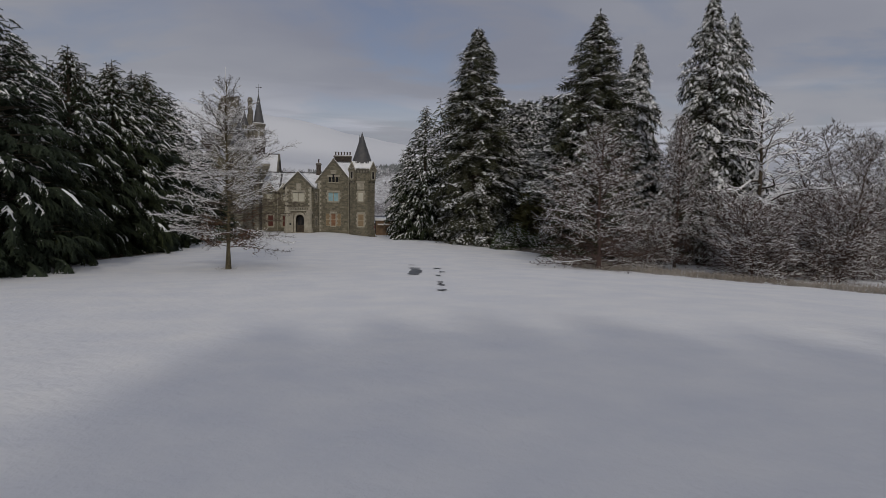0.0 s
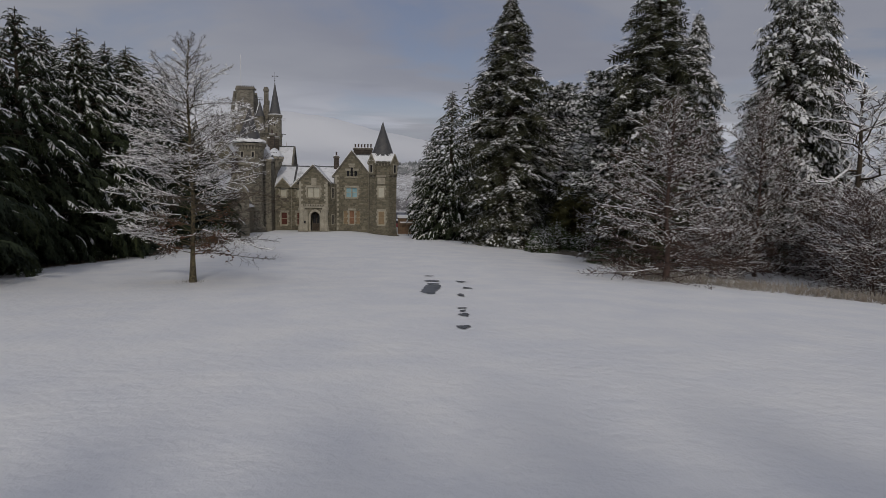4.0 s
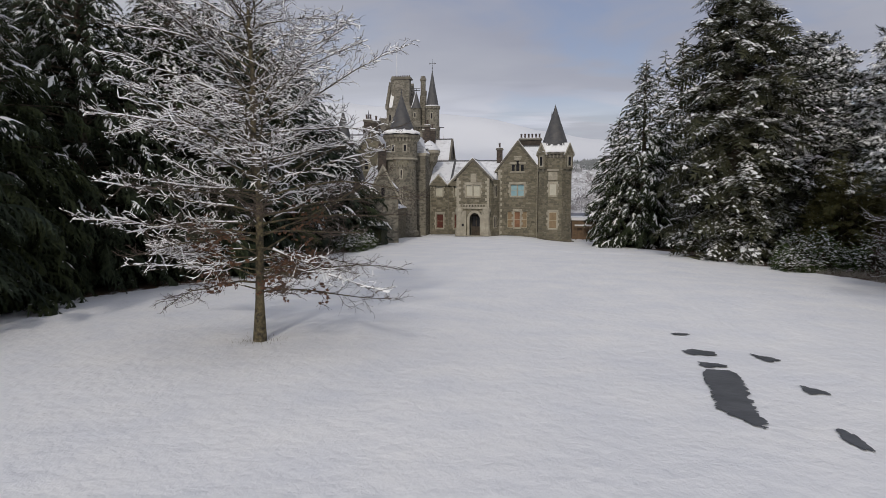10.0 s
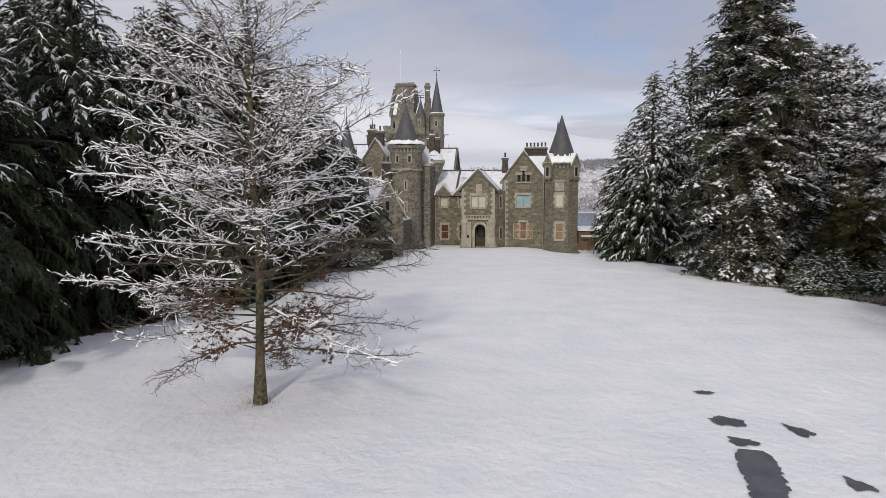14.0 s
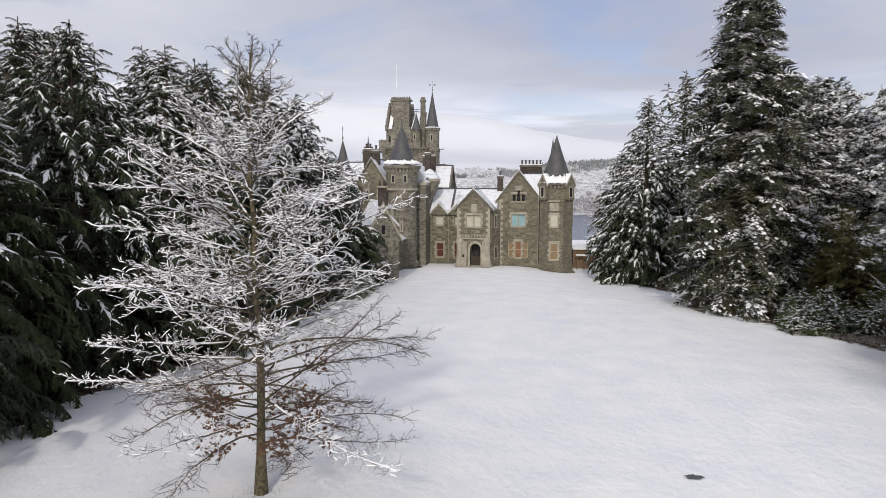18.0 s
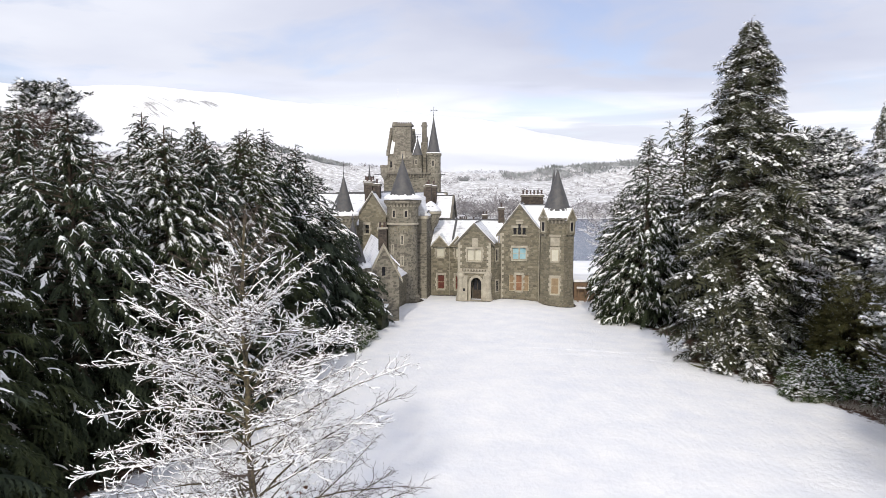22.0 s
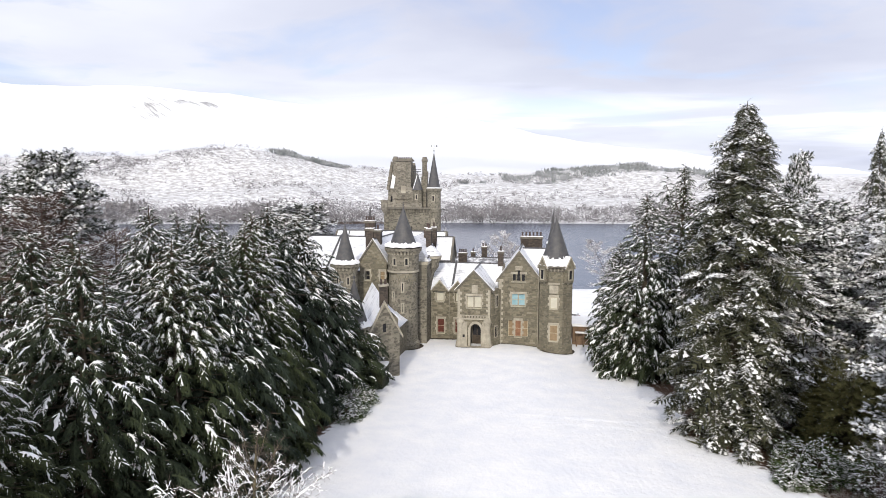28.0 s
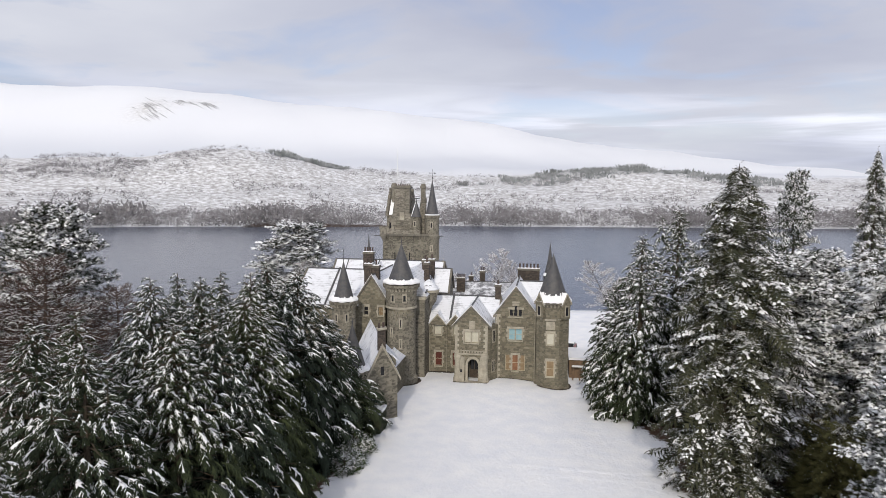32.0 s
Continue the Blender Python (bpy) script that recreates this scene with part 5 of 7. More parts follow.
# round-headed flue stacks behind
for u, v, z1 in ((-18.0, 32.0, 25.0), (-12.75, 32.0, 24.9)):
    bm = bmesh.new()
    lathe(bm, [(0.62, 17.0), (0.6, 21.6), (0.46, 22.0), (0.44, z1 - 0.6), (0.56, z1 - 0.5), (0.58, z1 - 0.2), (0.46, z1 - 0.1), (0.4, z1 + 0.25), (0.25, z1 + 0.3)], 10, u, v)
    part("chimney_flue", bm, M_KEEP, castle, "weathered round flue stack")
for k in range(5):
    part("crow_step", Box(-13.4 + k * 0.1, -12.2, 30.7 + k * 0.3, 31.3 + k * 0.3, 18.8 + k * 0.75, 19.7 + k * 0.75), M_KEEP, castle)
part("keep_wall_head", Box(-14.7, -12.2, 30.6, 35.0, 16.3, 19.2), M_KEEP, castle)
part("iron_brace", Box(-14.65, -13.15, 30.9, 31.0, 22.55, 22.68), M_LEAD, castle)
part("iron_brace", Box(-14.65, -13.15, 30.9, 31.0, 22.95, 23.03), M_LEAD, castle)
round_tower(-13.55, 29.9, [(0.3, 15.2), (0.85, 16.6), (0.85, 19.3), (0.95, 19.45)], M_TOWER, "stair_bartizan", 18)
mid = cone(-13.55, 29.9, 0.82, 19.45, 22.5, 0.9, 0.2, False)
bm = bmesh.new()
prism(bm, [(-14.4, 19.5), (-14.2, 19.5), (-13.6, 21.9), (-13.68, 21.95)], "y", 29.55, 29.75)
part("ledge_snow", bm, M_SNOW, mid)
slit(-13.55, 29.9, 0.85, -95, 17.9, 0.22, 0.7)
round_tower(-10.8, 30.2, [(1.25, -2.0), (1.25, 15.6), (1.35, 15.8), (1.35, 16.2), (1.2, 16.4), (1.2, 19.2), (1.36, 19.4), (1.36, 19.75)], M_TOWER, "keep_turret", 24)
cone(-10.8, 30.2, 1.12, 19.75, 26.1, 1.2, 0.7, False)
bm = bmesh.new()
lathe(bm, [(1.28, 19.755), (1.3, 19.85), (1.08, 19.95)], 24, -10.8, 30.2)
part("ledge_snow", bm, M_SNOW, castle)
bm = bmesh.new()
box(bm, -10.82, -10.78, 30.18, 30.22, 26.5, 27.7)
box(bm, -11.15, -10.45, 30.18, 30.22, 26.95, 27.0)
prism(bm, [(-10.45, 26.82), (-10.1, 26.97), (-10.45, 27.13)], "y", 30.18, 30.22)
prism(bm, [(-11.3, 26.8), (-11.1, 26.97), (-11.3, 27.15)], "y", 30.18, 30.22)
part("weather_vane", bm, M_LEAD, castle)
part("water_spout", Box(-9.55, -8.7, 29.7, 29.82, 16.1, 16.22), M_LEAD, castle)
part("water_spout", Box(-20.9, -19.65, 28.9, 29.02, 16.1, 16.22), M_LEAD, castle)
for z, a in ((17.6, -85), (13.6, -85), (11.0, -85)):
    slit(-10.8, 30.2, 1.22, a, z, 0.25, 0.9)
for u in (-17.2, -14.6):
    part("arrow_slit", Box(u, u + 0.16, 28.97, 29.2, 12.0, 13.3), M_DARK, castle)
bm = bmesh.new()
lathe(bm, [(0.06, 24.2), (0.04, 31.2), (0.0, 31.3)], 8, -17.7, 33.2)
part("flag_pole", bm, M_WHITE, castle, "white flag pole")

# chimneys and lower roofs behind the front
chimney(4.9, 8.0, 13.2, 14.2, 9.0, 13.0, 6)
chimney(2.1, 2.85, 7.6, 8.3, 8.6, 11.35, 1)
body("court_range", -6.0, 2.6, 13.0, 22.0, -1.5, 6.3)
part("court_roof", Box(-6.1, 2.7, 12.9, 22.1, 6.304, 6.62), M_ROOFSNOW, castle, "snow on a flat roof")
body("back_range", -9.0, 3.5, 36.5, 44.0, -3.0, 4.7, 6.5, along="x")
roof_across(-9.1, 3.6, 36.5, 44.0, 4.7, 6.6, snow=M_PATCHY)
chimney(-7.4, -5.9, 37.2, 38.1, 4.5, 8.0, 4)
chimney(-5.8, -5.0, 43.0, 43.8, 4.5, 7.6, 1)
chimney(-3.5, -2.5, 40.5, 41.4, 5.5, 8.9, 2)
body("back_tower", 8.2, 10.6, 12.0, 15.0, -1.0, 10.2)
bm = bmesh.new()
lathe(bm, [(0.85, 10.21), (0.9, 12.0), (0.75, 12.3), (0.35, 14.2), (0.0, 16.9)], 8, 9.45, 13.2)
spire = part("back_spire", bm, M_SLATE, castle)
bm = bmesh.new()
lathe(bm, [(0.86, 12.05), (0.98, 12.12), (0.9, 12.3), (0.7, 12.5)], 12, 9.45, 13.2)
part("ledge_snow", bm, M_SNOW, spire)

for u in (-22.0, -17.0, -9.6):
    bm = bmesh.new()
    prism(bm, [(13.45, 9.42), (18.0, 13.28), (18.0, 13.36), (13.45, 9.5)], "x", u, u + 0.12)
    part("roof_seam", bm, M_LEAD, castle)
ridge_line((-11.9, 1.6, 10.9), (-9.4, 14.5, 13.35))
ridge_line((-6.5, 1.8, 10.9), (-7.6, 14.0, 12.25))

# low outbuilding beyond the turret
body("outhouse_wall", 12.3, 17.5, 6.5, 12.0, -1.6, 1.7, material=M_WOOD)
part("outhouse_roof", Box(12.2, 17.7, 6.2, 12.2, 1.71, 2.0), M_SNOW, castle, "snow on a flat outhouse roof")
for u in (12.7, 13.6, 14.5):
    part("porch_post", Box(u, u + 0.16, 5.3, 5.46, -1.5, 1.0), M_WOOD, castle)
part("porch_beam", Box(12.6, 14.8, 5.25, 5.5, 1.0, 1.2), M_WHITE, castle)


def parked_car(x, y, rot):
    """Small red car under snow."""
    car = tagged(new("car"), "small red car parked in the snow, roof covered with snow", "car")
    bm = bmesh.new()
    prism(bm, [(-1.9, 0.3), (1.9, 0.3), (1.95, 0.7), (1.2, 0.85), (-1.75, 0.9), (-1.95, 0.7)], "y", -0.8, 0.8)
    bmesh.ops.bevel(bm, geom=bm.edges[:], offset=0.06, segments=2, affect="EDGES")
    shell = part("body", bm, M_CARRED, car, "red painted body")
    bm = bmesh.new()
    prism(bm, [(-1.6, 0.88), (0.95, 0.86), (0.35, 1.38), (-1.2, 1.4)], "y", -0.7, 0.7)
    part("cabin", bm, M_DARK, car, "dark glass")
    bm = bmesh.new()
    prism(bm, [(-1.3, 1.405), (0.4, 1.385), (0.25, 1.52), (-1.15, 1.54)], "y", -0.72, 0.72)
    part("roof_snow", bm, M_SNOW, car, "snow on the roof")
    bm = bmesh.new()
    prism(bm, [(1.0, 0.88), (1.85, 0.78), (1.8, 0.86), (1.05, 0.96)], "y", -0.72, 0.72)
    part("bonnet_snow", bm, M_SNOW, car)
    for sx in (-1.2, 1.2):
        for sy in (-0.78, 0.78):
            bm = bmesh.new()
            lathe(bm, [(0.16, -0.09), (0.3, -0.09), (0.32, 0.0), (0.3, 0.09), (0.16, 0.09)], 16)
            bm.transform(Matrix.Translation((sx, sy, 0.32)) @ Matrix.Rotation(radians(90), 4, "X"))
            wheel = part("wheel", bm, M_LEAD, car)
            bm = bmesh.new()
            lathe(bm, [(0.15, -0.07), (0.15, 0.07)], 12)
            bm.transform(Matrix.Translation((sx, sy, 0.32)) @ Matrix.Rotation(radians(90), 4, "X"))
            part("rim", bm, M_PIPE, wheel)
    car.matrix_world = pose(x, y, gz(x, y), 0, 0, rot)


parked_car(16.2, 19.6, 70)


def hedge_box(u0, u1, v0, v1, h):
    c = pose(0, 0, 0, 0, 0, -9) @ Vector(((u0 + u1) / 2, (v0 + v1) / 2, 0))
    e = tagged(new("hedge"), "clipped dark green hedge block capped with snow", "hedge")
    e.matrix_world = pose(c.x, c.y, gz(c.x, c.y), 0, 0, -9)
    bm = bmesh.new()
    a, b = (u1 - u0) / 2, (v1 - v0) / 2
    box(bm, -a, a, -b, b, -0.3, h)
    bmesh.ops.subdivide_edges(bm, edges=bm.edges, cuts=7, use_grid_fill=True)
    for q in bm.verts:
        q.co += Vector((noise.noise(q.co * 2.1), noise.noise(q.co * 2.1 + Vector((9, 0, 0))), noise.noise(q.co * 2.1 + Vector((0, 9, 0))))) * 0.13
    part("foliage", bm, M_HEDGE, e)
    bm = bmesh.new()
    box(bm, -a - 0.03, a + 0.03, -b - 0.03, b + 0.03, h + 0.03, h + 0.22)
    bmesh.ops.subdivide_edges(bm, edges=bm.edges, cuts=5, use_grid_fill=True)
    for q in bm.verts:
        q.co += Vector((noise.noise(q.co * 1.7), noise.noise(q.co * 1.7 + Vector((9, 0, 0))), noise.noise(q.co * 1.7 + Vector((0, 9, 0))))) * 0.09
    part("snow_cap", bm, M_SNOW, e)


hedge_box(-8.7, -6.7, -21.0, -18.4, 1.9)


def bare_margin():
    """Dark gravel and earth showing in a narrow strip at the foot of the walls."""
    turn = pose(0, 0, 0, 0, 0, -9)
    r = random.Random(3)
    V, F = [], []

    def lay(pts, wide):
        k0 = len(V)
        for i, (u, v, nu, nv) in enumerate(pts):
            w = wide * r.uniform(0.75, 1.2)
            for q in (-0.15, w):
                p = turn @ Vector((u + nu * q, v + nv * q, 0))
                V.append((p.x, p.y, gz(p.x, p.y) + 0.03))
            if i:
                a = k0 + 2 * (i - 1)
                F.append((a, a + 1, a + 3, a + 2))

    lay([(-9.1 + 2.2 * math.cos(a), -1.2 + 2.2 * math.sin(a), math.cos(a), math.sin(a)) for a in np.linspace(-2.2, 0.9, 40)], 0.35)
    lay([(u, 4.1, 0, -1) for u in np.linspace(-6.8, -2.4, 30)], 0.55)
    lay([(-2.3, v, -1, 0) for v in np.linspace(3.6, 0.1, 20)], 0.35)
    lay([(u, -0.45, 0, -1) for u in np.linspace(-2.5, 1.9, 28)], 0.28)
    lay([(9.92 + 2.3 * math.cos(a), 2.4 + 2.3 * math.sin(a), math.cos(a), math.sin(a)) for a in np.linspace(-2.4, 0.6, 40)], 0.25)
    lay([(u, 2.4, 0, -1) for u in np.linspace(2.3, 7.7, 30)], 0.18)
    tagged(new("gravel_margin", mesh_np("gravel_margin", V, F, M_EARTH)), "narrow strip of bare dark earth at the castle's foot", "path", kind="structure")


bare_margin()


# ---- trees ----
def frond(pairs, droop, width, r):
    """One fan-shaped spray: narrow leaflets in pairs along a drooping stem, 1 m long; triangles."""
    V, F = [], []
    for i in range(pairs):
        t = (i + 0.5) / pairs
        x, z = t * 0.9, -droop * t * t
        w = width * (0.35 + 0.65 * math.sin(math.pi * min(1, t * 0.8 + 0.22))) * r.uniform(0.7, 1.2)
        for s in (-1, 1):
            k = len(V)
            f = 0.20 * r.uniform(0.6, 1.5)
            dz = -droop * 0.5 * r.uniform(0.3, 1.5) * w / width - 0.04 * r.random()
            V += [(x - 0.055, 0.0, z + 0.01), (x + 0.075, s * 0.01, z - 0.02), (x + f, s * w, z + dz)]
            F.append((k, k + 1, k + 2) if s > 0 else (k + 1, k, k + 2))
    k = len(V)
    V += [(0.84, -0.06, -droop * 0.72), (0.84, 0.06, -droop * 0.72), (1.1, 0.0, -droop * 1.15)]
    F.append((k, k + 2, k + 1))
    return np.array(V), np.array(F)


def snow_pad(droop, width, r, rim=9, hump=0.09):
    """A clump of snow lying on a spray: humped, with a ragged rim that sags with the spray."""
    V, F = [], []
    x0 = r.uniform(0.5, 0.62)
    sag = 0.012 if hump < 0.1 else -0.07
    V.append((x0, 0.0, -droop * x0 * x0 + hump))
    ph = r.uniform(0, 6.28)
    for i in range(rim):
        a = 6.2832 * i / rim + r.uniform(-0.2, 0.2)
        q = r.uniform(0.5, 1.15) * (1.3 if i % 2 else 0.8)
        x = x0 + 0.36 * q * math.cos(a)
        y = width * q * math.sin(a)
        V.append((x, y, -droop * x * abs(x) - abs(y) * droop * 0.55 + sag))
    for i in range(rim):
        F.append((0, 1 + i, 1 + (i + 1) % rim))
    return np.array(V), np.array(F)


def place(templates, P, AZ, EL, LEN, ROLL, pick):
    """Copies of the templates at places P with azimuth, elevation, length and roll."""
    Vs, Fs, off = [], [], 0
    ca, sa, ce, se = np.cos(AZ), np.sin(AZ), np.cos(EL), np.sin(EL)
    X = np.stack([ca * ce, sa * ce, se], -1)
    Y0 = np.stack([-sa, ca, np.zeros_like(ca)], -1)
    Z0 = np.cross(X, Y0)
    Y = Y0 * np.cos(ROLL)[:, None] + Z0 * np.sin(ROLL)[:, None]
    Z = np.cross(X, Y)
    for k, (V, F) in enumerate(templates):
        m = np.nonzero(pick == k)[0]
        if not len(m):
            continue
        W = (V[None, :, 0:1] * X[m][:, None] + V[None, :, 1:2] * Y[m][:, None] + V[None, :, 2:3] * Z[m][:, None]) * LEN[m][:, None, None] + P[m][:, None]
        Vs.append(W.reshape(-1, 3))
        Fs.append((F[None] + (np.arange(len(m)) * len(V))[:, None, None]).reshape(-1, 3) + off)
        off += len(m) * len(V)
    return np.concatenate(Vs), np.concatenate(Fs)


def tubes(lines, sides=4):
    """Tapered tubes along polylines [(points, radii)]."""
    Vs, Fs, off = [], [], 0
    ang = np.arange(sides) / sides * 2 * math.pi
    for pts, rad, *_ in lines:
        pts = np.asarray(pts, float); rad = np.asarray(rad, float)
        d = np.gradient(pts, axis=0); d /= np.linalg.norm(d, axis=1)[:, None] + 1e-9
        ref = np.where(np.abs(d[:, 2:3]) > 0.9, np.array([[1.0, 0, 0]]), np.array([[0, 0, 1.0]]))
        a = np.cross(d, ref); a /= np.linalg.norm(a, axis=1)[:, None] + 1e-9
        b = np.cross(d, a)
        ring = pts[:, None] + rad[:, None, None] * (np.cos(ang)[None, :, None] * a[:, None] + np.sin(ang)[None, :, None] * b[:, None])
        n = len(pts)
        Vs.append(ring.reshape(-1, 3))
        i = np.arange(n - 1)[:, None] * sides; j = np.arange(sides)[None]; j2 = (j + 1) % sides
        Fs.append(np.stack([i + j, i + j2, i + sides + j2, i + sides + j], -1).reshape(-1, 4) + off)
        off += n * sides
    return np.concatenate(Vs), np.concatenate(Fs)


def blades(lines, grow=1.35):
    """Fine twigs as narrow two-sided strips, each turned at random about its axis."""
    rng = np.random.default_rng(77)
    Vs, Fs, off = [], [], 0
    for pts, rad, *_ in lines:
        pts = np.asarray(pts, float); rad = np.asarray(rad, float)
        d = np.gradient(pts, axis=0)
        s = np.cross(d, rng.normal(size=3))
        s = s / (np.linalg.norm(s, axis=1)[:, None] + 1e-9) * rad[:, None] * grow
        n = len(pts)
        Vs.append(np.stack([pts - s, pts + s], 1).reshape(-1, 3))
        i = np.arange(n - 1)[:, None] * 2
        Fs.append(np.concatenate([i, i + 1, i + 3, i + 2], 1) + off)
        off += 2 * n
    return np.concatenate(Vs), np.concatenate(Fs)


def ribbons(lines, grow=1.0, lift=0.0):
    """Snow along the top of twigs: [(points, half widths)]."""
    Vs, Fs, off = [], [], 0
    for pts, wid, *_ in lines:
        pts = np.asarray(pts, float); wid = np.asarray(wid, float) * grow
        d = np.gradient(pts, axis=0)
        s = np.stack([-d[:, 1], d[:, 0], np.zeros(len(d))], -1)
        s /= np.linalg.norm(s, axis=1)[:, None] + 1e-6
        top = pts + np.array([0, 0, 1.0]) * (wid[:, None] * 1.5 + lift)
        V = np.stack([pts - s * wid[:, None], top, pts + s * wid[:, None]], 1)
        n = len(pts)
        Vs.append(V.reshape(-1, 3))
        i = np.arange(n - 1)[:, None] * 3
        Fs.append(np.concatenate([np.stack([i, i + 3, i + 4, i + 1], -1), np.stack([i + 1, i + 4, i + 5, i + 2], -1)]).reshape(-1, 4) + off)
        off += n * 3
    return np.concatenate(Vs), np.concatenate(Fs)


def conifer(name, label, H, R, seed, style="fir", branches=170, per=11, fl=1.15, snow=0.6, foliage=None, prof=0.85, low=0.04, bare_low=0.0):
    r = random.Random(seed)
    fr = [frond(*((6, 0.45, 0.40) if style == "spruce" else (7, 0.12, 0.62) if style == "pine" else (6, 0.2, 0.42)), r) for _ in range(5)]
    sn = [snow_pad(*((0.4, 0.3) if style == "spruce" else (0.3, 0.40) if style == "pine" else (0.25, 0.30)), r, 8, 0.2 if style == "pine" else 0.09) for _ in range(5)]
    P, AZ, EL, LE, RO, SW = [], [], [], [], [], []
    limbs = []
    for b in range(branches):
        u = (b + r.random()) / branches
        h = H * (low + (0.985 - low) * u ** 0.88)
        k = h / H
        az = b * 2.39996 + r.uniform(-0.5, 0.5)
        out = R * max(0.03, (1 - k)) ** prof * r.uniform(0.72, 1.18) * (1 + 0.12 * math.sin(5 * k * 6.28 + seed) + 0.12 * math.sin(3 * az + 9 * k))
        if style in ("fir", "spruce"):
            out *= min(1.0, (max(0.0, 1 - k) / 0.25) ** 0.45)
        if k < 0.12:
            out *= 0.8 + 1.6 * k
        if style == "spruce":
            rise, droop = 0.4 * k + r.uniform(-0.1, 0.2), r.uniform(0.4, 0.7)
        elif style == "pine":
            rise, droop = r.uniform(0.0, 0.5), r.uniform(0.0, 0.4)
        else:
            rise, droop = 0.35 * k + r.uniform(-0.1, 0.25), r.uniform(0.15, 0.45)
        pts = []
        for t in np.linspace(0, 1, 5):
            pts.append((out * t * math.cos(az), out * t * math.sin(az), h + out * (rise * t - droop * t * t)))
        limbs.append((pts, [0.05 * (1 - k) + 0.025, 0.05 * (1 - k) + 0.02, 0.03, 0.02, 0.01]))
        n = max(4, round(per * (0.35 + 0.75 * out / R) if style == "pine" else per * (0.5 + 0.45 * out / R)))
        load = min(0.95, max(0.0, r.gauss(snow * (0.44 + 0.78 * k), 0.38)))
        for i in range(n):
            t = 1 - 0.8 * (i / n) ** 1.1
            SW.append(load * (1.5 - 1.3 * i / n))
            s = 1 if i % 2 else -1
            sl = rise - 2 * droop * t
            if style == "pine":
                # dense pads of needles round the ends of the limbs
                c = 1.0 - 0.42 * (i % 3) / 2
                ra, aa = 1.0 * math.sqrt(r.random()) * (0.7 + 0.3 * out / R), r.uniform(0, 6.283)
                P.append((out * c * math.cos(az) + ra * math.cos(aa), out * c * math.sin(az) + ra * math.sin(aa), h + out * (rise * c - droop * c * c) + 0.85 * (1 - ra * ra / 1.4) * r.uniform(0.2, 1.0)))
                AZ.append(aa + r.uniform(-0.6, 0.6)); EL.append(r.uniform(-0.2, 0.95)); LE.append(fl * r.uniform(0.7, 1.2)); RO.append(r.uniform(-0.6, 0.6))
                continue
            P.append((out * t * math.cos(az) + r.uniform(-0.1, 0.1), out * t * math.sin(az) + r.uniform(-0.1, 0.1), h + out * (rise * t - droop * t * t) + r.uniform(-0.12, 0.12)))
            spread_ = 0 if i == 0 else s * r.uniform(0.3, 1.3)
            AZ.append(az + spread_)
            if style == "spruce":
                EL.append(math.atan(sl) * 0.6 - r.uniform(-0.15, 0.55))
            else:
                EL.append(math.atan(sl) * 0.7 + r.uniform(-0.28, 0.1))
            LE.append(fl * r.uniform(0.65, 1.2) * (0.5 + 0.55 * min(1, out / R * 1.5)))
            RO.append(r.uniform(-0.5, 0.5))
        if style in ("fir", "spruce"):
            # snowless inner sprays close the crown
            for q in (0.25, 0.5, 0.75):
                P.append((out * q * math.cos(az), out * q * math.sin(az), h + out * (rise * q - droop * q * q) - 0.1))
                AZ.append(az + r.uniform(-0.7, 0.7)); EL.append(-0.35 + r.uniform(-0.3, 0.2)); LE.append(min(1.9, 0.6 + out * 0.35)); RO.append(r.uniform(-0.9, 0.9)); SW.append(0.0)
    # leading shoot
    for i in range(14):
        P.append((0, 0, H * (1 - 0.012 * i))); AZ.append(i * 2.4); EL.append(0.9 - 0.11 * i); LE.append(0.35 + 0.03 * i); RO.append(0.0); SW.append(snow)
    P, AZ, EL, LE, RO = (np.array(v) for v in (P, AZ, EL, LE, RO))
    rng = np.random.default_rng(seed)
    pick = rng.integers(0, 5, len(P))
    tree = tagged(new(name), label, "tree")
    tv, tf = tubes([([(0, 0, -0.5), (0.05, 0, H * 0.3), (0, 0.06, H * 0.7), (0, 0, H)], [0.02 * H + 0.04, 0.017 * H, 0.008 * H, 0.02])], 9)
    part_me("trunk", mesh_np("trunk", tv, tf, M_BARK, smooth=True), tree)
    lv, lf = tubes(limbs, 3)
    lf = np.concatenate([lf[:, [0, 1, 2]], lf[:, [0, 2, 3]]])
    cv, cf = place(fr, P, AZ, EL, LE, RO, pick)
    idx = np.concatenate([np.zeros(len(cf)), np.ones(len(lf))])
    part_me("crown", mesh_np("crown", np.concatenate([cv, lv]), np.concatenate([cf, lf + len(cv)]), [foliage or M_FIR, M_BARK], idx), tree)
    m = rng.random(len(P)) < np.array(SW)
    # each loaded spray carries two or three small lumps
    Q, QA, QE, QL, QR, QK = [], [], [], [], [], []
    way = np.stack([np.cos(AZ) * np.cos(EL), np.sin(AZ) * np.cos(EL), np.sin(EL)], -1)
    for f in (0.05, 0.42, 0.72):
        on = m & (rng.random(len(P)) < (0.95, 0.8, 0.5)[(0.05, 0.42, 0.72).index(f)])
        shift = way[on] * (LE[on] * (f - 0.12))[:, None] + rng.normal(0, 0.045, (on.sum(), 3))
        Q.append(P[on] + shift + np.array([0, 0, 0.035])); QA.append(AZ[on] + rng.uniform(-0.8, 0.8, on.sum())); QE.append(EL[on] * 0.7)
        QL.append(LE[on] * rng.uniform(0.3, 0.95, on.sum())); QR.append(RO[on] * 0.5); QK.append(pick[on])
    sv, sf = place(sn, *(np.concatenate(v) for v in (Q, QA, QE, QL, QR, QK)))
    tagged(part_me("snow_load", mesh_np("snow_load", sv, sf, M_SNOW), tree, "clumps of snow lying on the sprays"), kind="stuff")
    return tree


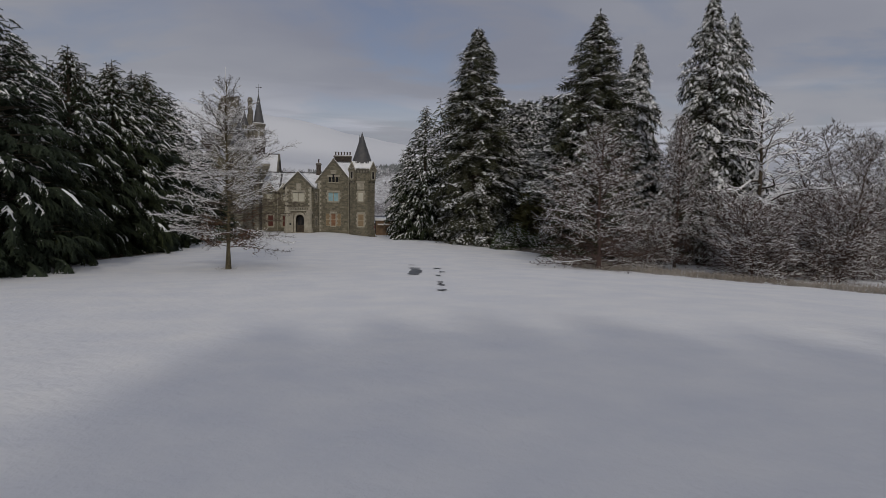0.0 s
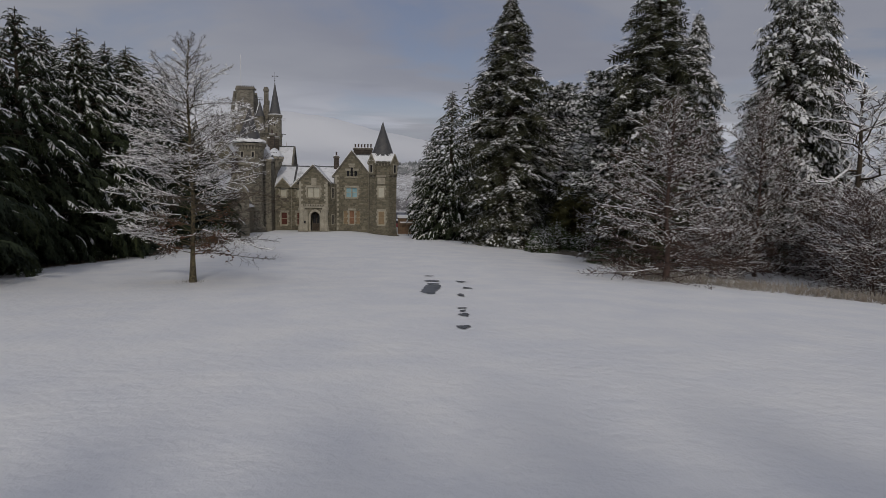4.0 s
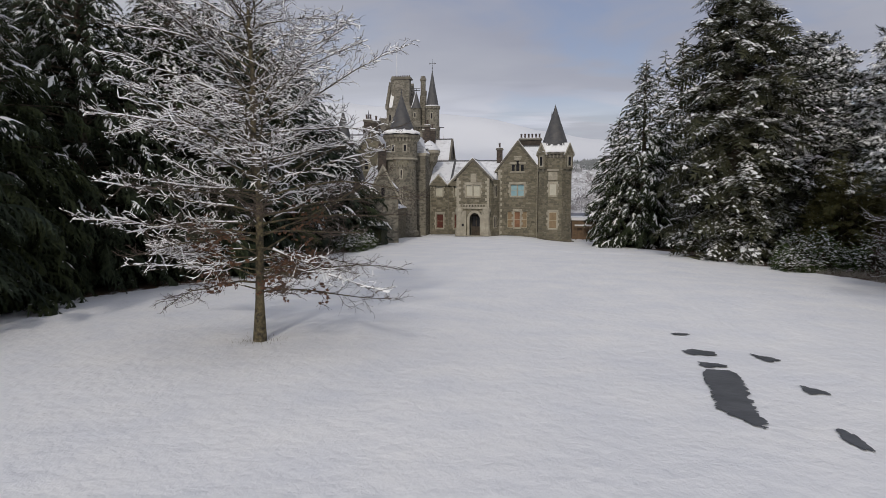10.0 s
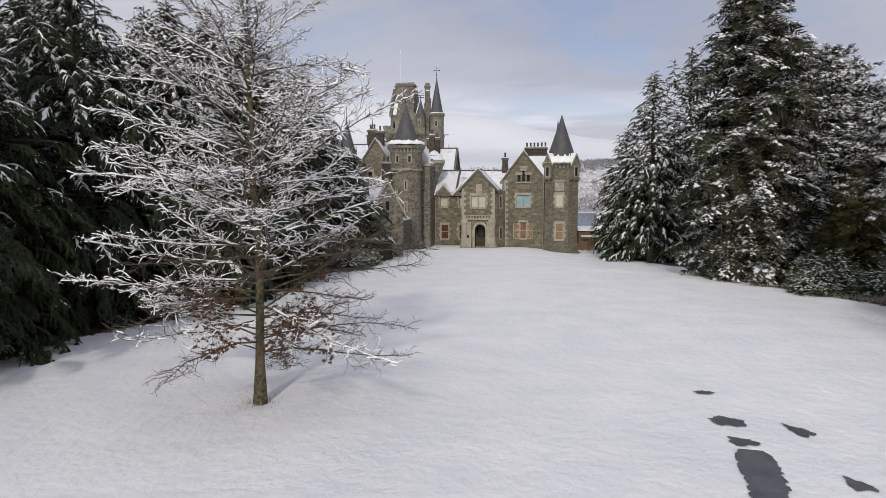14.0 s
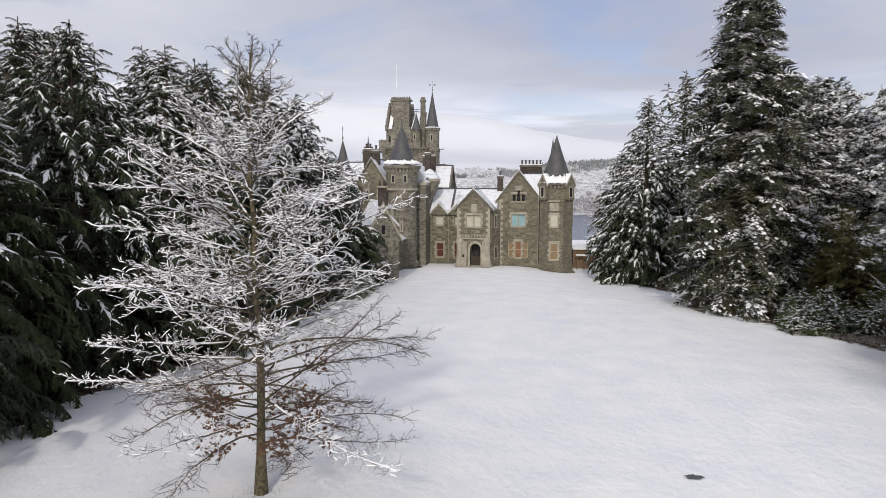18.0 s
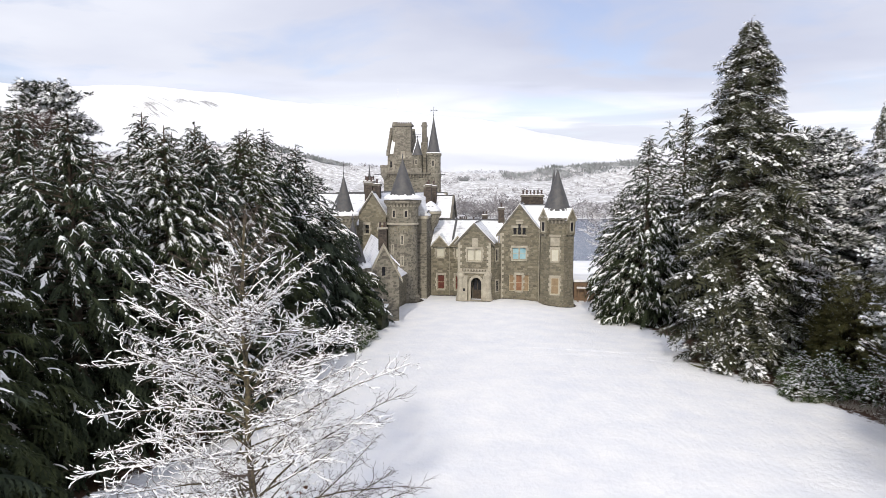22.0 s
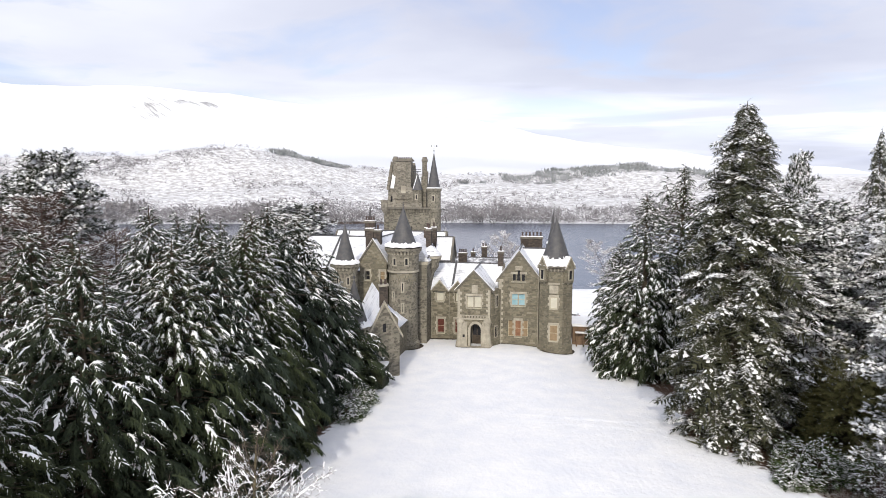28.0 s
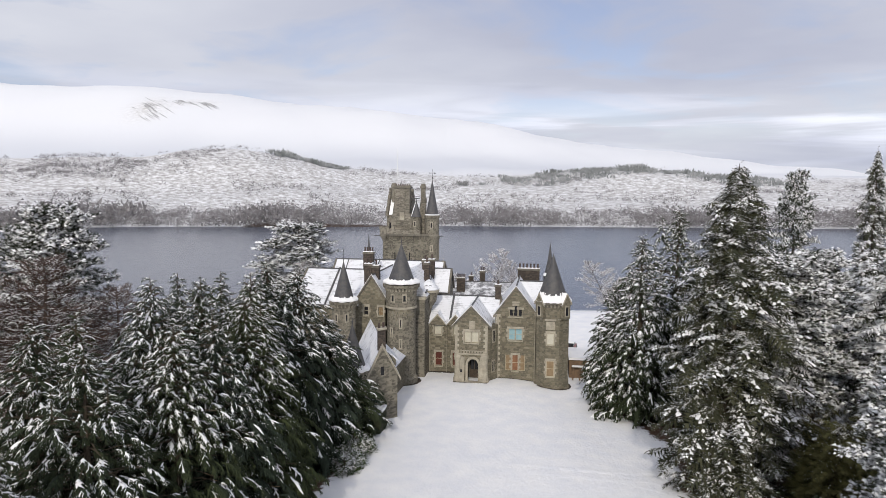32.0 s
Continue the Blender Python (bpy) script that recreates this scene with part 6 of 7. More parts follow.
def plume(r, snow):
    """An arching branch end, 1 m long, with hanging sprays on both sides; foliage and its snow."""
    V, F, SV, SF = [], [], [], []
    rise, fall, bow = r.uniform(0.15, 0.45), r.uniform(0.55, 1.05), r.uniform(-0.2, 0.2)

    def axis(t):
        return Vector((t * (1 - 0.12 * t), bow * t * t, rise * t - fall * t * t))

    def strip(pts, wid, up, verts, faces, jag):
        k = len(verts)
        for i, p in enumerate(pts):
            d = pts[min(i + 1, len(pts) - 1)] - pts[max(i - 1, 0)]
            s = d.cross(Vector((0, 0, 1))); s.normalize()
            w = wid[i]
            verts.append(tuple(p - s * w * r.uniform(1 - jag, 1 + jag) + Vector((0, 0, up - w * 0.5))))
            verts.append(tuple(p + Vector((0, 0, up + w * 0.4))))
            verts.append(tuple(p + s * w * r.uniform(1 - jag, 1 + jag) + Vector((0, 0, up - w * 0.5))))
            if i:
                a = k + 3 * (i - 1)
                faces += [(a, a + 3, a + 4), (a, a + 4, a + 1), (a + 1, a + 4, a + 5), (a + 1, a + 5, a + 2)]

    n = 10
    lie = r.uniform(0.1, 0.55)
    end = lie + r.uniform(0.25, 0.5)
    strip([axis(i / 4) for i in range(5)], [0.04, 0.05, 0.05, 0.04, 0.01], 0.0, V, F, 0.3)
    if snow > 0.15:
        # an uneven cap of snow on the crest of the branch end
        strip([axis(min(0.97, lie - 0.06 + (end - lie + 0.1) * i / 4)) for i in range(5)], [0.015] + [(0.022 + 0.045 * snow) * r.uniform(0.4, 1.4) for _ in range(3)] + [0.012], 0.03, SV, SF, 0.7)
    for i in range(n):
        t = 0.08 + 0.86 * (i + r.random()) / n
        for sd in (-1, 1):
            L = (0.50 - 0.26 * t) * r.uniform(0.55, 1.25)
            q = axis(t)
            d = Vector((r.uniform(0.35, 0.8), sd * r.uniform(0.4, 0.95), r.uniform(-0.8, -0.2) - 0.3 * t))
            a = q + d * L * 0.5
            b = a + Vector((d.x * 0.6, d.y * 0.55, d.z - 0.5)) * L * 0.5
            k = len(V)
            s = d.cross(Vector((0, 0, 1))).normalized() * 0.027
            V += [tuple(q - s * 0.6), tuple(q + s * 0.6), tuple(a + s), tuple(a - s), tuple(b)]
            F += [(k, k + 1, k + 2), (k, k + 2, k + 3), (k + 3, k + 2, k + 4)]
            for m in range(2):
                c = q.lerp(a, 0.6) if m == 0 else a.lerp(b, 0.25)
                for s2 in (-1, 1):
                    k = len(V)
                    e = c + s * s2 * r.uniform(2.0, 4.4) + Vector((0.03, 0, -0.09)) * r.uniform(0.6, 1.6)
                    V += [tuple(c - d * 0.025), tuple(c + d * 0.03), tuple(e)]
                    F.append((k, k + 1, k + 2))
            if r.random() < snow * (1.05 if lie < t < end else 0.5):
                f = r.uniform(0.35, 1.0)
                w = r.uniform(0.010, 0.030)
                strip([q, q.lerp(a, 0.6 * f + 0.2), a.lerp(b, f * 0.8)], [w, w * 1.25, 0.006], 0.02, SV, SF, 0.7)
    return np.array(V), np.array(F), np.array(SV), np.array(SF)


def cypress(label, H, R, seed, branches=110, snow=0.5, prof=0.72, shoulder=0.5, crests=5, shed=True):
    """Columnar cypress of arching, hanging branch ends with snow along their ridges."""
    r = random.Random(seed)
    grades = (0.0, 0.3, 0.62, 0.95)
    kinds = [plume(r, grades[i % 4]) for i in range(16)]
    P, AZ, EL, LE, RO, PK, limbs = [], [], [], [], [], [], []

    def add(p, az, el, le, load):
        P.append(p); AZ.append(az); EL.append(el); LE.append(le); RO.append(r.uniform(-0.3, 0.3))
        g = 0 if load < 0.12 else 1 if load < 0.42 else 2 if load < 0.75 else 3
        PK.append(g + 4 * r.randint(0, 3))

    leaders = [(0.0, 0.0, 1.0)] + [(r.uniform(0.9, 2.2) * math.cos(a), r.uniform(0.9, 2.2) * math.sin(a), r.uniform(0.8, 0.95)) for a in (r.random() * 1.2 + 6.283 * q / (crests - 1) for q in range(crests - 1))]
    for b in range(branches):
        u = (b + r.random()) / branches
        k = 0.05 + 0.92 * u
        h = H * k
        az = b * 2.39996 + r.uniform(-0.4, 0.4)
        out = R * min(1.0, (max(0.0, 1 - k) / shoulder) ** prof * 0.98 + 0.02) * r.uniform(0.66, 1.12) * (1 + 0.13 * math.sin(3 * az + 7 * k + seed))
        load = r.gauss(snow + 0.5 * (k - 0.6), 0.28)
        if shed and k < 0.58 and r.random() > 0.12 + 0.75 * k:
            load = 0.0
        size = (0.6 + 1.0 * min(1.0, out / R * 1.1)) * (1.5 - 0.9 * k) * r.uniform(0.7, 1.25)
        back = size * 0.55
        for j in range(4):
            a2 = az + (0, 0.4, -0.4, 0.2)[j] * r.uniform(0.5, 1.3)
            o2 = max(0.05, out - back - (0, 0.35, 0.4, 1.5)[j])
            z = h + r.uniform(-0.35, 0.35) - 0.12 * o2 - (0, 0, 0, 0.4)[j]
            add((o2 * math.cos(a2), o2 * math.sin(a2), z), a2, r.uniform(-0.5, 0.12) + 0.3 * k - 0.02, size * (1, 0.85, 0.85, 1.0)[j], load - (0, 0.1, 0.1, 0.6)[j])
        limbs.append(([(0, 0, h - 0.3), (out * 0.5 * math.cos(az), out * 0.5 * math.sin(az), h), (out * 0.8 * math.cos(az), out * 0.8 * math.sin(az), h)], [0.06, 0.04, 0.02]))
    for lx, ly, top in leaders:
        for i in range(13):
            add((lx, ly, H * top - 0.3 - 0.17 * i), i * 2.4, 0.85 - 0.1 * i, 0.5 + 0.07 * i, r.gauss(snow + 0.15, 0.3))
        limbs.append(([(lx * 0.3, ly * 0.3, H * 0.78), (lx, ly, H * top - 1.2), (lx, ly, H * top)], [0.05, 0.04, 0.015]))
    P, AZ, EL, LE, RO, PK = (np.array(v) for v in (P, AZ, EL, LE, RO, PK))
    tree = tagged(new("cypress"), label, "tree")
    tv, tf = tubes([([(0, 0, -0.5), (0.05, 0, H * 0.3), (0, 0.06, H * 0.7), (0, 0, H)], [0.02 * H + 0.04, 0.017 * H, 0.008 * H, 0.02])], 9)
    part_me("trunk", mesh_np("trunk", tv, tf, M_BARK, smooth=True), tree)
    lv, lf = tubes(limbs, 3)
    lf = np.concatenate([lf[:, [0, 1, 2]], lf[:, [0, 2, 3]]])
    cv, cf = place([(k[0], k[1]) for k in kinds], P, AZ, EL, LE, RO, PK)
    idx = np.concatenate([np.zeros(len(cf)), np.ones(len(lf))])
    part_me("crown", mesh_np("crown", np.concatenate([cv, lv]), np.concatenate([cf, lf + len(cv)]), [M_CYPRESS, M_BARK], idx), tree)
    m = PK % 4 > 0
    sv, sf = place([(k[2], k[3]) if len(k[2]) else (np.zeros((3, 3)), np.array([[0, 1, 2]])) for k in kinds], P[m], AZ[m], EL[m], LE[m], RO[m], PK[m])
    tagged(part_me("snow_load", mesh_np("snow_load", sv, sf, M_SNOW), tree, "streaks of snow lying on the hanging sprays"), kind="stuff")
    return tree


def bare_tree(name, label, H, R, seed, stems=1, prim=60, sec=8, twigs=5, trunk_mat=None, twig_mat=None, snow=0.016, low=0.2, up=(0.05, 0.5), leaves=0, category="tree", trunk_r=0.02, curl=0.25, top_bare=1.0, boughs=False, thick=1.0, wild=0.16, some=1.0, lowbough=0.75, knobs=False, bare_below=0.0, limb=1.0, lee=0.0, arch=False):
    """A leafless tree or shrub with snow on every branch."""
    r = random.Random(seed)
    big, fine, white = [], [], []

    leaf_at = []

    def line(p, d, L, n, bend, bent=None, zmin=-1.0):
        pts = [Vector(p)]
        d = Vector(d).normalized()
        for i in range(n):
            d = (d + Vector((r.uniform(-1, 1), r.uniform(-1, 1), r.uniform(-0.8, 0.8))) * (bent or wild) + Vector((0, 0, bend / n)))
            d.z = max(d.z, zmin)
            d.normalize()
            pts.append(pts[-1] + d * (L / n))
        return pts

    def put(pts, r0, r1, white_w, coarse, b):
        rad = [r0 + (r1 - r0) * i / (len(pts) - 1) for i in range(len(pts))]
        (big if coarse else fine).append(([tuple(p) for p in pts], rad, b))
        if white_w and (coarse or r.random() < some):
            k = 0 if not coarse else 1
            white.append(([tuple(p + Vector((0, 0, rad[i] * 0.5))) for i, p in enumerate(pts)][k:], [(white_w + rad[i] * 0.3) * (0.7 + 0.6 * r.random() if not knobs else 0.08 if r.random() < 0.3 else 0.5 + 1.2 * r.random()) for i in range(len(pts))][k:], b))

    trunks = []
    for s in range(stems):
        a = s * 2.4 + r.random()
        lean = 0 if stems == 1 else r.uniform(0.1, 0.5)
        base = Vector((0, 0, -0.3)) if stems == 1 else Vector((0.3 * math.cos(a), 0.3 * math.sin(a), -0.2))
        L = H if stems == 1 else H * r.uniform(0.6, 1.0)
        pts = [base]
        for i in range(8):
            t = (i + 1) / 8
            pts.append(base + Vector((lean * math.cos(a) * L * t + r.uniform(-0.05, 0.05) * L * 0.15, lean * math.sin(a) * L * t + r.uniform(-0.05, 0.05) * L * 0.15, (L + 0.3) * t)))
        rr = trunk_r * H / math.sqrt(stems)
        big.append(([tuple(p) for p in pts], [rr * 1.8] + [rr * (1 - 0.115 * i) for i in range(8)]))
        trunks.append(pts)
    for b in range(prim):
        tr = trunks[b % stems]
        k = low + (0.97 - low) * ((b + r.random()) / prim) ** (1.08 if arch else 1.0)
        f = k * 8
        i = min(7, int(f))
        p = tr[i].lerp(tr[i + 1], f - i)
        az = b * 2.39996 + r.uniform(-0.6, 0.6)
        shape = math.sin(min(1, (1 - k) * 1.25 + 0.12) * 1.57) * (lowbough + (1 - lowbough) * min(1, (k - low) / 0.2))
        L = R * shape * r.uniform(0.75, 1.2) * (0.85 if knobs and k > 0.8 else 1.0)
        el = up[0] + (up[1] - up[0]) * k ** 1.3 + r.uniform(-0.12, 0.12)
        d = Vector((math.cos(az) * math.cos(el), math.sin(az) * math.cos(el), math.sin(el)))
        pts = line(p, d, L, 6, -0.42 * math.sin(el) - 0.03 if arch else curl * (k - 0.35) + (0.06 if knobs else 0.0), 0.2 if knobs else None, -0.22 if arch else -0.12 if knobs else -1.0)
        fine_n = 5 if knobs else 3
        keeps = top_bare if k > 0.82 else 0.35 if k < bare_below else 1
        if lee and k < 0.38:
            # wind-blown snow clings on one side only
            keeps = 0.1 if math.cos(az - lee) > 0.15 else 0.85
        sn = snow if r.random() < keeps else 0
        put(pts, (0.0075 * L ** 0.8 + 0.005) * limb, 0.005 * limb, sn * 1.25, True, b)
        shoots = sec if not knobs or k < 0.78 else sec // 3
        for q in range(shoots):
            t = 0.22 + 0.75 * (q + r.random()) / shoots
            f2 = t * 6
            i2 = min(5, int(f2))
            p2 = pts[i2].lerp(pts[i2 + 1], f2 - i2)
            dd = (pts[i2 + 1] - pts[i2]).normalized()
            side = dd.cross(Vector((0, 0, 1))).normalized() * (1 if q % 2 else -1)
            d2 = dd + side * r.uniform(0.5, 1.5) + Vector((0, 0, r.uniform(-0.4, 0.5)))
            L2 = (L * (0.19 - 0.12 * t) * r.uniform(0.3, 1.5) + 0.10) if knobs else (L * (0.42 - 0.24 * t) * r.uniform(0.5, 1.4) + 0.12)
            pts2 = line(p2, d2, L2, fine_n, 0.1, 0.5 if knobs else None)
            put(pts2, 0.008 * thick, 0.004 * thick, sn, False, b)
            for w in range(twigs):
                t3 = 0.25 + 0.7 * (w + r.random()) / twigs
                f3 = t3 * fine_n
                i3 = min(fine_n - 1, int(f3))
                p3 = pts2[i3].lerp(pts2[i3 + 1], f3 - i3)
                d3 = (pts2[i3 + 1] - pts2[i3]).normalized()
                s3 = d3.cross(Vector((0, 0, 1))).normalized() * (1 if w % 2 else -1)
                pts3 = line(p3, d3 + s3 * r.uniform(0.5, 1.4) + Vector((0, 0, r.uniform(-0.5, 0.6))), L2 * r.uniform(0.2, 0.5) + (0.045 if knobs else 0.07), 3 if knobs else 2, 0.05, 0.6 if knobs else None)
                if leaves and k < 0.29 and (pts3[0] - p).length < R * 0.42:
                    leaf_at.append(pts3[1])
                put(pts3, 0.0055 * thick, 0.003 * thick, sn * 0.8, False, b)
    tree = tagged(new(name), label, category)
    v, f = tubes(big[:stems], 8)
    part_me("trunk", mesh_np("trunk", v, f, trunk_mat or M_BARK, smooth=True), tree)
    if boughs:
        for b in range(prim):
            v, f = tubes([big[stems + b]], 5)
            v2, f2 = tubes([q for q in fine if q[2] == b], 3)
            o = part_me("bough", mesh_np("bough", np.concatenate([v, v2]), np.concatenate([f, f2 + len(v)]), [trunk_mat, twig_mat], np.concatenate([np.zeros(len(f)), np.ones(len(f2))])), tree)
            w = [q for q in white if q[2] == b]
            if w:
                v, f = ribbons(w)
                tagged(part_me("snow_load", mesh_np("snow_load", v, f, M_SNOW), o, "snow lying along the bough"), kind="stuff")
    else:
        v, f = tubes(big[stems:], 4)
        v2, f2 = blades(fine)
        part_me("crown", mesh_np("crown", np.concatenate([v, v2]), np.concatenate([f, f2 + len(v)]), [trunk_mat or M_BARK, twig_mat or M_TWIG], np.concatenate([np.zeros(len(f)), np.ones(len(f2))])), tree)
        if white and snow:
            v, f = ribbons(white)
            tagged(part_me("snow_load", mesh_np("snow_load", v, f, M_SNOW), tree, "snow lying along the branches"), kind="stuff")
    if leaves:
        lv, lf = [], []
        for i in range(leaves):
            c = np.array(r.choice(leaf_at)) + np.array((r.uniform(-0.04, 0.04), r.uniform(-0.04, 0.04), -0.02))
            a, b = np.clip(np.random.default_rng(i).normal(size=(2, 3)), -1.6, 1.6) * 0.027
            k = len(lv)
            lv += [c - a, c + b, c + a, c - b]
            lf.append((k, k + 1, k + 2, k + 3))
        part_me("withered_leaves", mesh_np("withered_leaves", lv, lf, M_LEAF), tree, "clinging rusty brown leaves")
    return tree


def stand(ob, x, y, rot=0.0, s=1.0, sz=None, sink=0.1):
    ob.matrix_world = pose(x, y, gz(x, y) - sink, 0, 0, rot) @ Matrix.Diagonal((s, s, sz or s, 1))


def again(ob, x, y, rot=0.0, s=1.0, sz=None, sink=0.1):
    keep = tuple(ob.scale)
    m = pose(x, y, gz(x, y) - sink, 0, 0, rot) @ Matrix.Diagonal((s / keep[0], s / keep[1], (sz or s) / keep[2], 1))
    return copy_thing(ob, m)


# dark cypress wall along the lawn: (x, y, top height above sea of the lawn, radius)
CY = [cypress("tall dark green cypress with drooping snow-laden sprays", 17.0, 4.6, 11 + i, 195, (0.5, 0.88, 0.42)[i], 0.72) for i in range(3)]
CY.append(cypress("dark cypress in the back row with little snow", 17.0, 4.6, 19, 80, 0.42, 0.85))
ROW = ((-21.7, -64.5, 17.2, 4.9), (-21.9, -58.4, 15.6, 4.4), (-20.3, -52.3, 16.8, 4.4), (-24.0, -50.0, 17.5, 4.4), (-18.3, -47.2, 16.8, 4.3), (-24.8, -45.0, 17.0, 4.6), (-17.3, -44.0, 16.6, 4.0),
       (-22.9, -39.6, 18.3, 4.6), (-20.6, -37.0, 18.0, 4.2), (-16.8, -39.6, 17.2, 4.2), (-18.0, -34.0, 17.8, 4.4), (-23.8, -33.0, 17.6, 4.6), (-18.0, -29.6, 18.2, 4.4), (-16.4, -26.0, 17.2, 4.7), (-14.8, -21.5, 12.2, 4.6), (-13.1, -18.0, 6.4, 3.0),
       (-26.5, -70.0, 17.0, 4.8), (-24.2, -71.5, 16.0, 4.2), (-23.0, -26.0, 16.8, 4.4))
for i, (x, y, top, rad) in enumerate(ROW):
    base = CY[3] if i in (5, 11) or i > 15 else CY[i % 3]
    hgt = (top + 0.7 - gz(x, y)) / 17.0
    if i < 3 or i == 5:
        stand(base, x, y, i * 77, rad / 4.6, hgt)
    else:
        again(base, x, y, i * 77 + 20, rad / 4.6, hgt)
for o in scene.objects:
    if o.name.startswith("cypress") and o.parent is None:
        o["group"] = "cypress row along the lawn"

# firs on the other side
FIR = [conifer("fir_tree", "tall conical fir with layered snowy branches", 24.0, 5.0, 31, "fir", 370, 25, 0.60, 0.52, prof=0.46, low=0.02)]
CONE = cypress("conical cypress with drooping sprays white with snow", 20.0, 4.6, 73, 185, 1.0, 0.75, 0.62, 3, False)
SPRUCE = conifer("spruce_tree", "tall spruce with hanging snow-laden sprays", 24.0, 5.0, 43, "spruce", 260, 24, 0.74, 0.66, M_FIR_FROST, prof=0.62, low=0.03)
FIR.append(conifer("fir_tree", "tall dark fir standing back among the others", 24.0, 5.0, 37, "fir", 230, 16, 0.72, 0.8, M_FIR_FROST, prof=0.5, low=0.04))
FIR.append(conifer("fir_tree", "snowy fir at the back of the wood", 24.0, 5.0, 41, "fir", 150, 11, 1.02, 0.5, M_FIR_FROST, prof=0.5, low=0.04))
FIRS = ((18.8, -31.3, 26.8, 5.5), (17.9, -10.6, 19.9, 4.8), (22.9, -7.5, 23.0, 4.8), (16.2, -6.6, 14.2, 3.4), (22.6, -53.6, 23.4, 4.6), (38.2, -35.5, 25.8, 4.8), (34.9, -53.0, 26.5, 5.0), (39.5, -50.5, 25.6, 4.8), (24.5, -16.0, 19.5, 4.6), (31.5, -40.0, 18.0, 4.6), (34.0, -28.0, 21.5, 5.0), (33.0, -14.0, 18.5, 4.8), (44.0, -40.0, 21.0, 5.0), (28.0, -4.0, 17.0, 4.8), (24.5, -27.0, 16.0, 4.2))
for i, (x, y, top, rad) in enumerate(FIRS):
    hgt = (top - gz(x, y)) / 24.0
    if i == 0:
        stand(FIR[0], x, y, 0, rad / 5.0, hgt)
    elif i == 1:
        stand(CONE, x, y, 0, rad / 4.6, hgt * 1.2)
    elif i < 4:
        again(CONE, x, y, i * 63, rad / 4.6, hgt * 1.2)
    elif i == 4:
        again(FIR[0], x, y, 252, rad / 5.0, hgt)
    elif i == 5:
        stand(SPRUCE, x, y, 0, rad / 5.0, hgt)
    elif i in (6, 7):
        again(SPRUCE, x, y, i * 63, rad / 5.0, hgt)
    elif i == 8:
        stand(FIR[1], x, y, 0, rad / 5.0, hgt)
    elif (x, y) == (44.0, -40.0):
        stand(FIR[2], x, y, 0, rad / 5.0, hgt)
    else:
        again(FIR[1], x, y, i * 63, rad / 5.0, hgt)
for x, y, top, rad in ((35.0, -3.0, 18.0, 4.8), (41.0, -12.0, 19.0, 4.8), (41.0, -30.0, 22.0, 5.0)):
    again(FIR[2], x, y, x * 7, rad / 5.0, (top - gz(x, y)) / 24.0)

# broad snowy pines and cedars
PN = conifer("pine_tree", "spreading dark pine with snow on its pads of needles", 20.0, 5.6, 51, "pine", 92, 84, 0.58, 0.6, M_PINE, 0.30, 0.30)
PINES = ((27.5, -24.5, 18.6, 4.8), (32.0, -20.0, 18.6, 4.6), (-37.6, -25.0, 22.5, 5.0), (-42.0, -22.0, 20.5, 4.8), (-38.2, 71.8, 15.2, 12.0), (89.0, 92.0, 28.0, 6.0), (21.0, -49.5, 16.0, 3.8))
for i, (x, y, top, rad) in enumerate(PINES):
    hgt = (top - gz(x, y)) / 20.0
    if i == 0:
        stand(PN, x, y, 0, rad / 5.6, hgt)
    else:
        again(PN, x, y, i * 71, rad / 5.6, hgt)
again(FIR[1], 106, 86, 40, 1.1, (35.3 - gz(106, 86)) / 24.0)

# trees standing behind the first camera; they shade the near snow
for x, y, top, rad in ((-16.5, -129.0, 21.5, 4.6), (-12.6, -130.0, 26.0, 4.4), (-9.6, -130.6, 26.6, 4.2), (-6.9, -131.4, 27.0, 4.2), (-3.6, -130.0, 25.6, 4.2), (-0.4, -130.8, 24.2, 4.2), (3.2, -130.2, 23.4, 4.2), (7.5, -131.0, 23.4, 4.0), (12.0, -131.0, 23.0, 4.0)):
    again(FIR[1], x, y, x * 9, rad / 4.4, (top - gz(x, y)) / 24.0)

# the young beech on the lawn
beech = bare_tree("beech", "young beech with snow-laden branches and a few rusty leaves", 11.4, 4.5, 5, 1, 122, 32, 4, M_BEECH, M_TWIG, 0.0112, 0.14, (0.06, 0.95), 3600, trunk_r=0.0105, curl=0.2, top_bare=0.4, boughs=True, wild=0.24, some=0.66, lowbough=0.8, knobs=True, bare_below=0.33, lee=radians(-60), arch=True)
stand(beech, -8.8, -65.0, 30, 1.0, None, 0.0)

# shrubs and small trees by the burn
birch = bare_tree("small_beech", "broad leafless young beech, its rusty twigs thick with frost", 10.4, 4.5, 8, 1, 125, 26, 4, M_TWIG_RED, M_TWIG_RED, 0.0095, 0.05, (0.0, 0.8), 0, trunk_r=0.014, thick=1.9, wild=0.26, some=0.5, lowbough=1.0, bare_below=0.25, knobs=True)
stand(birch, 16.8, -65.0, 0, 1.0)
bush = bare_tree("bare_shrub", "rounded leafless shrub with rusty frosted twigs", 5.4, 2.9, 9, 7, 100, 13, 6, M_TWIG_RED, M_TWIG_RED, 0.009, 0.05, (0.3, 1.0), 0, "shrub", 0.013, thick=2.0, wild=0.36, some=0.34)
stand(bush, 25.7, -70.8, 0, 1.0)
again(bush, 31.7, -71.4, 80, 0.98, 1.15)
again(bush, 23.8, -46.0, 20, 1.1, 1.15)
again(bush, 27.5, -43.0, 120, 1.2, 1.3)
again(bush, 36.5, -64.0, 200, 1.0, 1.1)
again(bush, 42.0, -61.0, 310, 1.1, 1.15)
again(birch, 27.3, -59.5, 130, 0.72, 1.22)
